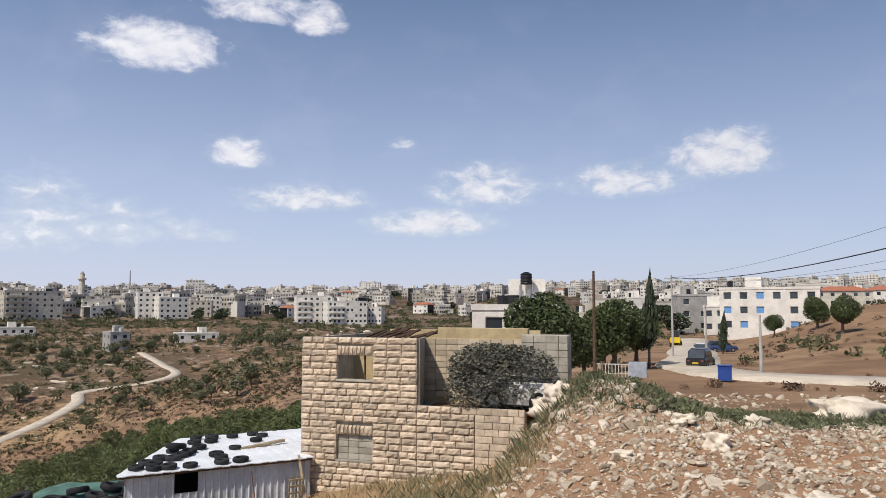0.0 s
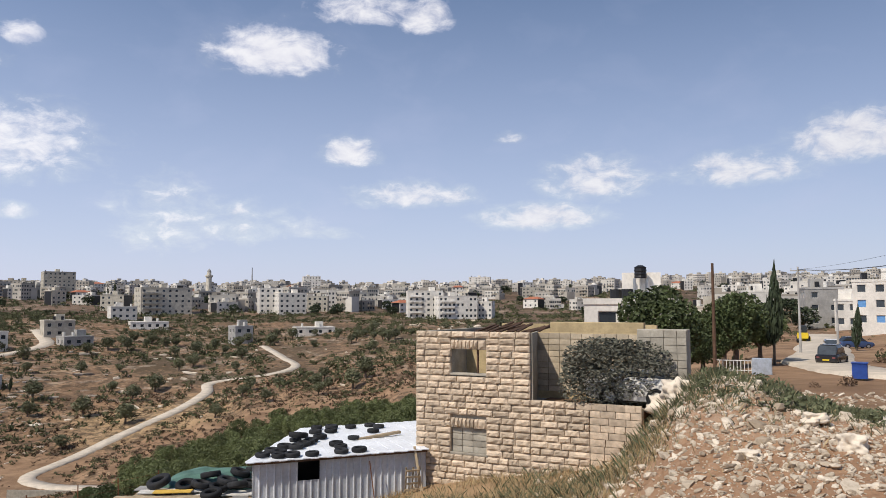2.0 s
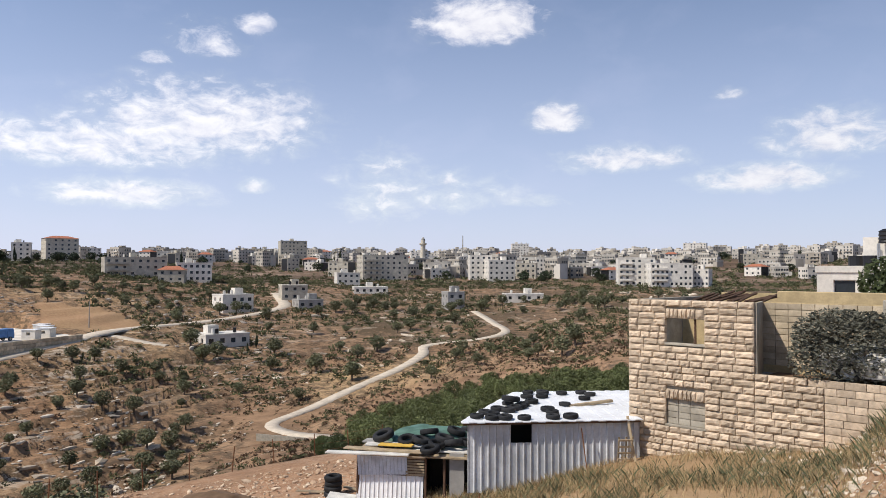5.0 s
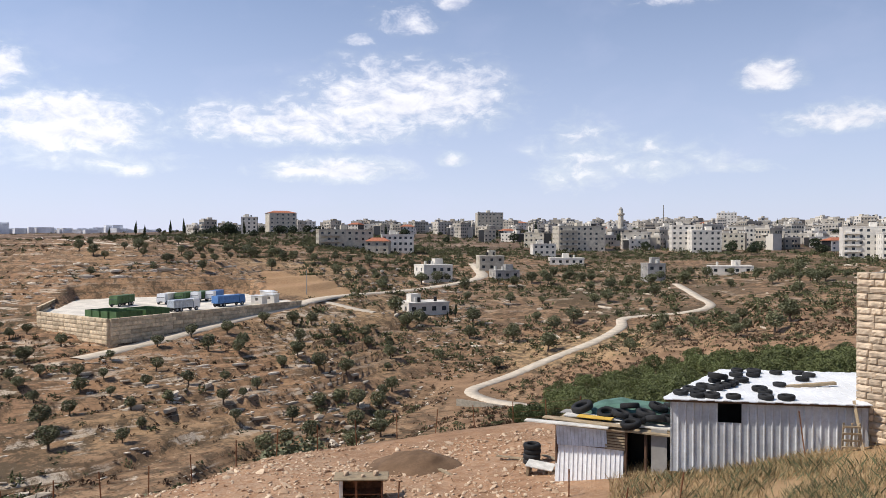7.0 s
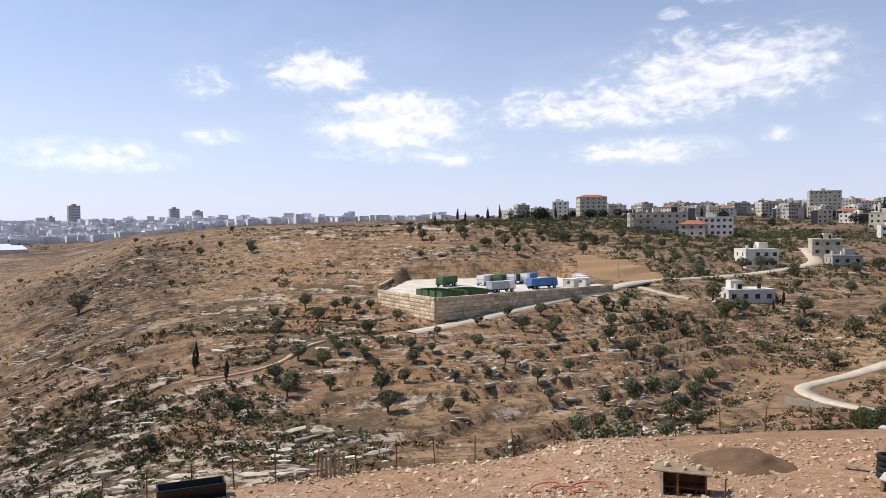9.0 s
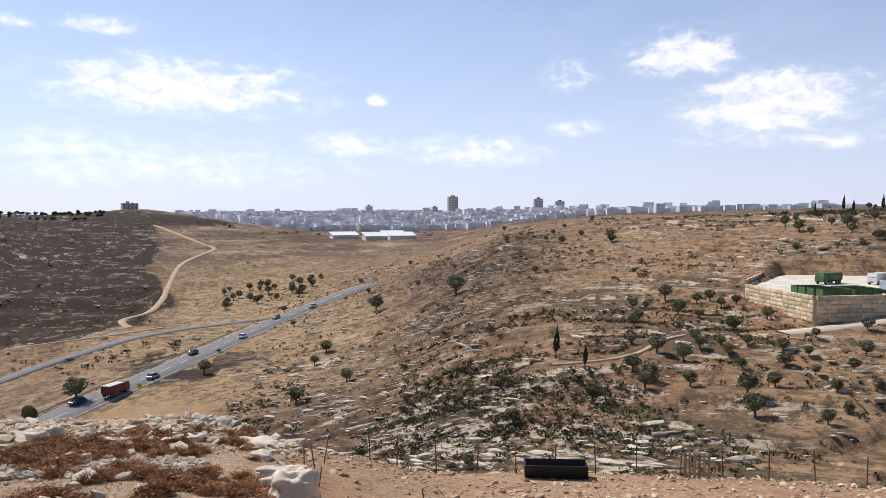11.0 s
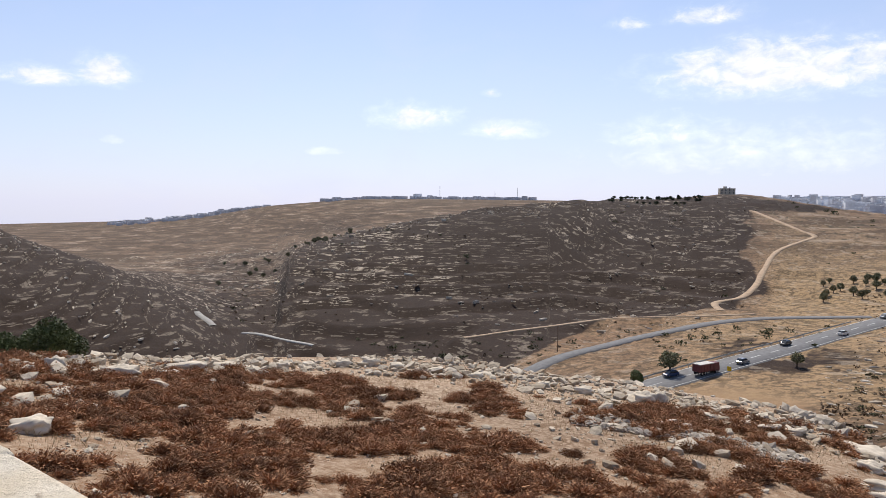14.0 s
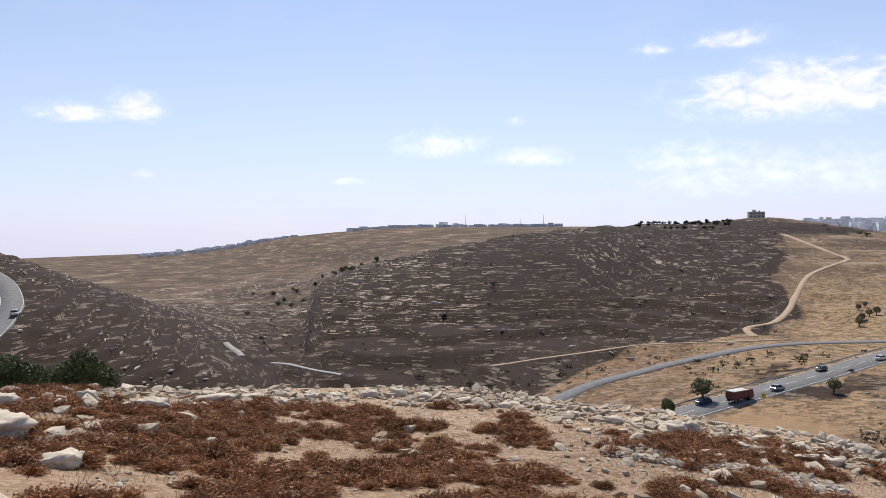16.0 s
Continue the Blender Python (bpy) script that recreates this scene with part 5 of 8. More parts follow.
def near_house(x, y):
    p = HOUSE.inverted()
    u = p[0][0] * x + p[0][1] * y + p[0][3]
    w = p[1][0] * x + p[1][1] * y + p[1][3]
    return (u > -0.2) & (u < 9.5) & (w > -0.25) & (w < 7.6)


def clear_yard(x, y, az, d):
    shed_area = (az > 10) & (az < 30) & (d > 22) & (d < 34)
    return np.where(shed_area, 0.0, 1.0)


heaps = lambda x, y, az, d: np.clip(0.35 + 1.3 * rough(x, y, 5, 3, 91), 0.05, 1) * ~near_house(x, y)
ridge = lambda x, y, az, d: np.clip(np.exp(-((d - np.interp(az, (101, 112, 124, 132, 140, 152, 163, 170), (32, 34.5, 34.5, 36.5, 38.5, 34.5, 29.5, 28))) / 2.5) ** 2) + 0.06 + 0.35 * rough(x, y, 4, 3, 95), 0.01, 1)
bare = lambda x, y, az, d: np.clip(0.5 + 1.0 * rough(x, y, 3.5, 3, 93), 0.1, 1) * clear_yard(x, y, az, d)
litter("rubble", "pale broken limestone rubble on the mound", "stones", "loose_stone",
       [(26000, -36, -1, 8.5, 26, 0.03, 0.2, 101, heaps), (900, -36, -3, 8.5, 26, 0.1, 0.34, 102, heaps), (1500, -36, -10, 24, 44, 0.08, 0.4, 103, heaps), (700, -9, 2, 19, 30, 0.1, 0.42, 104, heaps)])
litter("field_stone", "white limestone pieces along the tumbled field wall", "stones", "loose_stone",
       [(15000, 101, 170, 21, 43, 0.07, 0.55, 107, ridge), (4000, 101, 172, 10, 32, 0.03, 0.18, 109, bare)])
litter("yard_gravel", "reddish and cream stones strewn on the bare yard", "stones", "yard_stone",
       [(24000, 24, 103, 15, 36, 0.035, 0.2, 111, bare), (2200, 24, 103, 15, 36, 0.1, 0.32, 117, bare)])
litter("wall_stone", "grey stones of a collapsed dry wall", "stones", "grey_stone",
       [(1500, 108, 124, 26.2, 28.2, 0.12, 0.34, 113, None), (900, 104, 109, 33, 60, 0.15, 0.6, 115, None)], 0.75)

def boulder_shape(seed):
    """A weathered block: rounded edges, hollows and cracks, 1280 triangles."""
    r = np.random.default_rng(seed)
    bm = bmesh.new()
    bmesh.ops.create_icosphere(bm, subdivisions=4, radius=0.5)
    for v in bm.verts:
        p_ = v.co.copy()
        k = 0.62 / max(abs(p_.x), abs(p_.y), abs(p_.z)) * 0.5
        p_ = p_.lerp(p_ * k * 1.6, 0.55)
        p_ *= 1 + 0.5 * noise.noise(p_ * 2.4 + Vector((seed, 0, 0))) + 0.2 * noise.noise(p_ * 5 + Vector((0, seed, 0))) + 0.1 * noise.noise(p_ * 13) - 0.12 * max(0, 0.12 - abs(noise.noise(p_ * 3.5 + Vector((0, 0, seed))))) / 0.12
        v.co = p_
    v = np.array([q.co for q in bm.verts])
    f = np.array([[q.index for q in p_.verts] for p_ in bm.faces])
    bm.free()
    return v, f


BIG = [boulder_shape(40 + k) for k in range(5)]
BIG_MESH = [numpy_mesh("boulder", *s_, "field_rock", True) for s_ in BIG]


def boulder(x, y, sx, sy, sz, turn, sink=0.25, label="pale limestone boulder on the rubble", group="boulders"):
    ob = new("boulder", BIG_MESH[random.randrange(5)])
    ob.matrix_basis = pose(x, y, at_ground(x, y) + sz * (0.5 - sink), random.uniform(-8, 8), random.uniform(-8, 8), turn) @ Matrix.Diagonal((sx, sy, sz, 1))
    return tagged(ob, label, "boulder", group)


for az, r, sx, sy, sz in ((-19.8, 18.5, 0.55, 0.45, 0.4), (-13.3, 18.0, 0.5, 0.4, 0.22), (-28.5, 24.0, 2.4, 1.6, 0.95), (-26.5, 15, 0.6, 0.5, 0.3), (-24, 13.5, 0.7, 0.5, 0.35), (-17.5, 20, 0.8, 0.5, 0.3),
                          (-22.5, 20.5, 0.6, 0.5, 0.3), (-15.5, 12.8, 0.5, 0.4, 0.3), (-21.5, 11.5, 0.6, 0.5, 0.35), (-8.6, 23.4, 0.9, 0.7, 0.7), (-7.6, 24.6, 0.8, 0.6, 0.6), (-10.5, 13.5, 0.45, 0.4, 0.3)):
    x, y = polar(az, r)
    boulder(x, y, sx, sy, sz, random.uniform(0, 180))
for az, r, sx, sy, sz in ((102.0, 23.7, 1.5, 1.1, 1.3), (102.9, 25.4, 1.3, 0.8, 0.6), (103.0, 26.9, 1.9, 0.8, 0.45), (104.1, 29.4, 1.2, 0.9, 0.5), (104.4, 31.8, 2.3, 1.3, 0.45), (166, 22.4, 2.0, 1.3, 0.7), (162, 19.5, 0.9, 0.6, 0.4),
                          (156.5, 30, 1.8, 0.9, 0.6), (152.3, 33, 2.4, 1.0, 0.5), (149.6, 34, 1.7, 0.8, 0.5), (160.5, 29, 0.9, 0.6, 0.8), (165.5, 28, 1.5, 0.9, 0.6), (118.6, 32.8, 1.3, 0.9, 0.8), (119.3, 33.2, 1.2, 0.8, 0.6),
                          (117.6, 33, 1.0, 0.8, 0.9), (114, 31.5, 1.2, 0.8, 0.4), (112, 31.2, 1.1, 0.7, 0.4), (110.3, 31.5, 1.3, 0.7, 0.4), (108.6, 32, 1.2, 0.6, 0.4), (123, 33.5, 1.2, 0.8, 0.5), (126, 33.5, 1.0, 0.7, 0.5),
                          (141, 37.5, 1.2, 0.8, 0.6), (139, 37.8, 1.4, 0.9, 0.7), (137, 36.5, 1.0, 0.8, 0.5), (143.5, 37, 1.1, 0.7, 0.5), (134, 35, 1.1, 0.8, 0.5), (131, 34.2, 1.0, 0.7, 0.4), (145.5, 36, 1.0, 0.7, 0.5)):
    x, y = polar(az, r)
    k = 1.0 if r < 27 else 0.72
    boulder(x, y, sx * k * 0.9, sy * k * 0.9, sz * k, az + random.uniform(-15, 15), label="large white limestone rock of the field edge", group="field edge rocks")


def shrub_mesh(seed, n, mat, reach=1.0):
    """A low cushion of fine twigs: thin blades that spring from the base, with leafy ends."""
    r = np.random.default_rng(seed)
    a, tilt = r.uniform(0, 6.28, n), np.arccos(r.uniform(0.12, 1, n))
    d = np.stack([np.cos(a) * np.sin(tilt), np.sin(a) * np.sin(tilt), np.cos(tilt) * 0.72], -1)
    length = reach * r.uniform(0.6, 1.0, n) * (0.85 + 0.15 * np.sin(3 * a + seed))
    base = d * 0.25 * r.random((n, 1))
    tip = d * length[:, None] + r.normal(0, 0.05, (n, 3))
    side = np.cross(d, r.normal(size=(n, 3)))
    side /= np.linalg.norm(side, axis=1)[:, None] + 1e-6
    w = 0.02 * r.uniform(0.7, 1.6, (n, 1))
    mid = (base + tip) / 2 + side * 0.04
    v = np.stack([base, mid - side * w * 1.2, tip + d * 0.03, mid + side * w * 1.2 + 0.0], 1)
    bud = tip + r.normal(0, 0.06, (n, 3))
    e1, e2 = r.normal(size=(n, 3)) * 0.024, r.normal(size=(n, 3)) * 0.024
    v2 = np.stack([bud - e1, bud - e2, bud + e1, bud + e2], 1)
    v = np.concatenate([v.reshape(-1, 3), v2.reshape(-1, 3)])
    return numpy_mesh("twigs", v, np.arange(len(v)).reshape(-1, 4), mat)


BRUSH = [shrub_mesh(200 + k, 900, "brown_twig") for k in range(5)]
thick = lambda x, y, az, d: np.clip(1.25 + 4.5 * rough(x, y, 2.4, 3, 97) - 1.6 * np.exp(-((d - 34) / 3) ** 2), 0, 1) * ((az > 104) | (d < 24))
sx, sy, sz, sd = scatter(2250, 101, 172, 9.0, 34, 121, thick)
for k in range(min(len(sx), 300)):
    ob = new("thorn_shrub", BRUSH[k % 5])
    size = random.uniform(0.38, 0.8)
    ob.matrix_basis = pose(sx[k], sy[k], sz[k] - 0.04, 0, 0, random.uniform(0, 360)) @ Matrix.Diagonal((size * 1.15, size, size * random.uniform(0.6, 0.9), 1))
    tagged(ob, "low rust-brown dry thorn shrub on stony ground", "shrub", "thorn shrubs")


def shrub_rest():
    """The shrubs past those that can be picked apart."""
    shapes = []
    for k in range(3):
        me = shrub_mesh(230 + k, 480, "brown_twig")
        v = np.array([p_.co for p_ in me.vertices])
        shapes.append((v, np.arange(len(v)).reshape(-1, 4)))
        bpy.data.meshes.remove(me)
    g, pieces = np.random.default_rng(8), []
    for k in range(3):
        pick = np.arange(300 + k, len(sx), 3)
        size = g.uniform(0.3, 0.75, (len(pick), 1)) * np.array([1.15, 1.0, 0.75])
        pieces.append(joined(shapes[k], np.stack([sx, sy, sz - 0.04], -1)[pick], size, g.uniform(0, 6.28, len(pick))))
    v, f = merge(pieces)
    tagged(new("shrub_cover", numpy_mesh("shrub_cover", v, f, "brown_twig")), "carpet of rust-brown thorn shrubs", "shrubs", kind="stuff")


shrub_rest()


def blades(name, label, mat, areas, lean=0.35):
    """Grass and stalks, each a bent blade, as one object of kind stuff."""
    vs = []
    for n, az0, az1, r0, r1, lo, hi, wide, seed, keep in areas:
        x, y, z, d = scatter(n, az0, az1, r0, r1, seed, keep)
        g = np.random.default_rng(seed)
        h, a = g.uniform(lo, hi, len(x)), g.uniform(0, 6.28, len(x))
        o = np.stack([np.cos(a), np.sin(a), 0 * a], -1) * (h * g.uniform(0.05, lean * 2, len(x)))[:, None]
        s_ = np.stack([-np.sin(a), np.cos(a), 0 * a], -1) * wide
        b = np.stack([x, y, z - 0.03], -1)
        up = np.stack([0 * h, 0 * h, h], -1)
        vs.append(np.stack([b - s_, b + s_, b + up * 0.55 + o * 0.4 + s_ * 0.8, b + up + o], 1).reshape(-1, 3))
    v = np.concatenate(vs)
    return tagged(new(name, numpy_mesh(name, v, np.arange(len(v)).reshape(-1, 4), mat)), label, "grass", kind="stuff")


tufts = lambda x, y, az, d: np.clip(0.45 + 1.3 * rough(x, y, 2.2, 3, 99), 0.03, 1) * ~near_house(x, y)
fringe = lambda x, y, az, d: np.clip(0.3 + 1.6 * rough(x, y, 3.0, 3, 98), 0.0, 1) * ~near_house(x, y) * np.exp(-((d - 25) / 2.4) ** 2)
blades("dry_grass", "bleached dry grass and stalks", "dry_stalk", [(60000, -8, 27, 9, 17, 0.08, 0.3, 0.003, 131, tufts), (75000, -8, 27, 16, 27, 0.08, 0.34, 0.007, 151, tufts), (3500, -34, -6, 17, 34, 0.1, 0.35, 0.006, 133, tufts), (38000, 102, 172, 10, 34, 0.06, 0.22, 0.005, 135, tufts), (8000, 24, 40, 12, 22, 0.1, 0.35, 0.003, 137, tufts)])
rim = lambda x, y, az, d: np.clip(0.55 + 1.6 * rough(x, y, 2.5, 3, 94), 0.0, 1) * np.exp(-((d - 22.3) / 1.5) ** 2)
blades("weed", "grey-green weeds on the mound and by the house", "weed_leaf", [(34000, -34, -7, 18.5, 25, 0.08, 0.3, 0.008, 149, rim), (42000, -34, -5, 19, 31, 0.1, 0.42, 0.006, 141, fringe), (26000, -7, 26, 11, 25, 0.12, 0.42, 0.003, 143, tufts), (9000, 22, 44, 13, 22, 0.12, 0.4, 0.004, 145, tufts), (2500, 34, 100, 27, 36, 0.1, 0.35, 0.006, 147, fringe)], 0.5)


# ---- bush in the empty room, fence and yard leftovers ----
def bush(name, label, x, y, z, rx, ry, rz, mat, seed, n=1400, leaf=0.10, group=""):
    t = thing(name, label, "bush", pose(x, y, z), group)
    v, f = leaf_ball(seed, n, leaf / max(rx, rz), 1.0, 0.5)
    ob = new("crown", numpy_mesh("crown", v * np.array([rx, ry, rz]) + np.array([0, 0, rz * 0.9]), f, mat))
    ob.parent = t
    bm = bmesh.new()
    for k in range(5):
        a = k * 1.26
        rod((0.05 * math.cos(a), 0.05 * math.sin(a), -0.15), (0.5 * rx * math.cos(a), 0.5 * ry * math.sin(a), rz * 1.0), 0.05, 0.02, 5, bm)
    part("stem", bm, "bark", t)
    return t


p = HOUSE @ Vector((6.9, 0.75, -3.3))
bush("large_bush", "large grey-green bush growing over the low stone wall", p.x, p.y, -3.45, 2.3, 1.3, 1.5, "grey_green_leaf", 301, 9000, 0.085)


def fence():
    pts = [polar(a, r) for a, r in ((29, 41), (34, 40), (40, 38.5), (46, 36.5), (52, 35.2), (58, 33.2), (64, 32.2), (70, 32), (76, 32), (82, 31.6), (88, 31.2), (94, 31.4), (98, 31.5))]
    f = thing("wire_fence", "sagging wire fence on thin rusty posts along the yard edge", "fence", Matrix())
    line = []
    for (x0, y0), (x1, y1) in zip(pts, pts[1:]):
        for k in range(2):
            x, y = x0 + (x1 - x0) * k / 2, y0 + (y1 - y0) * k / 2
            z = at_ground(x, y)
            tilt = (random.uniform(-0.12, 0.12), random.uniform(-0.12, 0.12))
            part("post", rod((x, y, z - 0.2), (x + tilt[0], y + tilt[1], z + 1.25), 0.028, sides=5), "rusty_iron", f)
            line.append((x, y, z))
    for h in (0.35, 0.7, 1.1):
        bm = bmesh.new()
        prev = None
        for a in line:
            ring = [bm.verts.new((a[0], a[1] + dy, a[2] + h + dz)) for dy, dz in ((-0.006, 0), (0.006, 0), (0, 0.01))]
            if prev:
                for k in range(3):
                    bm.faces.new((prev[k], prev[(k + 1) % 3], ring[(k + 1) % 3], ring[k]))
            prev = ring
        part("wire", bm, "rusty_iron", f)
    for az, r in ((99.5, 29.5), (100.2, 27.5), (100.0, 26), (101, 28.5), (92, 24.5), (30, 24), (26, 21.5), (22, 22.5), (43, 24.8)):
        x, y = polar(az, r)
        s_ = thing("stake", "rusty iron stake standing in the rubble", "stake", pose(x, y, at_ground(x, y), random.uniform(-10, 10), random.uniform(-10, 10), 0), "stakes")
        part("bar", rod((0, 0, -0.2), (0, 0, random.uniform(0.7, 1.1)), 0.025, sides=5), "rusty_iron", s_)
    x, y = polar(82, 30.6)
    t = thing("trough", "long dark metal trough on the rubble edge", "trough", pose(x, y, at_ground(x, y) - 0.02, 0, 0, 82 + 4))
    bm = bmesh.new()
    prof = [(-0.32, 0.0), (0.32, 0.0), (0.46, 0.62), (0.42, 0.62), (0.28, 0.05), (-0.28, 0.05), (-0.42, 0.62), (-0.46, 0.62)]
    rows = [[bm.verts.new((px_ * 1.0, py, pz)) for py, pz in prof] for px_ in (-1.25, 1.25)]
    for k in range(8):
        bm.faces.new((rows[0][k], rows[0][(k + 1) % 8], rows[1][(k + 1) % 8], rows[1][k]))
    part("basin", bm, "black_plastic_and_gloom", t)
    for x_ in (-1.25, 1.2):
        part("end_plate", cuboid(x_, x_ + 0.05, -0.42, 0.42, 0, 0.6), "black_plastic_and_gloom", t)
    x, y = polar(71.8, 31.6)
    t = thing("pallet", "grey wooden pallet standing against the fence", "pallet", pose(x, y, at_ground(x, y), -12, 0, 72))
    for k in range(6):
        part("slat", cuboid(-0.5 + k * 0.18, -0.39 + k * 0.18, -0.02, 0.02, 0, 0.95), "plank", t)
    for z in (0.1, 0.8):
        part("crossbar", cuboid(-0.52, 0.52, 0.021, 0.08, z, z + 0.09), "plank", t)


fence()



def hose():
    """A red hose in loose loops."""
    bm = bmesh.new()
    r = random.Random(77)
    prev = None
    for k in range(90):
        u = k / 89
        a = u * 6.28 * 3.2
        x = -20.7 - 1.7 * u + 0.38 * math.cos(a) * (1.15 - u * 0.4)
        y = 16.2 - 1.7 * u + 0.38 * math.sin(a) * (1.15 - u * 0.4)
        z = at_ground(x, y) + 0.06 + 0.22 * (0.5 + 0.5 * math.sin(a * 0.5 + 1))
        if prev:
            rod(prev, (x, y, z), 0.022, 0.022, 5, bm)
        prev = (x, y, z)
    part("tube", bm, "red_hose", thing("hose", "faded red hose lying in loops on the stony yard", "hose", Matrix()))


simple("red_hose", (0.42, 0.07, 0.04), 0.5, spread=0.2)
hose()
# ---- the depot yard on its retaining wall ----
simple("white_dust", (0.70, 0.64, 0.55), 0.95, spread=0.2, scale=0.3)

def retaining_wall():
    w = thing("retaining_wall", "retaining wall of large squared limestone blocks round a yard", "wall", Matrix(), kind="structure")
    shapes = [block_mesh(80 + k, "wall_stone", "pale_wall", 0.12) for k in range(4)]
    r = random.Random(11)
    runs = [(YARD[0], YARD[1], 4.3, 2.4), (YARD[1], YARD[2], 4.6, 2.6), (YARD[4], YARD[0], 1.6, 2.4), (YARD[3], YARD[4], 1.6, 2.6)]
    for (ax, ay), (bx, by), tall, length in runs:
        run = math.hypot(bx - ax, by - ay)
        turn = math.degrees(math.atan2(by - ay, bx - ax))
        m = pose(ax, ay, 0, 0, 0, turn)
        inside = (m.inverted() @ Vector((-175, 103, 0))).y > 0
        face = -0.3 if inside else 0.3
        bm = cuboid(0, run, -0.25, 0.25, YARD_Z - tall - 1.2, YARD_Z + 0.55)
        part("footing", bm, "pale_wall", w).matrix_basis = m
        n = 6 if tall > 4 else 3
        for i in range(n):
            x, z = r.uniform(-1, 0), YARD_Z + 0.75 - (i + 1) * 0.86
            if tall < 4:
                z = YARD_Z + 1.6 - (i + 1) * 0.6
            while x < run:
                a, b = max(x, 0), min(x + length, run)
                g = m @ Vector(((a + b) / 2, face, 0))
                if b - a > 0.3 and at_ground(g.x, g.y) < z + 0.7:
                    shared("wall_stone", r.choice(shapes), w, m @ Matrix.LocRotScale(((a + b) / 2, face, z + 0.43), None if inside else Euler((0, 0, math.pi)), (b - a - 0.05, 0.55, 0.82 if tall > 4 else 0.57)))
                x += length
    floor = mesh_object("yard_floor", [(x, y, YARD_Z + 0.12) for x, y in YARD], [tuple(range(len(YARD)))], ["white_dust"])
    tagged(floor, "dusty white yard surface", "yard", kind="structure")


retaining_wall()


def wheel_mesh(radius=0.33, width=0.22):
    bm = lathe([(radius * 0.62, -width / 2), (radius * 0.95, -width / 2), (radius, -width * 0.3), (radius, width * 0.3), (radius * 0.95, width / 2), (radius * 0.62, width / 2)], 14)
    me = bpy.data.meshes.new("tyre")
    bm.to_mesh(me), bm.free()
    me.materials.append(MATS["rubber"])
    bm = lathe([(0.001, width * 0.35), (radius * 0.3, width * 0.4), (radius * 0.62, width * 0.3), (radius * 0.62, -width * 0.3), (0.001, -width * 0.3)], 12)
    rim = bpy.data.meshes.new("rim")
    bm.to_mesh(rim), bm.free()
    rim.materials.append(MATS["steel"])
    return me, rim


CAR_WHEEL, TRUCK_WHEEL = wheel_mesh(), wheel_mesh(0.5, 0.32)


def add_wheels(t, xs, y, meshes, radius):
    for x in xs:
        for side in (-1, 1):
            w = shared("wheel", meshes[0], t, pose(x, side * y, radius, -90 * side, 0, 0))
            shared("rim", meshes[1], w, Matrix())


def loft(sections):
    """A body through cross-sections: each (x, half width, low z, high z, inset of the top)."""
    bm = bmesh.new()
    rings = []
    for x, w, z0, z1, inset in sections:
        rings.append([bm.verts.new((x, s_ * a, z)) for s_, a, z in ((-1, w * 0.94, z0), (-1, w, z0 + (z1 - z0) * 0.35), (-1, w, z0 + (z1 - z0) * 0.75), (-1, w - inset, z1), (1, w - inset, z1), (1, w, z0 + (z1 - z0) * 0.75), (1, w, z0 + (z1 - z0) * 0.35), (1, w * 0.94, z0))])
    for a, b in zip(rings, rings[1:]):
        for k in range(8):
            bm.faces.new((a[k], b[k], b[(k + 1) % 8], a[(k + 1) % 8]))
    bm.faces.new(rings[0]), bm.faces.new(rings[-1][::-1])
    bmesh.ops.recalc_face_normals(bm, faces=bm.faces)
    return bm


def car(label, paint, m, tall=1.5, length=4.3, group="cars"):
    t = thing("car", label, "car", m, group)
    h = length / 2
    part("body", loft([(-h, 0.72, 0.42, 0.85, 0.05), (-h + 0.2, 0.86, 0.25, 0.95, 0.06), (-0.9, 0.88, 0.22, 0.98, 0.05), (0.9, 0.88, 0.22, 0.95, 0.05), (h - 0.3, 0.85, 0.25, 0.82, 0.08), (h, 0.7, 0.4, 0.68, 0.08)]), paint, t)
    part("cabin", loft([(-h + 0.25, 0.7, 0.9, 0.98, 0.08), (-h + 0.75, 0.78, 0.9, tall - 0.06, 0.16), (0.1, 0.8, 0.9, tall, 0.16), (0.65, 0.79, 0.9, tall - 0.1, 0.17), (1.25, 0.74, 0.9, 0.95, 0.1)]), "dark_glass", t, "dark tinted windows")
    part("roof", loft([(-h + 0.85, 0.6, tall - 0.045, tall + 0.012, 0.04), (0.0, 0.62, tall - 0.03, tall + 0.03, 0.04), (0.5, 0.6, tall - 0.06, tall + 0.0, 0.04)]), paint, t)
    for x in (-h + 0.02, ):
        for y in (-0.6, 0.6):
            part("tail_light", cuboid(x - 0.03, x + 0.06, y - 0.12, y + 0.12, 0.66, 0.8), "maroon_paint", t)
    for y in (-0.58, 0.58):
        part("headlight", cuboid(h - 0.07, h + 0.0, y - 0.13, y + 0.13, 0.55, 0.66), "steel", t)
    part("number_plate", cuboid(-h - 0.015, -h + 0.02, -0.26, 0.26, 0.48, 0.59), "yellow_paint", t, "plain yellow plate")
    add_wheels(t, (-h + 0.85, h - 0.85), 0.78, CAR_WHEEL, 0.33)
    return t


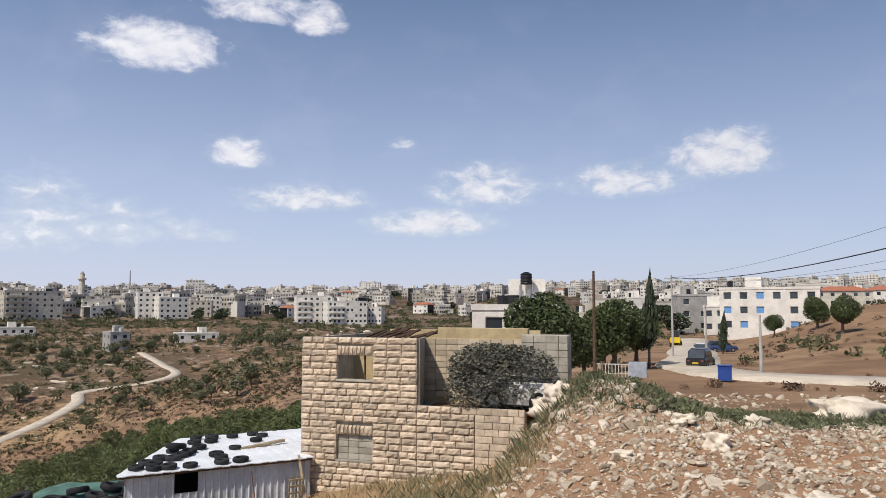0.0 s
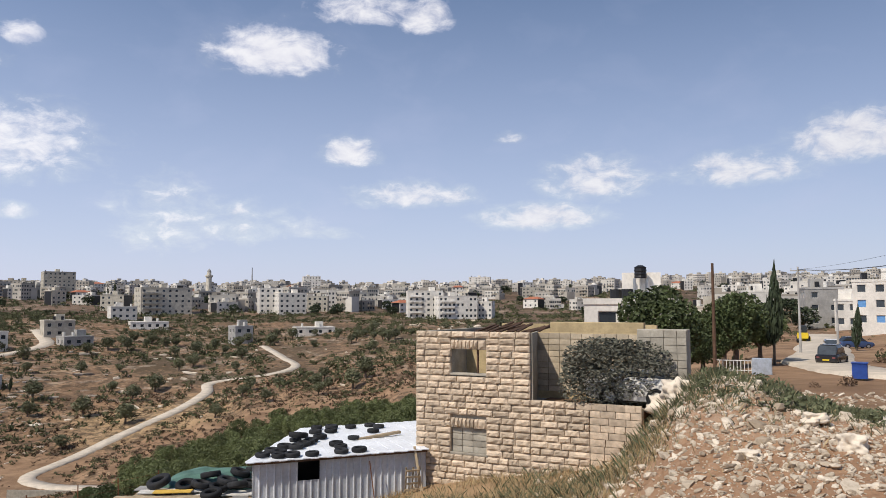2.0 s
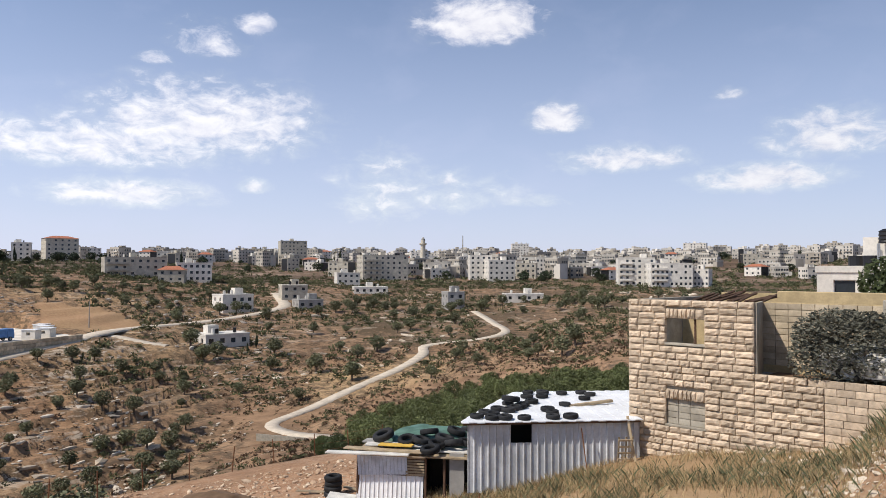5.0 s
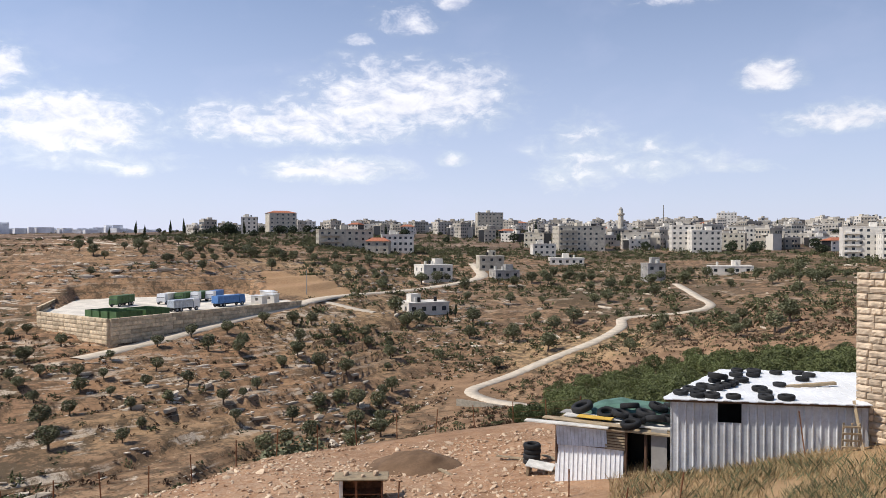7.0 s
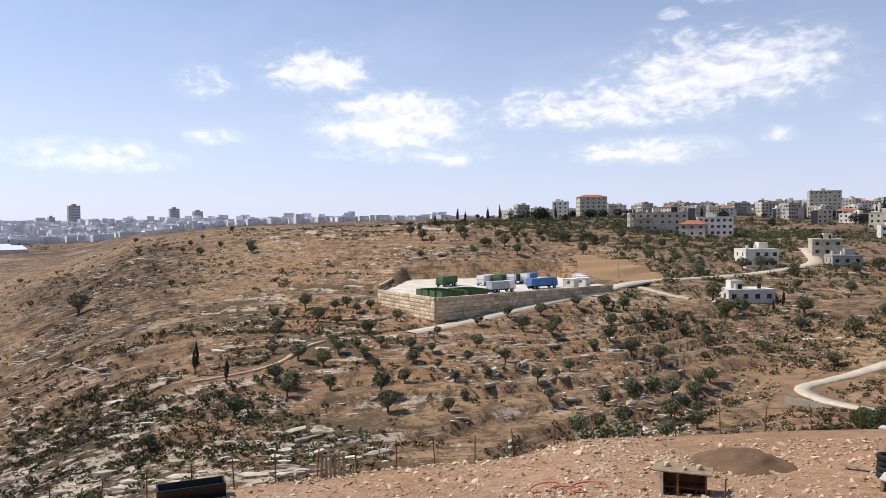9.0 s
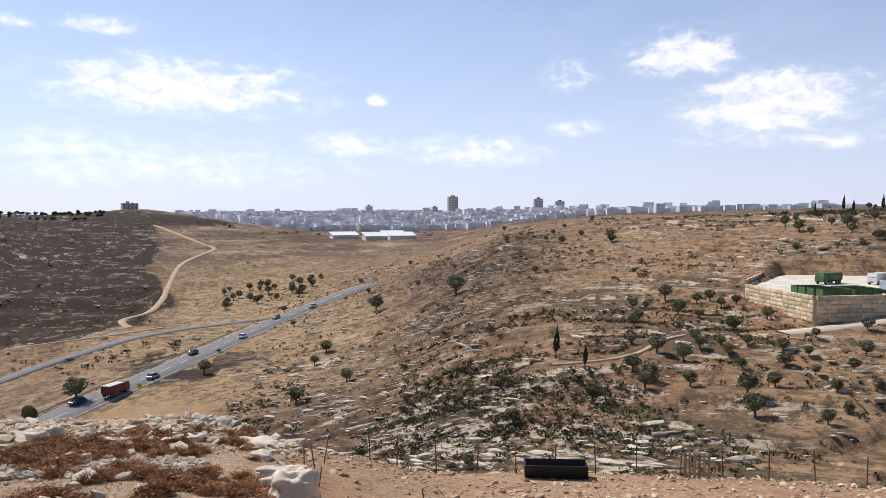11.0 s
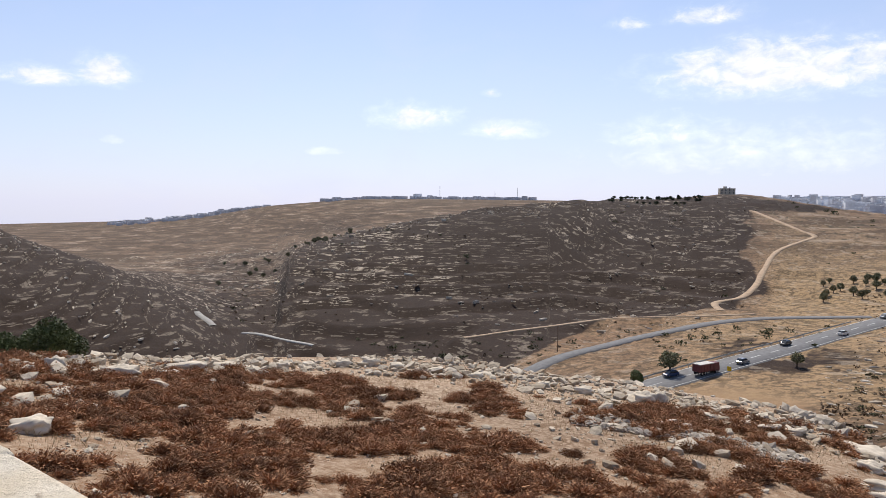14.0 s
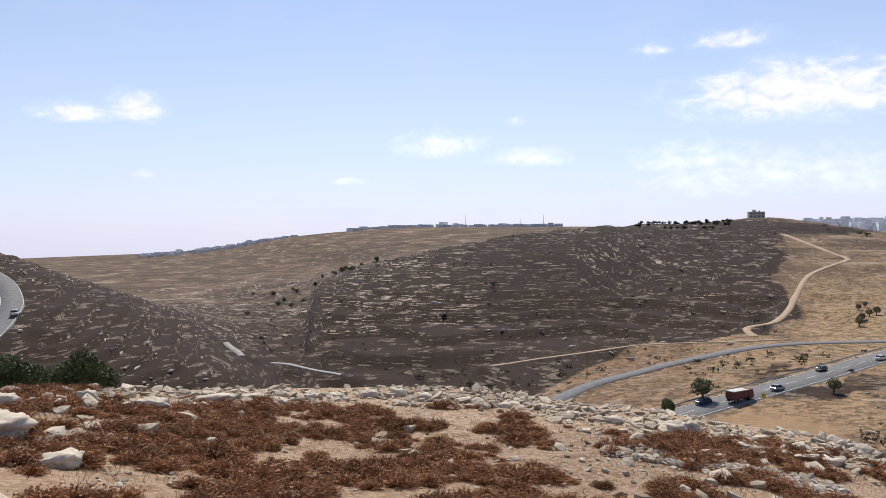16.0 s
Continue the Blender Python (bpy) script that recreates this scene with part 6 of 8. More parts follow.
def truck(label, cab, body, m, length=7.5, group="trucks in the yard"):
    t = thing("truck", label, "truck", m, group)
    h = length / 2
    part("chassis", cuboid(-h, h, -0.45, 0.45, 0.55, 0.85), "black_plastic_and_gloom", t)
    part("cab", loft([(h - 1.9, 1.15, 0.7, 2.75, 0.05), (h - 0.3, 1.15, 0.6, 2.75, 0.08), (h, 1.1, 0.6, 1.7, 0.05)]), cab, t)
    part("windscreen", loft([(h - 0.29, 1.0, 1.75, 2.5, 0.08), (h - 0.02, 1.0, 1.72, 1.8, 0.02)]), "dark_glass", t)
    part("load_body", cuboid(-h, h - 2.1, -1.2, 1.2, 0.9, 2.7, 0.05), body, t)
    for k in range(5):
        x = -h + 0.4 + k * (length - 3) / 4
        part("rib", cuboid(x, x + 0.1, -1.26, 1.26, 0.95, 2.65), body, t)
    add_wheels(t, (-h + 1.0, -h + 2.1, h - 1.1), 1.0, TRUCK_WHEEL, 0.5)
    return t


def skip(m):
    t = thing("skip", "open green steel skip container on the yard", "container", m, "green skips")
    for x0, x1, y0, y1 in ((-3, 3, -1.2, -1.12), (-3, 3, 1.12, 1.2), (-3, -2.92, -1.119, 1.119), (2.92, 3, -1.119, 1.119)):
        part("side", cuboid(x0, x1, y0, y1, 0.1, 1.6), "skip_green", t)
    part("floor", cuboid(-2.91, 2.91, -1.11, 1.11, 0.1, 0.2), "skip_green", t)
    for k in range(7):
        x = -2.8 + k * 0.92
        part("rib", cuboid(x, x + 0.1, -1.28, -1.201, 0.1, 1.55), "skip_green", t)
    return t


z = YARD_Z + 0.12
first = skip(pose(-148.5, 78.5, z, 0, 0, 95))
for k, (x, y, a) in enumerate(((-151.2, 78.0, 95), (-153.9, 77.6, 95), (-156.6, 77.3, 95), (-149.3, 85.2, 98), (-152.0, 85.0, 98), (-154.7, 84.7, 97))):
    copy_thing(first, pose(x, y, z, 0, 0, a))
truck("green-cabbed lorry parked in the depot yard", "skip_green", "skip_green", pose(-178, 93, z, 0, 0, -60))
truck("white-cabbed lorry with a pale load body", "car_white", "old_white", pose(-176, 104, z, 0, 0, -55))
truck("green lorry parked beside other lorries", "skip_green", "skip_green", pose(-176, 109, z, 0, 0, -55))
truck("white lorry with a green load body", "car_white", "skip_green", pose(-176, 113.5, z, 0, 0, -55))
truck("blue lorry with a covered blue load", "car_white", "truck_blue", pose(-176, 118, z, 0, 0, -55))
truck("flat lorry with a grey load by the wall", "car_white", "galvanised", pose(-154.5, 95.5, z, 0, 0, 98))
truck("lorry with a bright blue tarpaulin load", "truck_blue", "truck_blue", pose(-158, 110, z, 0, 0, 98), 9.0)
for x, y in ((-156.5, 118), (-158, 123), (-165, 128), (-170, 131)):
    t = thing("site_cabin", "small white site cabin on the yard", "cabin", pose(x, y, z, 0, 0, 20), "site cabins")
    part("cabin_shell", wall_box(bmesh.new(), -1.6, 1.6, -1.2, 1.2, 0, 2.2, [(-0.5, 0.4, 1.0, 1.7)]), "white_render", t)
    part("roof", cuboid(-1.75, 1.75, -1.35, 1.35, 2.204, 2.32), "white_sheet", t)

# vehicles on the roads
for k, (i, side, paint, words) in enumerate(((24, 1, "car_blue", "dark blue car on the asphalt road"), (33, -1, "car_silver", "silver car on the asphalt road"), (45, 1, "car_black", "dark car on the asphalt road"),
                                             (56, -1, "car_white", "white car on the asphalt road"), (70, 1, "car_silver", "grey car on the asphalt road"), (78, -1, "car_white", "small white car far along the road"))):
    x, y, hz, nx, ny = (v[i] for v in LAID["highway"])
    car(words, paint, pose(x + nx * 2.2 * side, y + ny * 2.2 * side, hz + 0.13, 0, 0, math.degrees(math.atan2(-nx, ny)) + (180 if side > 0 else 0)), group="cars on the road")
for i, side, paint in ((14, 1, "car_black"), (19, -1, "car_white"), (36, 1, "car_silver")):
    x, y, hz, nx, ny = (v[i] for v in LAID["hill_road"])
    car("car driving on the curved hill road", paint, pose(x + nx * 2.1 * side, y + ny * 2.1 * side, hz + 0.13, 0, 0, math.degrees(math.atan2(-nx, ny)) + (180 if side > 0 else 0)), group="cars on the hill road")
x, y, hz, nx, ny = (v[27] for v in LAID["highway"])
bus = truck("boxy maroon lorry with a pale roof on the road", "maroon_paint", "maroon_paint", pose(x - nx * 2.2, y - ny * 2.2, hz + 0.13, 0, 0, math.degrees(math.atan2(-nx, ny))), 7.5, "lorries on the road")
part("top", cuboid(-3.7, 1.6, -1.22, 1.22, 2.704, 2.85), "old_white", bus, "pale grey roof")
x, y, hz, nx, ny = (v[20] for v in LAID["highway"])
post = thing("road_sign", "small yellow road sign on a post", "sign", pose(x - nx * 6.5 - 18, y - ny * 6.5 + 8, at_ground(x - nx * 6.5 - 18, y - ny * 6.5 + 8), 0, 0, 100))
part("pole", rod((0, 0, -0.3), (0, 0, 2.6), 0.05), "steel", post)
part("plate", cuboid(-0.5, 0.5, -0.05, -0.02, 1.8, 2.9), "yellow_paint", post)

# ---- buildings ----
PANE = {}


def pane_mesh(w, h, mat):
    """A window: a frame round a set-back pane."""
    key = (round(w, 2), round(h, 2), mat)
    if key not in PANE:
        bm = bmesh.new()
        rings = []
        for inset, y in ((0, 0.06), (0, 0.0), (0.08, 0.0), (0.08, 0.04)):
            a, c = w / 2 - inset, h - inset
            rings.append([bm.verts.new(p_) for p_ in ((-a, y, inset), (a, y, inset), (a, y, c), (-a, y, c))])
        for a, c in zip(rings, rings[1:]):
            for k in range(4):
                bm.faces.new((a[k], a[(k + 1) % 4], c[(k + 1) % 4], c[k])).material_index = 1
        bm.faces.new(rings[-1])
        me = bpy.data.meshes.new("window")
        bm.to_mesh(me), bm.free()
        me.materials.append(MATS[mat]), me.materials.append(MATS["old_white"])
        PANE[key] = me
    return PANE[key]


def building(label, m, w, d, storeys, mat="white_render", cols=4, group="", tank=True, roof="flat", seed=0, sides=True, glass="dark_glass", base=4.0, pitch=3.1, balcony=False):
    """A flat-roofed town house: storeys of recessed windows, floor bands, a parapet and roof tanks. Its front looks along -y."""
    r = random.Random(seed)
    t = thing("building", label, "building", m, group)
    h = storeys * pitch
    ww, wh = min(1.5, w / cols * 0.55), 1.45
    front, flank = [], []
    for s_ in range(storeys):
        for c in range(cols):
            if r.random() < 0.9:
                x = -w / 2 + (c + 0.5) * w / cols
                front.append((x - ww / 2, x + ww / 2, s_ * pitch + 0.95, s_ * pitch + 0.95 + wh))
    part("front_wall", wall_box(bmesh.new(), -w / 2, w / 2, 0, 0.3, -base, h, front), mat, t)
    for x0, x1, z0, z1 in front:
        shared("window", pane_mesh(ww, wh, "blue_shutter" if glass == "mixed" and r.random() < 0.3 else "dark_glass"), t, pose((x0 + x1) / 2, 0.16, z0))
    ncol = max(1, int(d / 4))
    fw = 1.2
    for s_ in range(storeys):
        for c in range(ncol):
            y = 0.3 + (c + 0.5) * (d - 0.6) / ncol
            flank.append((y - fw / 2, y + fw / 2, s_ * pitch + 0.95, s_ * pitch + 0.95 + wh))
    for side in ((-1, 1) if sides else ()):
        bm = wall_box(bmesh.new(), 0.304, d, 0, 0.3, -base, h, flank)
        part("side_wall", bm, mat, t).matrix_basis = pose(side * w / 2, 0, 0, 0, 0, 90) @ pose(0, 0 if side < 0 else 0, 0) if side > 0 else pose(-w / 2 + 0.3, 0, 0, 0, 0, 90)
        for y0, y1, z0, z1 in flank:
            shared("window", pane_mesh(fw, wh, "dark_glass"), t, pose(side * (w / 2 - 0.16), (y0 + y1) / 2, z0, 0, 0, 90 if side > 0 else -90))
    # added black block in place of unlit rooms behind the windows
    part("core", cuboid(-w / 2 + 0.31, w / 2 - 0.31, 0.6, d - 0.31, -base, h - 0.31), "black_plastic_and_gloom", t)
    part("rear_wall", cuboid(-w / 2 + 0.31, w / 2 - 0.31, d - 0.3, d, -base, h), mat, t)
    if roof == "tile":
        bm = bmesh.new()
        o, k = 0.5, 1.9
        ring = [bm.verts.new(p_) for p_ in ((-w / 2 - o, -o, h), (w / 2 + o, -o, h), (w / 2 + o, d + o, h), (-w / 2 - o, d + o, h))]
        top = [bm.verts.new(p_) for p_ in ((-w / 4, d / 2, h + k), (w / 4, d / 2, h + k))]
        for f in ((ring[0], ring[1], top[1], top[0]), (ring[1], ring[2], top[1]), (ring[2], ring[3], top[0], top[1]), (ring[3], ring[0], top[0]), ring[::-1]):
            bm.faces.new(f)
        part("roof", bm, "red_tile", t, "hipped red tile roof")
    else:
        part("roof_slab", cuboid(-w / 2 + 0.31, w / 2 - 0.31, 0.31, d - 0.31, h - 0.3, h), "grey_render", t)
        part("parapet", cuboid(-w / 2 - 0.1, w / 2 + 0.1, -0.1, d + 0.1, h + 0.004, h + 0.5), mat, t)
        x = r.uniform(-w / 4, w / 4)
        part("stair_head", cuboid(x - 1.6, x + 1.6, d * 0.4, d * 0.75, h + 0.504, h + 2.7), mat, t)
        if tank:
            for k in range(r.choice((2, 3, 4))):
                tx, ty = r.uniform(-w / 2 + 1, w / 2 - 1), r.uniform(1.0, d - 1.2)
                bm = rod((tx, ty, h + 0.504), (tx, ty, h + 1.9), 0.5, sides=10)
                part("water_tank", bm, r.choice(("black_plastic_and_gloom", "old_white", "old_white")), t)
    if balcony:
        for s_ in range(1, storeys):
            part("balcony", cuboid(-w / 2 + 1, -w / 2 + 1 + w * 0.35, -1.3, -0.004, s_ * pitch - 0.1, s_ * pitch + 0.9), mat, t)
    return t


def facing(az, r, skew=0, dz=0.0):
    x, y = polar(az, r)
    return pose(x, y, at_ground(x, y) + dz, 0, 0, az + skew)


# the houses that can be told apart, by bearing and distance
for az, r, skew, w, d, n, mat, cols, roof, words, extra in (
        (-23.5, 163, -4, 18.5, 12, 3, "white_render", 6, "flat", "long white three-storey house with blue shutters", dict(glass="mixed", pitch=2.9)),
        (-18.6, 205, 10, 8.5, 9, 3, "grey_render", 2, "flat", "narrow grey three-storey house with roof tanks", {}),
        (-20.3, 190, 0, 7.5, 8, 2, "white_render", 3, "flat", "low cream house beside the road", {}),
        (-14.8, 255, 15, 9, 9, 3, "white_render", 3, "flat", "white two-storey house behind trees", {}),
        (-11.3, 175, -10, 11, 9, 2, "ashlar", 3, "flat", "low stone house behind trees", {}),
        (-28.2, 330, 8, 20, 12, 3, "ashlar", 5, "tile", "large stone villa with a hipped roof", {}),
        (-30.5, 350, -10, 14, 12, 3, "white_render", 4, "tile", "cream villa with a tiled roof", {}),
        (-25.6, 370, 5, 13, 11, 2, "white_render", 4, "flat", "white house on the slope", {}),
        (7.2, 420, 14, 22, 14, 4, "white_render", 9, "flat", "long white apartment block of four storeys", dict(balcony=True)),
        (5.2, 428, -12, 8, 10, 3, "white_render", 4, "flat", "white apartment house of three storeys", {}),
        (51.2, 590, 12, 21, 16, 5, "ashlar", 5, "tile", "five-storey stone tower house with a red roof", {}),
        (35.5, 700, 8, 24, 18, 7, "ashlar", 7, "flat", "tall pale concrete apartment block", {}),
        (37.7, 720, -8, 15, 14, 5, "ashlar", 5, "flat", "stone apartment tower on the ridge", {}),
        (28.6, 478, 16, 30, 16, 5, "ashlar", 8, "flat", "broad five-storey stone apartment block", dict(balcony=True)),
        (31.4, 430, 10, 13, 11, 2, "white_render", 4, "flat", "white two-storey house on the slope", {}),
        (39.5, 288, 24, 12, 10, 2, "white_render", 4, "flat", "white cubic house above the pale road", {}),
        (35.4, 330, 10, 11, 10, 2, "ashlar", 3, "flat", "stone house with a stepped roof", {}),
        (34.2, 300, 18, 10, 9, 1, "grey_render", 3, "flat", "unfinished grey concrete house", {}),
        (40.2, 218, 26, 13, 9, 1, "white_render", 4, "flat", "single-storey cream house with a dark tank", {}),
        (46.5, 400, 10, 29, 12, 3, "ashlar", 8, "flat", "wide stone apartment building on the slope", dict(balcony=True)),
        (42.6, 400, 4, 17, 11, 3, "white_render", 6, "flat", "white three-storey building on the slope", {}),
        (44.2, 385, -8, 12, 10, 2, "ashlar", 3, "tile", "stone house with a red roof", {}),
        (18.3, 900, 6, 20, 16, 6, "white_render", 6, "flat", "pale six-storey tower on the ridge", {}),
        (19.7, 470, 14, 17, 13, 4, "white_render", 5, "flat", "white four-storey apartment house below the ridge", {}),
        (21.3, 480, 8, 14, 12, 5, "white_render", 4, "flat", "white stepped apartment house of five storeys", {}),
        (17.9, 490, -6, 13, 12, 3, "ashlar", 4, "flat", "stone apartment house in the town", {}),
        (9.7, 432, 8, 20, 13, 5, "white_render", 6, "flat", "white five-storey apartment block", dict(balcony=True)),
        (23.2, 300, 20, 7, 8, 2, "grey_render", 2, "flat", "grey unfinished two-storey house", {}),
        (29.7, 380, 8, 17, 9, 1, "white_render", 5, "flat", "low white hall on the slope", {}),
        (18.0, 330, 12, 17, 8, 1, "white_render", 4, "flat", "low white-roofed building among trees", {}),
        (26.0, 640, 5, 15, 12, 4, "white_render", 4, "flat", "white apartment house below the minaret", {}),
        (5.6, 1000, -6, 28, 16, 5, "white_render", 7, "flat", "long white five-storey block on the ridge", {}),
        (112.2, 880, 10, 16, 12, 2, "ashlar", 4, "flat", "stone villa on the bare hilltop", {})):
    building(words, facing(az, r, skew, 0.0 if az > 100 else 0.2), w, d, n, mat, cols, "", True, roof, int(az * 10 + r), True, **extra)

# small house behind the big tree, with the black tank on a stand
hut = building("small cream house with black roof tanks", pose(6.2, 63, -5.9, 0, 0, -6), 7.5, 6, 2, "white_render", 2, seed=5, tank=False, pitch=2.95)
for x, y, z0 in ((-0.2, 2.5, 0.7), (-1.2, 3.4, 0.7)):
    part("water_tank", rod((x, y, 6.04), (x, y, 7.2), 0.55, sides=14), "black_plastic_and_gloom", hut)
stand = thing("tank_stand", "black water tank on a steel stand above the roof", "water tank", pose(7.2, 64.5, at_ground(7, 61.8)))
for x in (-0.5, 0.5):
    for y in (-0.5, 0.5):
        part("leg", rod((x, y, 0), (x, y, 2.2 - at_ground(7, 61.8)), 0.06), "steel", stand)
bm = lathe([(0.001, 0), (0.5, 0), (0.52, 0.1), (0.48, 0.2), (0.52, 0.3), (0.48, 0.5), (0.52, 0.6), (0.48, 0.8), (0.5, 0.9), (0.2, 1.08), (0.001, 1.1)], 16)
part("tank", bm, "black_plastic_and_gloom", stand, "ribbed black plastic tank").matrix_basis = pose(0, 0, 2.2 - at_ground(7, 61.8))


def minaret():
    x, y = polar(25.75, 640)
    g = at_ground(x, y)
    t = thing("minaret", "slender pale stone minaret above the town", "minaret", pose(x, y, g))
    top = 640 * math.tan(radians(2.65)) - g
    part("shaft", lathe([(2.6, -2), (2.6, top * 0.25), (2.2, top * 0.27), (2.1, top * 0.72), (3.1, top * 0.75), (3.1, top * 0.79), (1.8, top * 0.792), (1.8, top * 0.9)], 12), "ashlar", t)
    part("cap", lathe([(1.7, top * 0.9), (1.5, top * 0.93), (0.7, top * 0.97), (0.001, top)], 12), "grey_render", t)
    x, y = polar(25.4, 815)
    building("white mosque with a flat roof at the minaret", facing(25.4, 812, 6), 22, 16, 2, "white_render", 6, seed=3)


minaret()


# ---- the town on the ridge ----
def town():
    kinds = []
    for k in range(10):
        r = random.Random(400 + k)
        n = r.choice((2, 2, 3, 3, 4))
        w = r.uniform(9, 15)
        kinds.append(building("pale stone town house with a flat roof and tanks", pose(0, 0, -3000), w, r.uniform(9, 14), n, r.choice(("white_render", "white_render", "ashlar", "white_render")), max(3, int(w / 3.6)), "town houses", True, "tile" if k in (3, 8) else "flat", 400 + k, False, base=6.0))
    placed = []
    g = random.Random(21)
    tries = 0
    while len(placed) < 96 and tries < 9000:
        tries += 1
        az = g.uniform(-36, 58)
        r = g.uniform(480, 960) if az < 38 else g.uniform(600, 960)
        if g.random() > 0.35 + 0.65 * (r / 960) or (g.random() < 0.5 and az > 42):
            continue
        x, y = polar(az, r)
        if any((x - a) ** 2 + (y - b) ** 2 < 26 ** 2 for a, b in placed):
            continue
        placed.append((x, y))
        copy_thing(g.choice(kinds), pose(x, y, at_ground(x, y) + 0.3, 0, 0, az + g.uniform(-40, 40)))
    for k in kinds:
        for o in (*k.children_recursive, k):
            bpy.data.objects.remove(o)


town()


def far_city():
    """The distant city, too far to tell its houses apart; the haze is put into its colour."""
    r = np.random.default_rng(31)
    cube = np.array([(x, y, z) for z in (0, 1) for y in (-.5, .5) for x in (-.5, .5)], float)
    faces = np.array([(0, 2, 3, 1), (4, 5, 7, 6), (0, 1, 5, 4), (1, 3, 7, 5), (3, 2, 6, 7), (2, 0, 4, 6)])
    pieces = []
    for n, az0, az1, r0, r1, lo, hi in ((3200, 60, 113, 1750, 3050, 6, 12),  (110, 126, 142, 2350, 2620, 4, 8), (110, 146, 157, 2900, 3200, 6, 12)):
        az, d = r.uniform(az0, az1, n), r.uniform(r0, r1, n)
        x, y = -np.sin(np.radians(az)) * d, np.cos(np.radians(az)) * d
        h = r.uniform(lo, hi, n) * (1 + (r.random(n) < 0.05) * 0.9)
        sc = np.stack([r.uniform(12, 30, n), r.uniform(10, 20, n), h + 6], -1)
        pieces.append(joined((cube, faces), np.stack([x, y, flat_height(x, y) - 4], -1), sc, np.radians(az) + r.normal(0, 0.4, n)))
    v, f = merge(pieces)
    tagged(new("distant_city", numpy_mesh("distant_city", v, f, "haze_tinted_city")), "city buildings on the horizon, coloured pale for the haze", "city", kind="stuff")
    for az, top, w in ((88.8, 1.7, 34), (82.3, 1.5, 30), (80.7, 1.3, 30), (95.2, 1.0, 22), (90.2, 0.9, 18)):
        x, y = polar(az, 2700)
        g = float(flat_height(x, y)[0])
        t = thing("tower_block", "tall grey tower block in the distant city", "tower", pose(x, y, g, 0, 0, az + 15), "distant towers")
        hgt = 2700 * math.tan(radians(top)) - g
        part("shaft", cuboid(-w / 2, w / 2, -12, 12, -5, hgt, 0.5), "grey_render", t)
        for k in range(int(hgt / 9)):
            part("window_band", cuboid(-w / 2 + 1.5, w / 2 - 1.5, -12.3, -12.004, 6 + k * 9, 10 + k * 9), "galvanised", t)
        part("roof_plant", cuboid(-w / 5, w / 5, -5, 5, hgt + 0.01, hgt + 5), "grey_render", t)
    for az, r_, w in ((97.1, 690, 24), (94.3, 640, 30), (92.8, 630, 22), (93.4, 665, 20)):
        x, y = polar(az, r_)
        t = thing("warehouse", "long low warehouse with a bright white roof", "warehouse", pose(x, y, at_ground(x, y) + 1, 0, 0, az + 12), "warehouses")
        part("hall", cuboid(-w / 2, w / 2, -9, 9, -8, 1.2), "white_render", t)
        part("roof", cuboid(-w / 2 - 0.5, w / 2 + 0.5, -9.5, 9.5, 0, 0.4), "white_sheet", t, "bright white pitched roof").matrix_basis = pose(0, 0, 2.9, 9, 0, 0)


far_city()


def upper_town():
    """The houses of the upper town, some hundreds, with their windows."""
    r = np.random.default_rng(37)
    n = 640
    az, d = r.uniform(-38, 58, n), np.sqrt(r.uniform(880 ** 2, 1420 ** 2, n))
    near = r.random(n) < np.where(az > 40, 0.45, 1.0)
    az, d = az[near], d[near]
    n = len(az)
    x, y = -np.sin(np.radians(az)) * d, np.cos(np.radians(az)) * d
    w, dep, h = r.uniform(9, 18, n), r.uniform(8, 13, n), 3.1 * r.choice((1, 2, 2, 3, 3, 4), n) + 0.5
    turn = np.radians(az) + r.normal(0, 0.5, n)
    base = np.stack([x, y, flat_height(x, y) - 2.5], -1)
    cube = np.array([(a, b_, c) for c in (0, 1) for b_ in (-.5, .5) for a in (-.5, .5)], float)
    faces = np.array([(0, 2, 3, 1), (4, 5, 7, 6), (0, 1, 5, 4), (1, 3, 7, 5), (3, 2, 6, 7), (2, 0, 4, 6)])
    houses = [joined((cube, faces), base, np.stack([w, dep, h + 2.5], -1), turn)]
    top = base + np.stack([0 * h, 0 * h, h + 2.5], -1)
    houses.append(joined((cube, faces), top, np.stack([w * 0.3, dep * 0.4, 0 * w + 2.2], -1), turn))
    v, f = merge(houses)
    tagged(new("upper_town", numpy_mesh("upper_town", v, f, "town_wall")), "crowded pale houses on the ridge", "town", kind="stuff")
    panes = []
    for floor in range(4):
        for c in (-0.36, -0.12, 0.12, 0.36):
            ok = (h > floor * 3.1 + 2) & (r.random(n) < 0.85)
            off = np.stack([np.cos(turn) * c * w + np.sin(turn) * dep / 2, np.sin(turn) * c * w - np.cos(turn) * dep / 2, 0 * w + 2.5 + floor * 3.1 + 1.0], -1)
            panes.append(joined((cube, faces), (base + off)[ok], np.broadcast_to((1.5, 0.12, 1.4), (int(ok.sum()), 3)), turn[ok]))
            off = np.stack([-np.cos(turn) * w / 2 - np.sin(turn) * c * dep, -np.sin(turn) * w / 2 + np.cos(turn) * c * dep, 0 * w + 2.5 + floor * 3.1 + 1.0], -1)
            panes.append(joined((cube, faces), (base + off)[ok], np.broadcast_to((0.12, 1.4, 1.4), (int(ok.sum()), 3)), turn[ok]))
    v, f = merge(panes)
    tagged(new("upper_town_window", numpy_mesh("upper_town_window", v, f, "dark_glass")), "dark windows of the crowded ridge houses", "windows", kind="stuff")


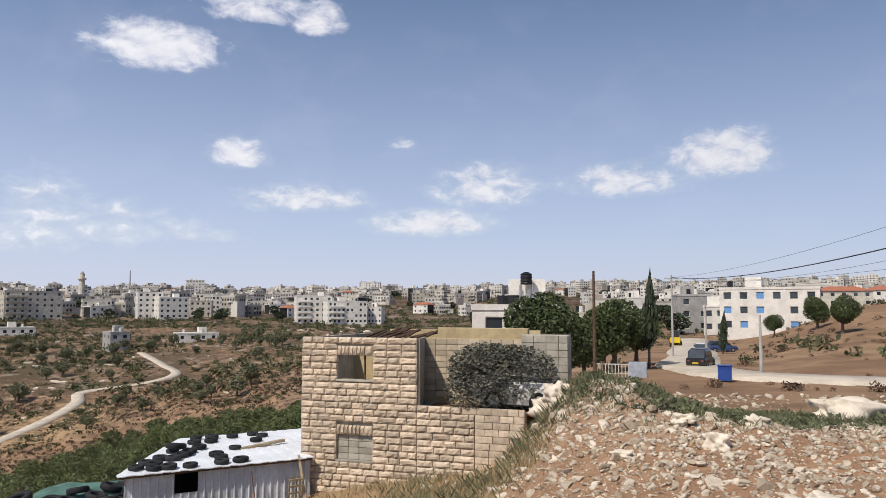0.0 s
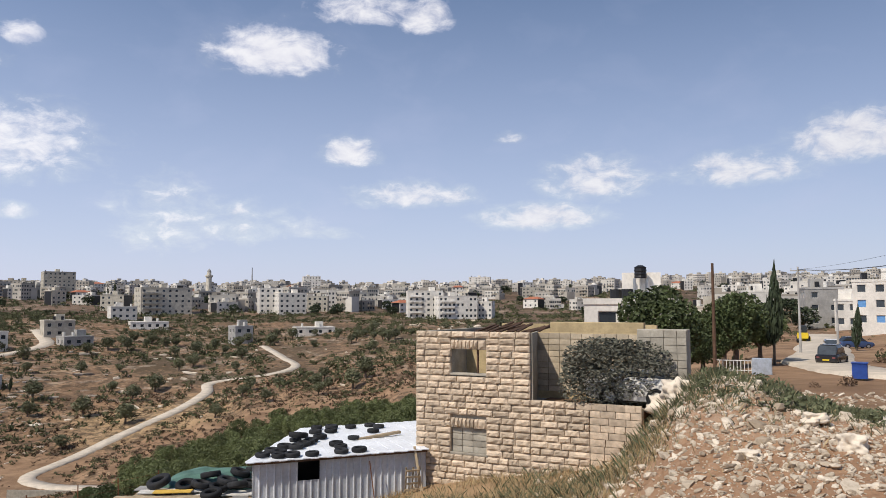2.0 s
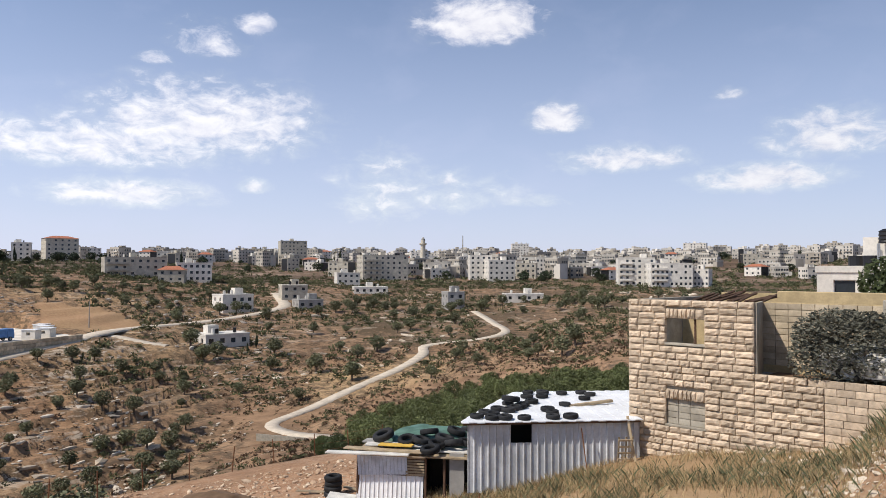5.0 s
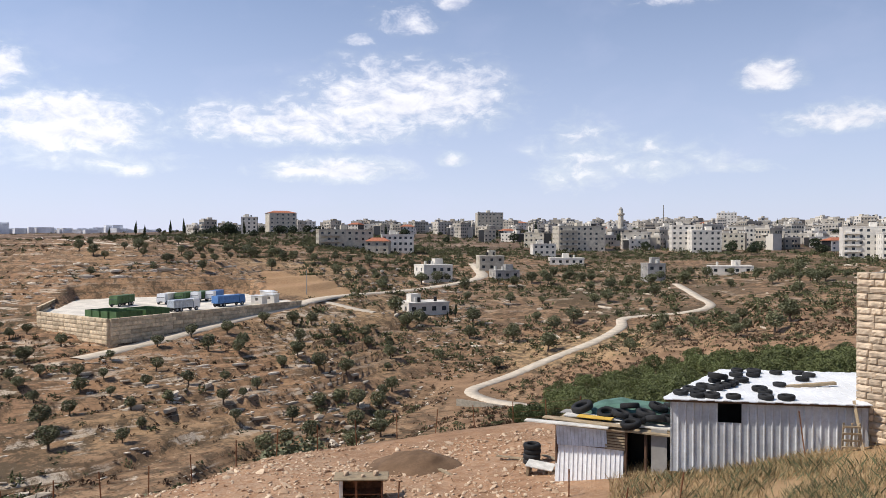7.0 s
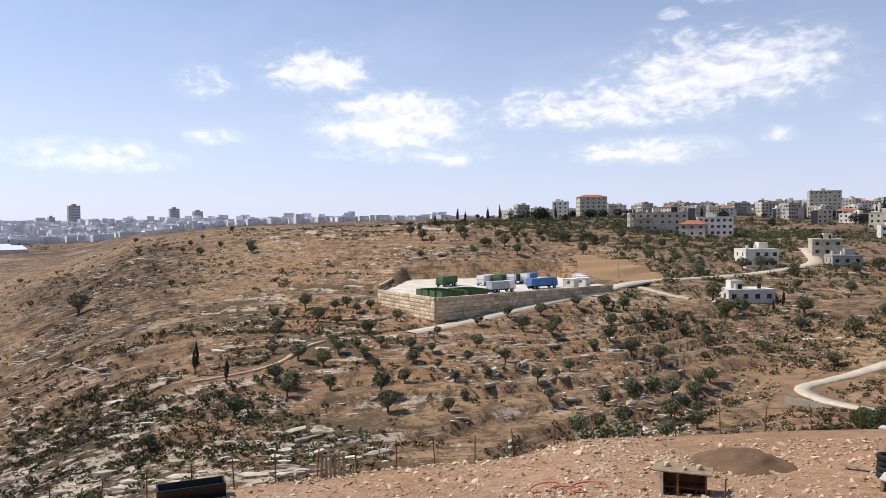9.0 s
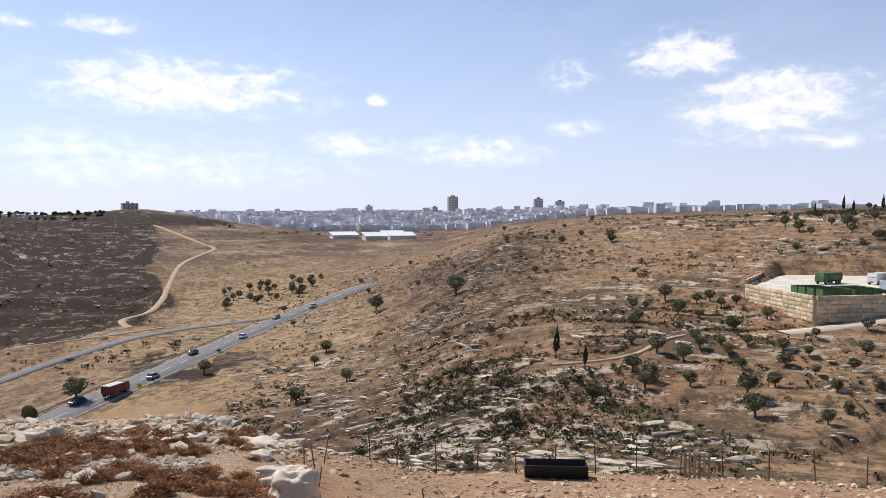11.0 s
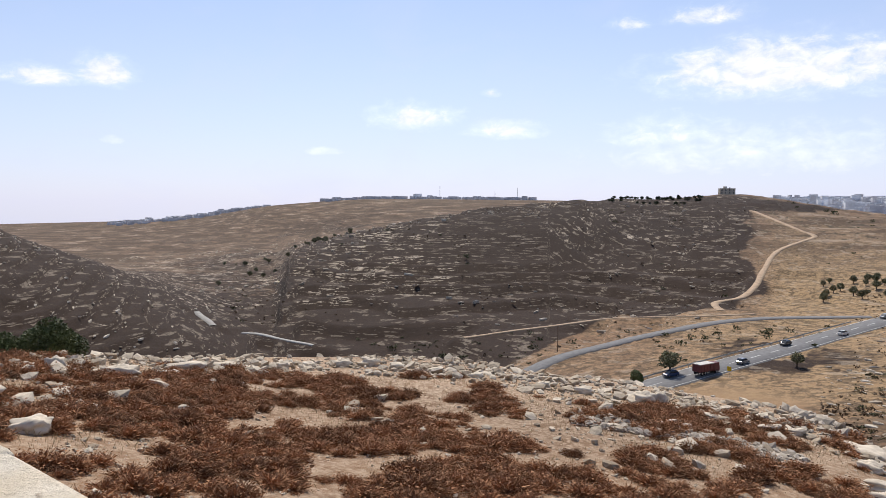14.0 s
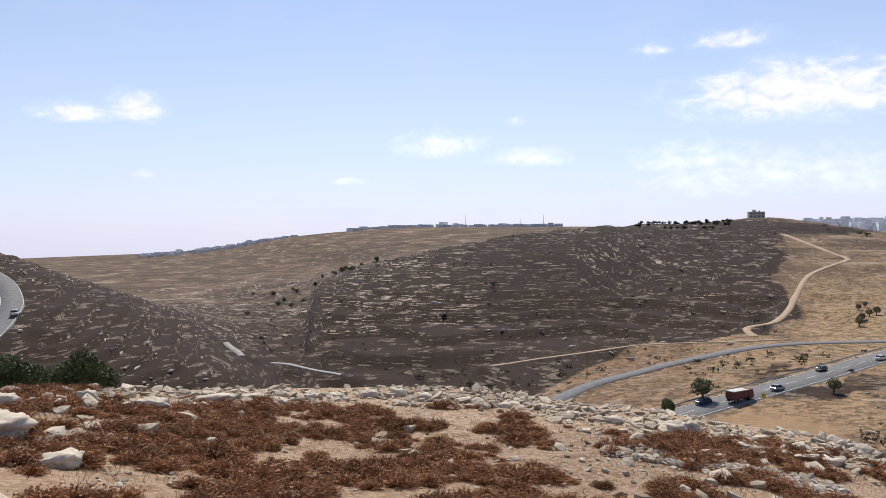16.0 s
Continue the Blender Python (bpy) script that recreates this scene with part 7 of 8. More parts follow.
def slope_town():
    """The houses that crowd the slope below the ridge: bodies, parapets, stair heads, tanks, windows and balconies."""
    r = np.random.default_rng(53)
    cube = np.array([(a, b_, c) for c in (0, 1) for b_ in (-.5, .5) for a in (-.5, .5)], float)
    faces = np.array([(0, 2, 3, 1), (4, 5, 7, 6), (0, 1, 5, 4), (1, 3, 7, 5), (3, 2, 6, 7), (2, 0, 4, 6)])
    az, d = [], []
    for n, a0, a1, r0, r1 in ((170, -6, 30, 500, 900), (90, -36, -6, 330, 900), (70, 28, 46, 640, 940), (26, 44, 58, 560, 900)):
        az.append(r.uniform(a0, a1, n)), d.append(np.sqrt(r.uniform(r0 ** 2, r1 ** 2, n)))
    az, d = np.concatenate(az), np.concatenate(d)
    x, y = -np.sin(np.radians(az)) * d, np.cos(np.radians(az)) * d
    clear = rough(x, y, 90, 3, 191) > -0.15
    az, d, x, y = az[clear], d[clear], x[clear], y[clear]
    n = len(az)
    w, dep = r.uniform(8, 17, n), r.uniform(8, 13, n)
    floors = r.choice((1, 2, 2, 3, 3, 4), n)
    h = floors * 3.0 + 0.4
    turn = np.radians(az) + r.normal(0, 0.55, n)
    base = np.stack([x, y, flat_height(x, y) - 3], -1)
    flat = lambda a, b_, c: np.stack([np.cos(turn) * a - np.sin(turn) * b_, np.sin(turn) * a + np.cos(turn) * b_, c + 0 * w], -1)
    top = base + flat(0, 0, h + 3)
    walls = [joined((cube, faces), base, np.stack([w, dep, h + 3], -1), turn)]
    for sx_, sy_ in ((1, 0), (-1, 0), (0, 1), (0, -1)):
        walls.append(joined((cube, faces), top + flat(sx_ * (w / 2 - 0.1), sy_ * (dep / 2 - 0.1), -0.05), np.stack([np.where(sx_, 0.35, w + 0.2), np.where(sx_, dep + 0.2, 0.35), 0 * w + 0.9], -1) * np.ones((n, 3)), turn))
    walls.append(joined((cube, faces), top + flat(w * r.uniform(-.25, .25, n), dep * 0.15, 0), np.stack([w * 0.28, dep * 0.35, 0 * w + 2.5], -1), turn))
    wing = r.random(n) < 0.45
    walls.append(joined((cube, faces), (base + flat(w * 0.5, -dep * 0.2, 0))[wing], np.stack([w * 0.5, dep * 0.7, np.maximum(h - 3.0, 2.6) + 3], -1)[wing], turn[wing]))
    for level_ in (1, 2, 3):
        has = (floors > level_) & (r.random(n) < 0.6)
        walls.append(joined((cube, faces), (base + flat(w * 0.2, -dep / 2 - 0.55, 3 + level_ * 3.0 - 0.2))[has], np.stack([w * 0.4, 0 * w + 1.1, 0 * w + 1.0], -1)[has], turn[has]))
    v, f = merge(walls)
    tagged(new("slope_town", numpy_mesh("slope_town", v, f, "town_wall")), "crowded cream and white stone houses on the town slope", "town", kind="stuff")
    panes = []
    for floor in range(4):
        for c in (-0.4, -0.2, 0.0, 0.2, 0.4):
            ok = (floors > floor) & (r.random(n) < 0.85)
            panes.append(joined((cube, faces), (base + flat(c * w, -dep / 2, 3 + floor * 3.0 + 0.9))[ok], np.broadcast_to((1.25, 0.12, 1.4), (int(ok.sum()), 3)), turn[ok]))
            for side in (-1, 1):
                ok = (floors > floor) & (r.random(n) < 0.6)
                panes.append(joined((cube, faces), (base + flat(side * w / 2, c * dep, 3 + floor * 3.0 + 0.9))[ok], np.broadcast_to((0.12, 1.2, 1.4), (int(ok.sum()), 3)), turn[ok]))
    v, f = merge(panes)
    tagged(new("slope_town_window", numpy_mesh("slope_town_window", v, f, "dark_glass")), "dark windows of the crowded slope houses", "windows", kind="stuff")
    eight = 2 * math.pi * np.arange(8) / 8
    drum = np.concatenate([np.stack([np.cos(eight) / 2, np.sin(eight) / 2, 0 * eight + q], -1) for q in (0, 1)])
    sides = np.array([(k, (k + 1) % 8, 8 + (k + 1) % 8, 8 + k) for k in range(8)] + [(8, 9, 10, 11), (8, 11, 12, 15), (12, 13, 14, 15)])
    for dark in (0, 1):
        tanks = []
        for k in range(3):
            ok = r.random(n) < 0.5
            tanks.append(joined((drum, sides), (top + flat(w * r.uniform(-.4, .4, n), dep * r.uniform(-.4, 0, n), 0))[ok], np.broadcast_to((1.1, 1.1, 1.7), (int(ok.sum()), 3)), turn[ok]))
        v, f = merge(tanks)
        tagged(new("roof_tanks", numpy_mesh("roof_tanks", v, f, "black_plastic_and_gloom" if dark else "old_white")), "round black water tanks on the town roofs" if dark else "round white water tanks on the town roofs", "water tanks", kind="stuff")


limestone("town_wall", (0.34, 0.30, 0.245), (0.70, 0.655, 0.58), 0.05)
upper_town()
slope_town()

# ---- poles, wires, bin, cars and fence by the village road ----
def pole(az, r, h, mat="pole_wood", arms=True, words="weathered brown wooden power pole", group="power poles"):
    x, y = polar(az, r)
    g = at_ground(x, y)
    t = thing("power_pole", words, "pole", pose(x, y, g), group)
    part("shaft", rod((0, 0, -0.5), (0, 0, h), 0.15, 0.09), mat, t)
    if arms:
        part("crossarm", cuboid(-0.8, 0.8, -0.05, 0.05, h - 0.5, h - 0.38), mat, t)
        for k in (-0.7, 0, 0.7):
            part("insulator", rod((k, 0, h - 0.378), (k, 0, h - 0.2), 0.05, sides=6), "old_white", t)
    return x, y, g + h


tops = [pole(-11.4, 57, 8.0, arms=False), pole(-22.9, 62, 4.6, "grey_render", False, "grey concrete lamp pole"), pole(-17.0, 90, 9.5, "grey_render", True, "grey power pole with crossarm"), pole(-19.3, 84, 6.0, "grey_render", False, "thin grey pole beside the road")]
pole(124.2, 246, 8.5, "pole_wood", True, "lone wooden power pole in the valley")
pole(49.5, 222, 7.0, "grey_render", False, "thin grey pole beside the pale road")
pole(95.0, 640, 9.0, "grey_render", False, "thin grey pole on the hill")
for az, r, top in ((133.2, 2480, 1.35), (127.3, 2480, 1.25), (129.0, 2470, 0.95), (25.3 - 2.6, 900, 2.75)):
    x, y = polar(az, r)
    g = float(flat_height(x, y)[0])
    t = thing("mast", "thin steel radio mast on the far ridge", "mast", pose(x, y, g), "masts")
    part("lattice", rod((0, 0, -1), (0, 0, r * math.tan(radians(top)) - g), 1.1, 0.5, 4), "grey_render", t)


def wire(a, b, sag, r=0.012):
    cu = bpy.data.curves.new("wire", "CURVE")
    cu.dimensions, cu.bevel_depth, cu.bevel_resolution = "3D", r, 1
    sp = cu.splines.new("POLY")
    sp.points.add(20)
    for k in range(21):
        q = k / 20
        p_ = Vector(a).lerp(Vector(b), q) - Vector((0, 0, 4 * sag * q * (1 - q)))
        sp.points[k].co = (*p_, 1)
    cu.materials.append(MATS["black_plastic_and_gloom"])
    ob = new("power_cable", cu)
    return tagged(ob, "dark sagging overhead power cable", "cable", "power cables")


end = (tops[2][0], tops[2][1], tops[2][2] - 0.3)
wire(end, (24, 28, 5.6), 0.8, 0.011)
wire(end, (22, 26, 3.9), 1.0, 0.035)
wire((end[0] + 0.6, end[1], end[2]), (23, 26, 3.5), 1.2, 0.01)
wire((end[0] - 0.6, end[1], end[2] - 0.4), (28, 32, 3.0), 0.7, 0.012)
wire((end[0], end[1], end[2] - 0.8), (28, 32, 2.5), 0.7, 0.012)

x, y = polar(-20.5, 54)
b = thing("waste_bin", "blue steel waste bin beside the dusty road", "bin", pose(x, y, at_ground(x, y), 0, 0, -24))
part("tub", loft([(-0.42, 0.4, 0.12, 1.05, -0.04), (0.42, 0.4, 0.12, 1.05, -0.04)]), "bin_blue", b)
part("lid", cuboid(-0.47, 0.47, -0.48, 0.48, 1.05, 1.12, 0.02), "bin_blue", b)
car("black off-road car parked beside the dusty road", "car_black", pose(*polar(-18.9, 72), at_ground(*polar(-18.9, 72)), 0, 0, 58), 1.75, 4.2, "parked cars")
car("white car on the village road", "car_white", pose(*polar(-18.9, 100), at_ground(*polar(-18.9, 100)), 0, 0, 75), 1.45, 4.3, "parked cars")
car("dark grey car beside the village road", "car_blue", pose(*polar(-20.3, 112), at_ground(*polar(-20.3, 112)), 0, 0, 5), 1.5, 4.3, "parked cars")
p = HOUSE @ Vector((7.6, 1.25, 0))
car("old white car abandoned beside the roofless house", "old_white", pose(p.x, p.y, -3.29, 0, 0, -19), 1.15, 3.2, "parked cars")
t = thing("yellow_loader", "small yellow loader on the village road", "loader", pose(*polar(-17.2, 130), at_ground(*polar(-17.2, 130)), 0, 0, 70))
part("body", loft([(-1.4, 0.8, 0.7, 1.6, 0.1), (1.2, 0.8, 0.7, 1.4, 0.1)]), "yellow_paint", t)
part("cab", loft([(-0.9, 0.6, 1.6, 2.7, 0.1), (0.3, 0.6, 1.5, 2.7, 0.1)]), "dark_glass", t)
part("bucket", cuboid(1.6, 2.3, -0.95, 0.95, 0.2, 0.8, 0.05), "yellow_paint", t)
add_wheels(t, (-0.8, 0.8), 0.75, TRUCK_WHEEL, 0.5)


def railing():
    t = thing("railing", "low cream metal railing beside the garden", "railing", pose(*polar(-12.9, 58), at_ground(*polar(-12.9, 58)), 0, 0, -14))
    for z in (0.25, 0.95):
        part("rail", cuboid(-1.5, 1.5, -0.03, 0.03, z, z + 0.06), "old_white", t)
    for k in range(13):
        part("baluster", cuboid(-1.48 + k * 0.24, -1.43 + k * 0.24, -0.02, 0.02, 0, 0.25 + 0.7), "old_white", t)
    x, y = polar(-14.5, 57)
    t = thing("utility_cabinet", "grey-green metal utility cabinet beside the railing", "cabinet", pose(x, y, at_ground(x, y), 0, 0, -15))
    part("body", cuboid(-0.65, 0.65, -0.3, 0.3, 0, 1.15, 0.02), "galvanised", t)
    part("door", cuboid(-0.6, -0.02, -0.325, -0.302, 0.1, 1.05), "galvanised", t)
    part("door", cuboid(0.02, 0.6, -0.325, -0.302, 0.1, 1.05), "galvanised", t)


railing()
for (ax, ay), (bx, by) in (((-84, 107), (-74, 108)), ((-68, 112), (-61, 115))):
    w = thing("garden_wall", "low grey concrete block wall by the track", "wall", pose(ax, ay, at_ground(ax, ay), 0, 0, math.degrees(math.atan2(by - ay, bx - ax))), "low walls")
    part("wall", cuboid(0, math.hypot(bx - ax, by - ay), -0.1, 0.1, -0.6, 1.3), "concrete_block", w)

# ---- trees and scrub ----
def tree_kind(name, seed, mat, n, leaf, crown, trunk_h, spread=1.0, squash=0.8):
    """A tree at the origin: tapered trunk with limbs, and a crown of leaf clumps. crown: radius."""
    r = random.Random(seed)
    t = new(name)
    bm = bmesh.new()
    rod((0, 0, -0.4), (0.06, 0.03, trunk_h), 0.16 * crown ** 0.5, 0.10 * crown ** 0.5, 7, bm)
    for k in range(5):
        a, q = k * 1.26 + r.random(), r.uniform(0.45, 0.75)
        rod((0.05, 0.02, trunk_h * 0.9), (crown * q * math.cos(a), crown * q * math.sin(a), trunk_h + crown * squash * r.uniform(0.3, 0.9)), 0.07 * crown ** 0.5, 0.02, 5, bm)
    part("trunk", bm, "bark", t)
    v, f = leaf_ball(seed, n, leaf / crown, 1.0, 0.5)
    ob = new("crown", numpy_mesh("crown", v * np.array([crown * spread, crown * spread, crown * squash]) + np.array([0, 0, trunk_h + crown * squash * 0.75]), f, mat))
    ob.parent = t
    return t


def cypress_kind(seed, h, w, n=900):
    t = new("cypress")
    part("trunk", rod((0, 0, -0.3), (0, 0, h * 0.5), 0.14, 0.06, 6), "bark", t)
    r = np.random.default_rng(seed)
    v, f = leaf_ball(seed, n, 0.16, 1.0, 0.4)
    z = (v[:, 2] + 1) / 2
    k = w / 2 * np.clip(1.15 * (1 - z) ** 0.75 * np.minimum(1, (z + 0.12) * 4), 0.08, 1.2)
    v = np.stack([v[:, 0] * k, v[:, 1] * k, 0.25 + z * h], -1)
    ob = new("crown", numpy_mesh("crown", v, f, "cypress_leaf"))
    ob.parent = t
    return t


def plant(kinds, spots, name, label, category, group):
    g = random.Random(len(spots))
    for x, y, s_ in spots:
        ob = copy_thing(g.choice(kinds), pose(x, y, at_ground(x, y), g.uniform(-4, 4), g.uniform(-4, 4), g.uniform(0, 360)) @ Matrix.Scale(s_, 4))
        tagged(ob, label, category, group)


def drop(kinds):
    for k in kinds:
        for o in (*k.children_recursive, k):
            bpy.data.objects.remove(o)


def keep_off(x, y):
    """Away from roads and the yard."""
    if any(float(inside_by(np.array([x]), np.array([y]), c)[0]) > -3 for c in (YARD, MEADOW)):
        return False
    return all(((rx - x) ** 2 + (ry - y) ** 2).min() > (ROADS[n][1] / 2 + 1.8) ** 2 for n, (rx, ry, _, _, _) in LAID.items())


def spots(n, az0, az1, r0, r1, apart, lo, hi, seed, keep=None):
    g, out, tries = random.Random(seed), [], 0
    while len(out) < n and tries < n * 30:
        tries += 1
        az, r = g.uniform(az0, az1), math.sqrt(g.uniform(r0 * r0, r1 * r1))
        x, y = polar(az, r)
        if keep and keep(x, y, az, r) < g.random():
            continue
        if keep_off(x, y) and all((x - a) ** 2 + (y - b) ** 2 > apart ** 2 for a, b, _ in out):
            out.append((x, y, g.uniform(lo, hi)))
    return out


olives = [tree_kind("olive_tree", 500 + k, "olive_leaf", 900, 0.19, 1.55, 0.9) for k in range(4)]
patchy = lambda x, y, az, r: 0.5 + 1.2 * float(rough(np.array([x]), np.array([y]), 50, 3, 151)[0])
plant(olives, spots(85, 43, 76, 112, 185, 4.5, 0.6, 1.25, 1), "olive_tree", "grey-green olive tree on the terraced slope", "tree", "olives on the terraces")
plant(olives, spots(60, 43, 66, 190, 330, 6, 0.8, 1.5, 2, patchy), "olive_tree", "olive tree on the slope above the yard", "tree", "olives above the yard")
plant(olives, spots(26, 99.5, 106, 345, 400, 6, 0.9, 1.5, 3), "olive_tree", "olive tree of a small grove in dry grass", "tree", "grove in the dry field")
plant(olives, spots(22, 76, 102, 150, 420, 14, 0.7, 1.3, 4, patchy), "olive_tree", "lone olive tree on the dry ridge", "tree", "trees on the ridge")
plant(olives, spots(95, 2, 42, 165, 330, 6, 0.9, 1.7, 5, patchy), "olive_tree", "olive tree in the valley below the town", "tree", "olives in the valley")
plant(olives, spots(22, 139, 150, 560, 900, 16, 1.2, 2.0, 6), "olive_tree", "dark tree on the far terraces", "tree", "trees on the far slope")
plant(olives, [(*polar(a, r), s_) for a, r, s_ in ((88.7, 243, 2.2), (94.8, 262, 1.9), (107.5, 206, 1.3), (116, 196, 2.0), (78.5, 118, 1.2), (84.5, 112, 0.9), (88, 96, 0.7), (82, 42, 0.7), (99, 48, 0.8), (41, 205, 1.6), (42.8, 211, 1.7), (56, 60, 0.9))],
      "olive_tree", "single dark bushy tree on the slope", "tree", "single trees")
drop(olives)
orchard = [tree_kind("orchard_tree", 520 + k, "orchard_leaf", 2400, 0.17, 2.3, 1.0, 1.0, 0.95) for k in range(4)]
plant(orchard, spots(230, 7, 31, 62, 138, 2.9, 0.6, 0.95, 7, lambda x, y, az, r: 1.0 if r < 138 - 1.6 * max(0, 22 - az) and r > 62 + 1.6 * (az - 7) else 0.0), "orchard_tree", "fresh green orchard tree below the shed", "tree", "orchard trees")
garden = [tree_kind("garden_tree", 530 + k, "garden_leaf", 7500, 0.12, 2.2, 1.3, 1.0, 0.95) for k in range(3)]
plant(garden, [(*polar(a, r), s_) for a, r, s_ in ((32.3, 86, 0.9), (33.5, 105, 0.75), (-7.2, 46, 1.3), (-12.8, 66, 1.35), (-10.6, 74, 1.2), (-14.4, 74, 1.1), (-9.5, 60, 1.0), (-12, 82, 1.3), (-26.5, 120, 1.0), (-23.8, 140, 0.8), (-28, 105, 1.0), (40.9, 50, 0.6), (41.9, 51, 0.5), (164.8, 40, 0.62), (163.6, 40, 0.5), (161, 40, 0.6), (160, 40.5, 0.52), (168.5, 39, 0.5), (167.4, 40, 0.55), (118.9, 42, 0.2))],
      "orchard_tree", "dense green garden tree", "tree", "garden trees")
drop(garden)
thickets = [tree_kind("olive_tree", 570 + k, "olive_leaf", 2600, 0.17, 2.2, 1.1, 1.15, 0.85) for k in range(3)]
plant(thickets, [(*polar(a, r), s_) for a, r, s_ in ((50.1, 54, 1.3), (48.4, 57, 0.8), (51.6, 58, 0.7), (60.9, 60, 1.3), (58.5, 64, 1.1), (65.2, 66, 1.2), (63.2, 70, 1.0), (55.7, 58, 1.1), (53.8, 56, 1.2), (69.5, 61, 0.9), (72.5, 66, 0.9), (76.5, 62, 0.8), (84, 58, 0.5), (45, 56, 0.55))],
      "olive_tree", "bushy grey-green tree just below the yard fence", "tree", "trees below the fence")
drop(thickets)
drop(orchard)
cyp = [cypress_kind(540, 8.9, 2.4), cypress_kind(541, 6.5, 1.7)]
plant(cyp, [(*polar(-15.3, 70), 1.0), (*polar(-20.4, 104), 0.95), (*polar(81.2, 141), 0.72), (*polar(79.0, 134), 0.66), (*polar(38.2, 217), 0.7), (*polar(38.8, 212), 0.55)] + [(*polar(a, r), s_) for a, r, s_ in
      ((61.5, 415, 1.0), (60.9, 418, 1.1), (59.2, 430, 1.05), (58.2, 430, 1.15), (57.4, 440, 0.9), (56.2, 440, 1.2), (63.2, 410, 0.9), (54, 460, 1.2), (47.3, 560, 1.3), (43.5, 600, 1.4), (15.0, 760, 1.5), (14.6, 770, 1.3), (32, 800, 1.6), (32.5, 805, 1.5))],
      "cypress", "dark slender cypress tree", "tree", "cypresses")
drop(cyp)
pines = [tree_kind("pine_tree", 560 + k, "cypress_leaf", 700, 0.4, 3.0, 1.0, 1.0, 0.7) for k in range(3)]
plant(pines, spots(70, 113.5, 120.5, 680, 830, 6, 0.5, 0.8, 8), "pine_tree", "dark pine of a small wood on the crest", "tree", "pines on the crest")
plant(pines, spots(150, -34, 60, 420, 1250, 12, 0.9, 1.9, 9) + [(*polar(55.2, 450), 1.7), (*polar(55.0, 452), 1.9)], "pine_tree", "dark pine between the houses", "tree", "trees in the town")
plant(pines, spots(40, -36, -8, 130, 420, 8, 0.7, 1.4, 10, patchy), "pine_tree", "dark green tree by the village houses", "tree", "trees by the village")
drop(pines)


def clumps(name, label, mat, areas, leaf, n_leaf=26, squash=0.65):
    """Low scrub as one object of kind stuff: clumps of leaves, no two places alike."""
    shapes = [leaf_ball(600 + k, n_leaf, leaf, squash, 0.6) for k in range(4)]
    pieces = []
    for n, az0, az1, r0, r1, lo, hi, seed, keep in areas:
        x, y, z, d = scatter(n, az0, az1, r0, r1, seed, keep)
        ok = (inside_by(x, y, YARD) < -2) & (inside_by(x, y, MEADOW) < 0)
        for rx, ry, *_ in LAID.values():
            for k in range(0, len(rx), 2):
                ok &= (x - rx[k]) ** 2 + (y - ry[k]) ** 2 > 16
        x, y, z = x[ok], y[ok], z[ok]
        g = np.random.default_rng(seed)
        size = lo * (hi / lo) ** (g.random(len(x)) ** 1.8)
        for k in range(4):
            s_ = np.arange(len(x)) % 4 == k
            pieces.append(joined(shapes[k], np.stack([x, y, z + size * 0.25], -1)[s_], size[s_, None] * g.uniform(0.8, 1.3, (s_.sum(), 3)), g.uniform(0, 6.28, s_.sum())))
    v, f = merge(pieces)
    return tagged(new(name, numpy_mesh(name, v, f, mat)), label, "scrub", kind="stuff")


simple("scrub_leaf", (0.105, 0.11, 0.052), 0.85, spread=0.5, scale=0.5)
simple("heath_leaf", (0.105, 0.066, 0.04), 0.9, spread=0.5, scale=0.5)
band = lambda x, y, az, d: np.clip(0.45 + 1.5 * rough(x, y, 22, 4, 161), 0.03, 1)
rowed = lambda x, y, az, d: band(x, y, az, d) * (1 - 0.6 * step(70, 62, az) * step(108, 122, d)) * (0.12 + 0.88 * step(0.45, 0.62, riser(slope_line(x, y), x, y, 1.7, 3)))
lush = lambda x, y, az, d: np.clip(0.7 + 1.5 * rough(x, y, 40, 4, 165), 0.05, 1) * step(150, 190, d)
thin = lambda x, y, az, d: np.clip(0.15 + 1.3 * rough(x, y, 40, 4, 163), 0.0, 1)
clumps("green_scrub", "dark green scrub on terraces and between houses", "scrub_leaf",
       [(9000, 38, 104, 70, 200, 0.3, 1.2, 701, rowed), (1600, 4, 38, 95, 200, 0.3, 1.1, 735, band), (2600, 66, 104, 72, 150, 0.4, 1.3, 734, band), (2600, 36, 66, 300, 500, 1.0, 2.6, 731, band), (3000, 40, 90, 190, 420, 0.5, 1.5, 702, band), (12500, -16, 50, 170, 480, 0.6, 2.4, 703, lush), (600, -36, 58, 1250, 1420, 2.5, 6.0, 709, band), (13000, -36, 60, 400, 1000, 1.3, 3.8, 704, band), (3000, -36, 60, 1000, 1380, 2.0, 4.5, 733, band),
        (500, 105, 150, 205, 300, 0.6, 2.2, 705, thin), (900, -36, -8, 60, 300, 0.5, 1.8, 706, band), (500, 100, 150, 300, 900, 0.8, 2.4, 707, thin), (700, 62, 112, 700, 2200, 2.0, 6.0, 708, band)], 0.24, 40)
clumps("green_weeds", "dark green weeds along the mound top", "weed_leaf", [(210, -31, -10, 20.5, 25.5, 0.12, 0.42, 741, lambda x, y, az, d: np.clip(0.5 + 1.6 * rough(x, y, 3.0, 3, 98), 0, 1))], 0.22, 90, 0.8)
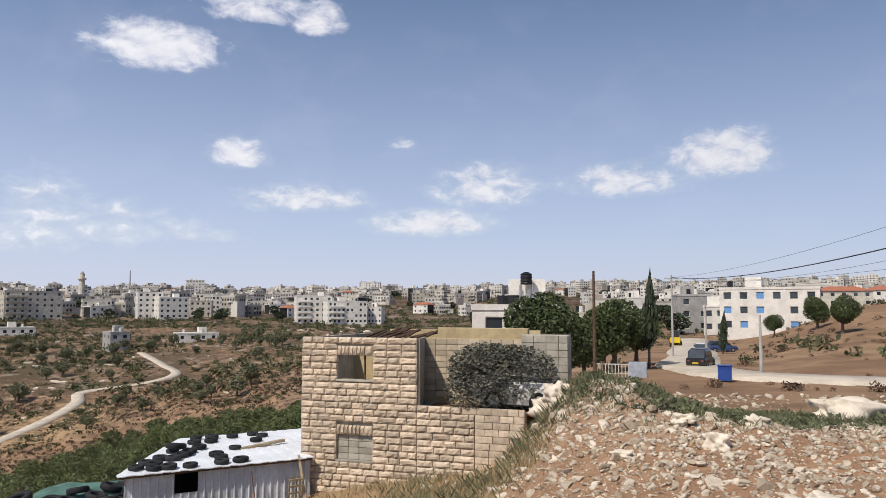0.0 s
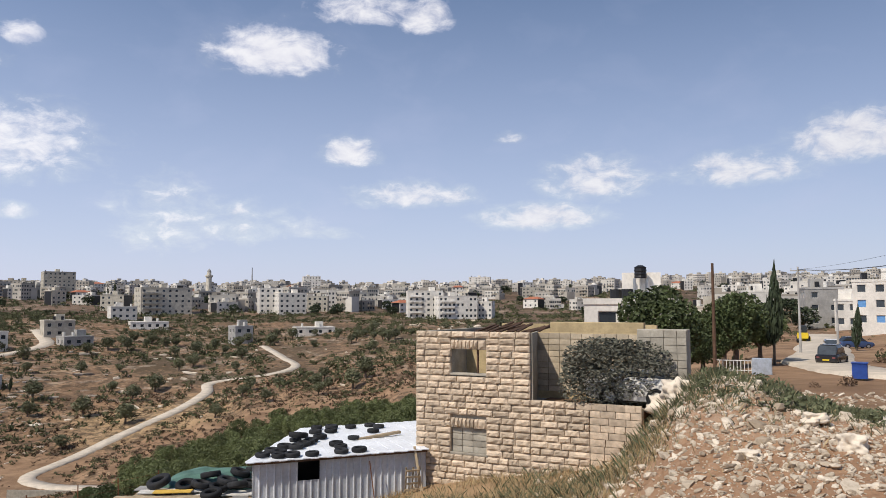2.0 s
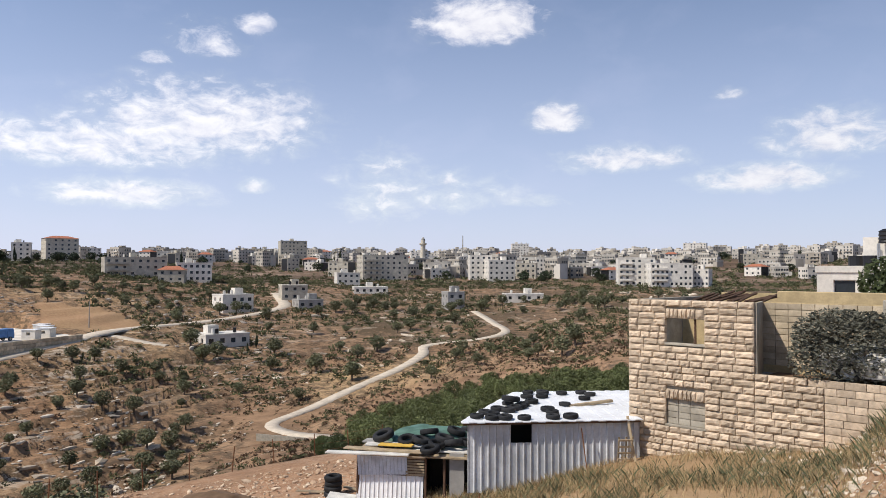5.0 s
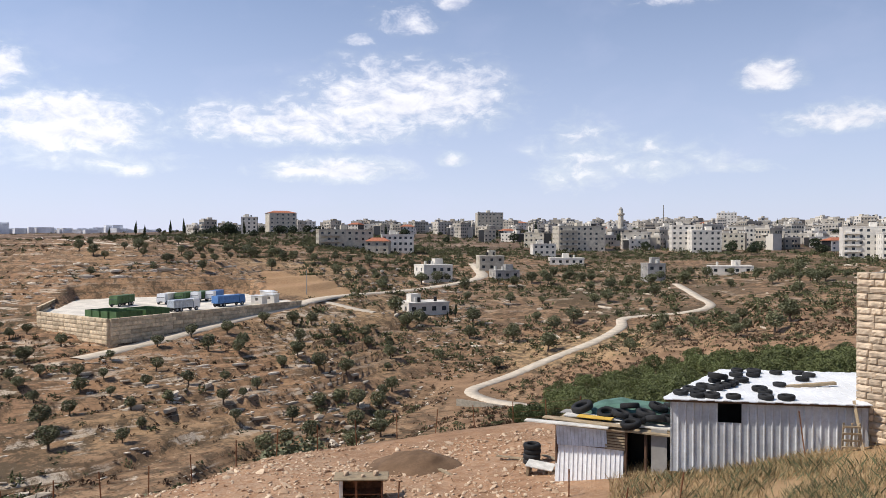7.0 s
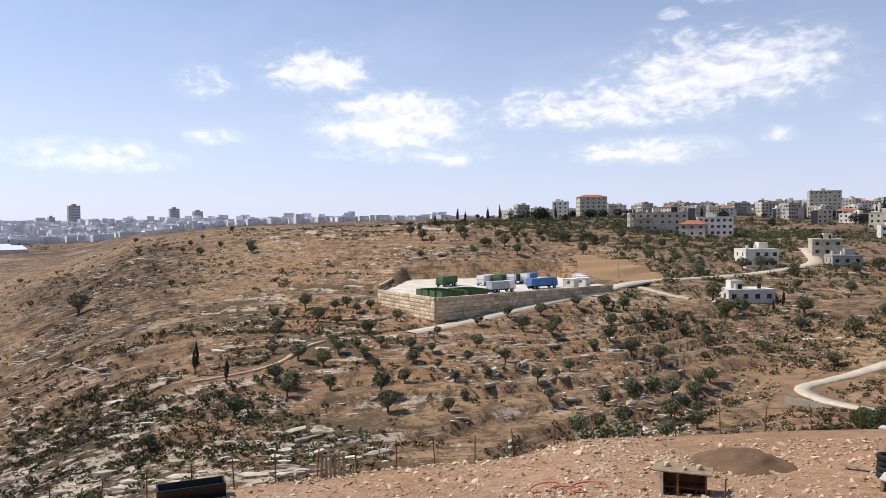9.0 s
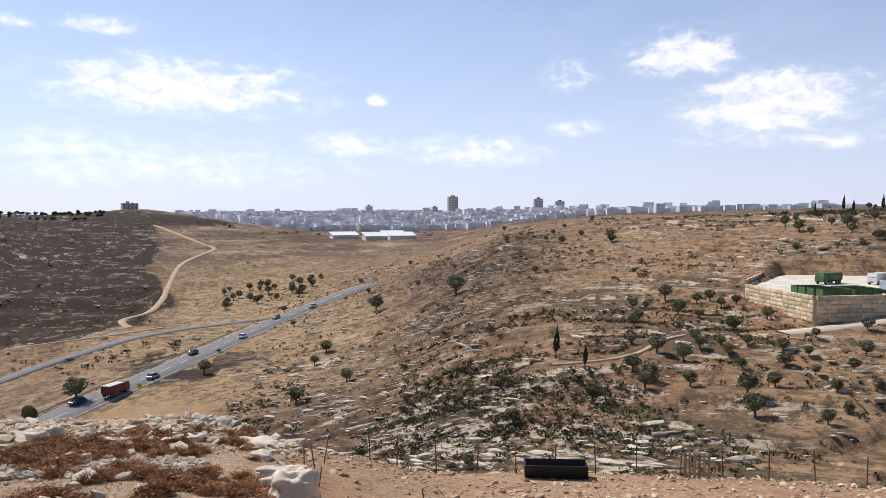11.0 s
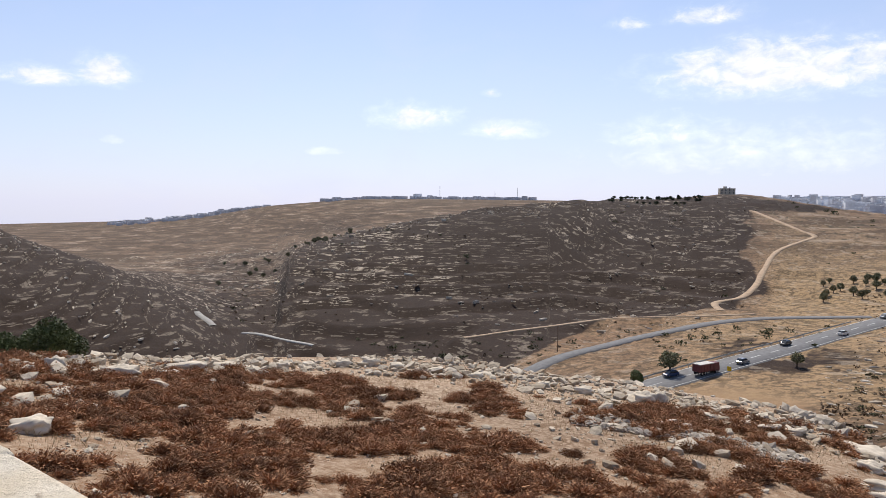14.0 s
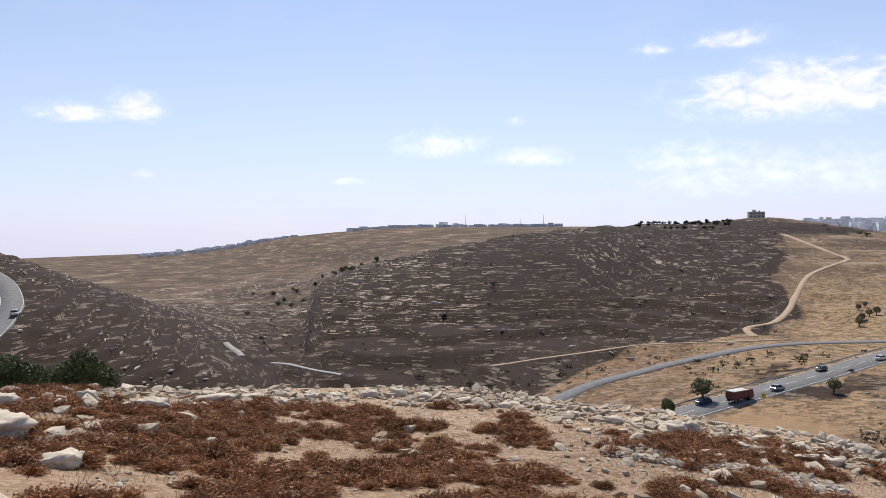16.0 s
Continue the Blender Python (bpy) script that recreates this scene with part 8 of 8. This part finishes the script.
clumps("brown_heath", "low brown heath cushions on the slope", "heath_leaf",
       [(32000, 34, 106, 60, 180, 0.22, 0.7, 711, rowed), (3500, 34, 106, 40, 75, 0.22, 0.7, 715, band), (5000, 2, 36, 90, 210, 0.25, 0.8, 716, band), (4500, 44, 104, 170, 400, 0.35, 0.9, 712, band), (2500, 111, 150, 240, 700, 0.5, 1.2, 714, thin)], 0.36, 18)
clumps("dry_bushes", "low brown dry bushes beside the village road", "heath_leaf", [(520, -34, -10, 46, 150, 0.25, 0.8, 713, band)], 0.15, 110, 0.7)


def outcrops():
    """Pale ledges that follow the contour."""
    pieces = []
    ledge = lambda x, y, az, d: np.clip(-0.1 + 2.0 * rough(x, y, 16, 3, 171), 0, 1)
    lines = lambda x, y, az, d: step(0.6, 0.78, riser(flat_height(x, y), x, y, 4.2, 5)) * np.clip(0.1 + 1.7 * rough(x, y, 110, 4, 175), 0, 1)
    rows = lambda x, y, az, d: step(0.6, 0.78, riser(flat_height(x, y), x, y, 3.0, 7)) * np.clip(0.3 + 1.5 * rough(x, y, 45, 3, 177), 0, 1)
    walls = lambda x, y, az, d: step(0.55, 0.75, riser(slope_line(x, y), x, y, 1.7, 3)) * np.clip(0.35 + 1.5 * rough(x, y, 25, 3, 179), 0, 1)
    wide = lambda x, y, az, d: np.clip(-0.05 + 1.7 * rough(x, y, 55, 3, 173), 0, 1)
    for n, az0, az1, r0, r1, lo, hi, seed, keep in ((3000, 44, 104, 78, 165, 0.35, 1.7, 721, ledge), (1800, 54, 88, 190, 430, 0.5, 1.6, 722, wide), (1300, 66, 103, 84, 135, 0.45, 1.7, 730, ledge), (20000, 111, 152, 240, 800, 0.28, 0.9, 723, lines), (7000, 150, 176, 110, 360, 0.3, 1.2, 724, rows), (26000, 36, 104, 72, 300, 0.25, 0.8, 728, walls), (1300, 111, 152, 250, 760, 0.5, 1.8, 729, wide),
                                                    (900, 84, 106, 110, 260, 0.4, 1.5, 725, wide), (900, 0, 44, 150, 420, 0.5, 1.6, 726, wide), (5000, 126, 150, 420, 1300, 0.8, 3.0, 727, lines)):
        x, y, z, d = scatter(n, az0, az1, r0, r1, seed, keep)
        ok = (inside_by(x, y, YARD) < -2) & (inside_by(x, y, MEADOW) < 0)
        for rx, ry, *_ in LAID.values():
            for k in range(0, len(rx), 2):
                ok &= (x - rx[k]) ** 2 + (y - ry[k]) ** 2 > 20
        x, y, z = x[ok], y[ok], z[ok]
        g = np.random.default_rng(seed)
        size = lo * (hi / lo) ** (g.random(len(x)) ** 2.0)
        lift = np.where(np.hypot(x, y) > 200, 0.32, 0.08)
        gx = slope_line(x + 2, y) - slope_line(x - 2, y)
        gy = slope_line(x, y + 2) - slope_line(x, y - 2)
        along = np.arctan2(gx, -gy) + g.normal(0, 0.25, len(x))
        sc = np.stack([size * g.uniform(1.2, 2.6, len(x)) * np.where(np.hypot(x, y) > 200, 1.5, 1.0), size * g.uniform(0.5, 0.9, len(x)), size * g.uniform(0.35, 0.7, len(x)) * np.where(d > 200, 1.5, 1.0)[ok]], -1)
        for k in range(6):
            s_ = np.arange(len(x)) % 6 == k
            pieces.append(joined(STONES[k], np.stack([x, y, z + (size * lift)], -1)[s_], sc[s_], along[s_], 0.1))
    v, f = merge(pieces)
    tagged(new("rock_ledges", numpy_mesh("rock_ledges", v, f, "outcrop")), "pale limestone ledges along the terraces", "rocks", kind="stuff")


outcrops()
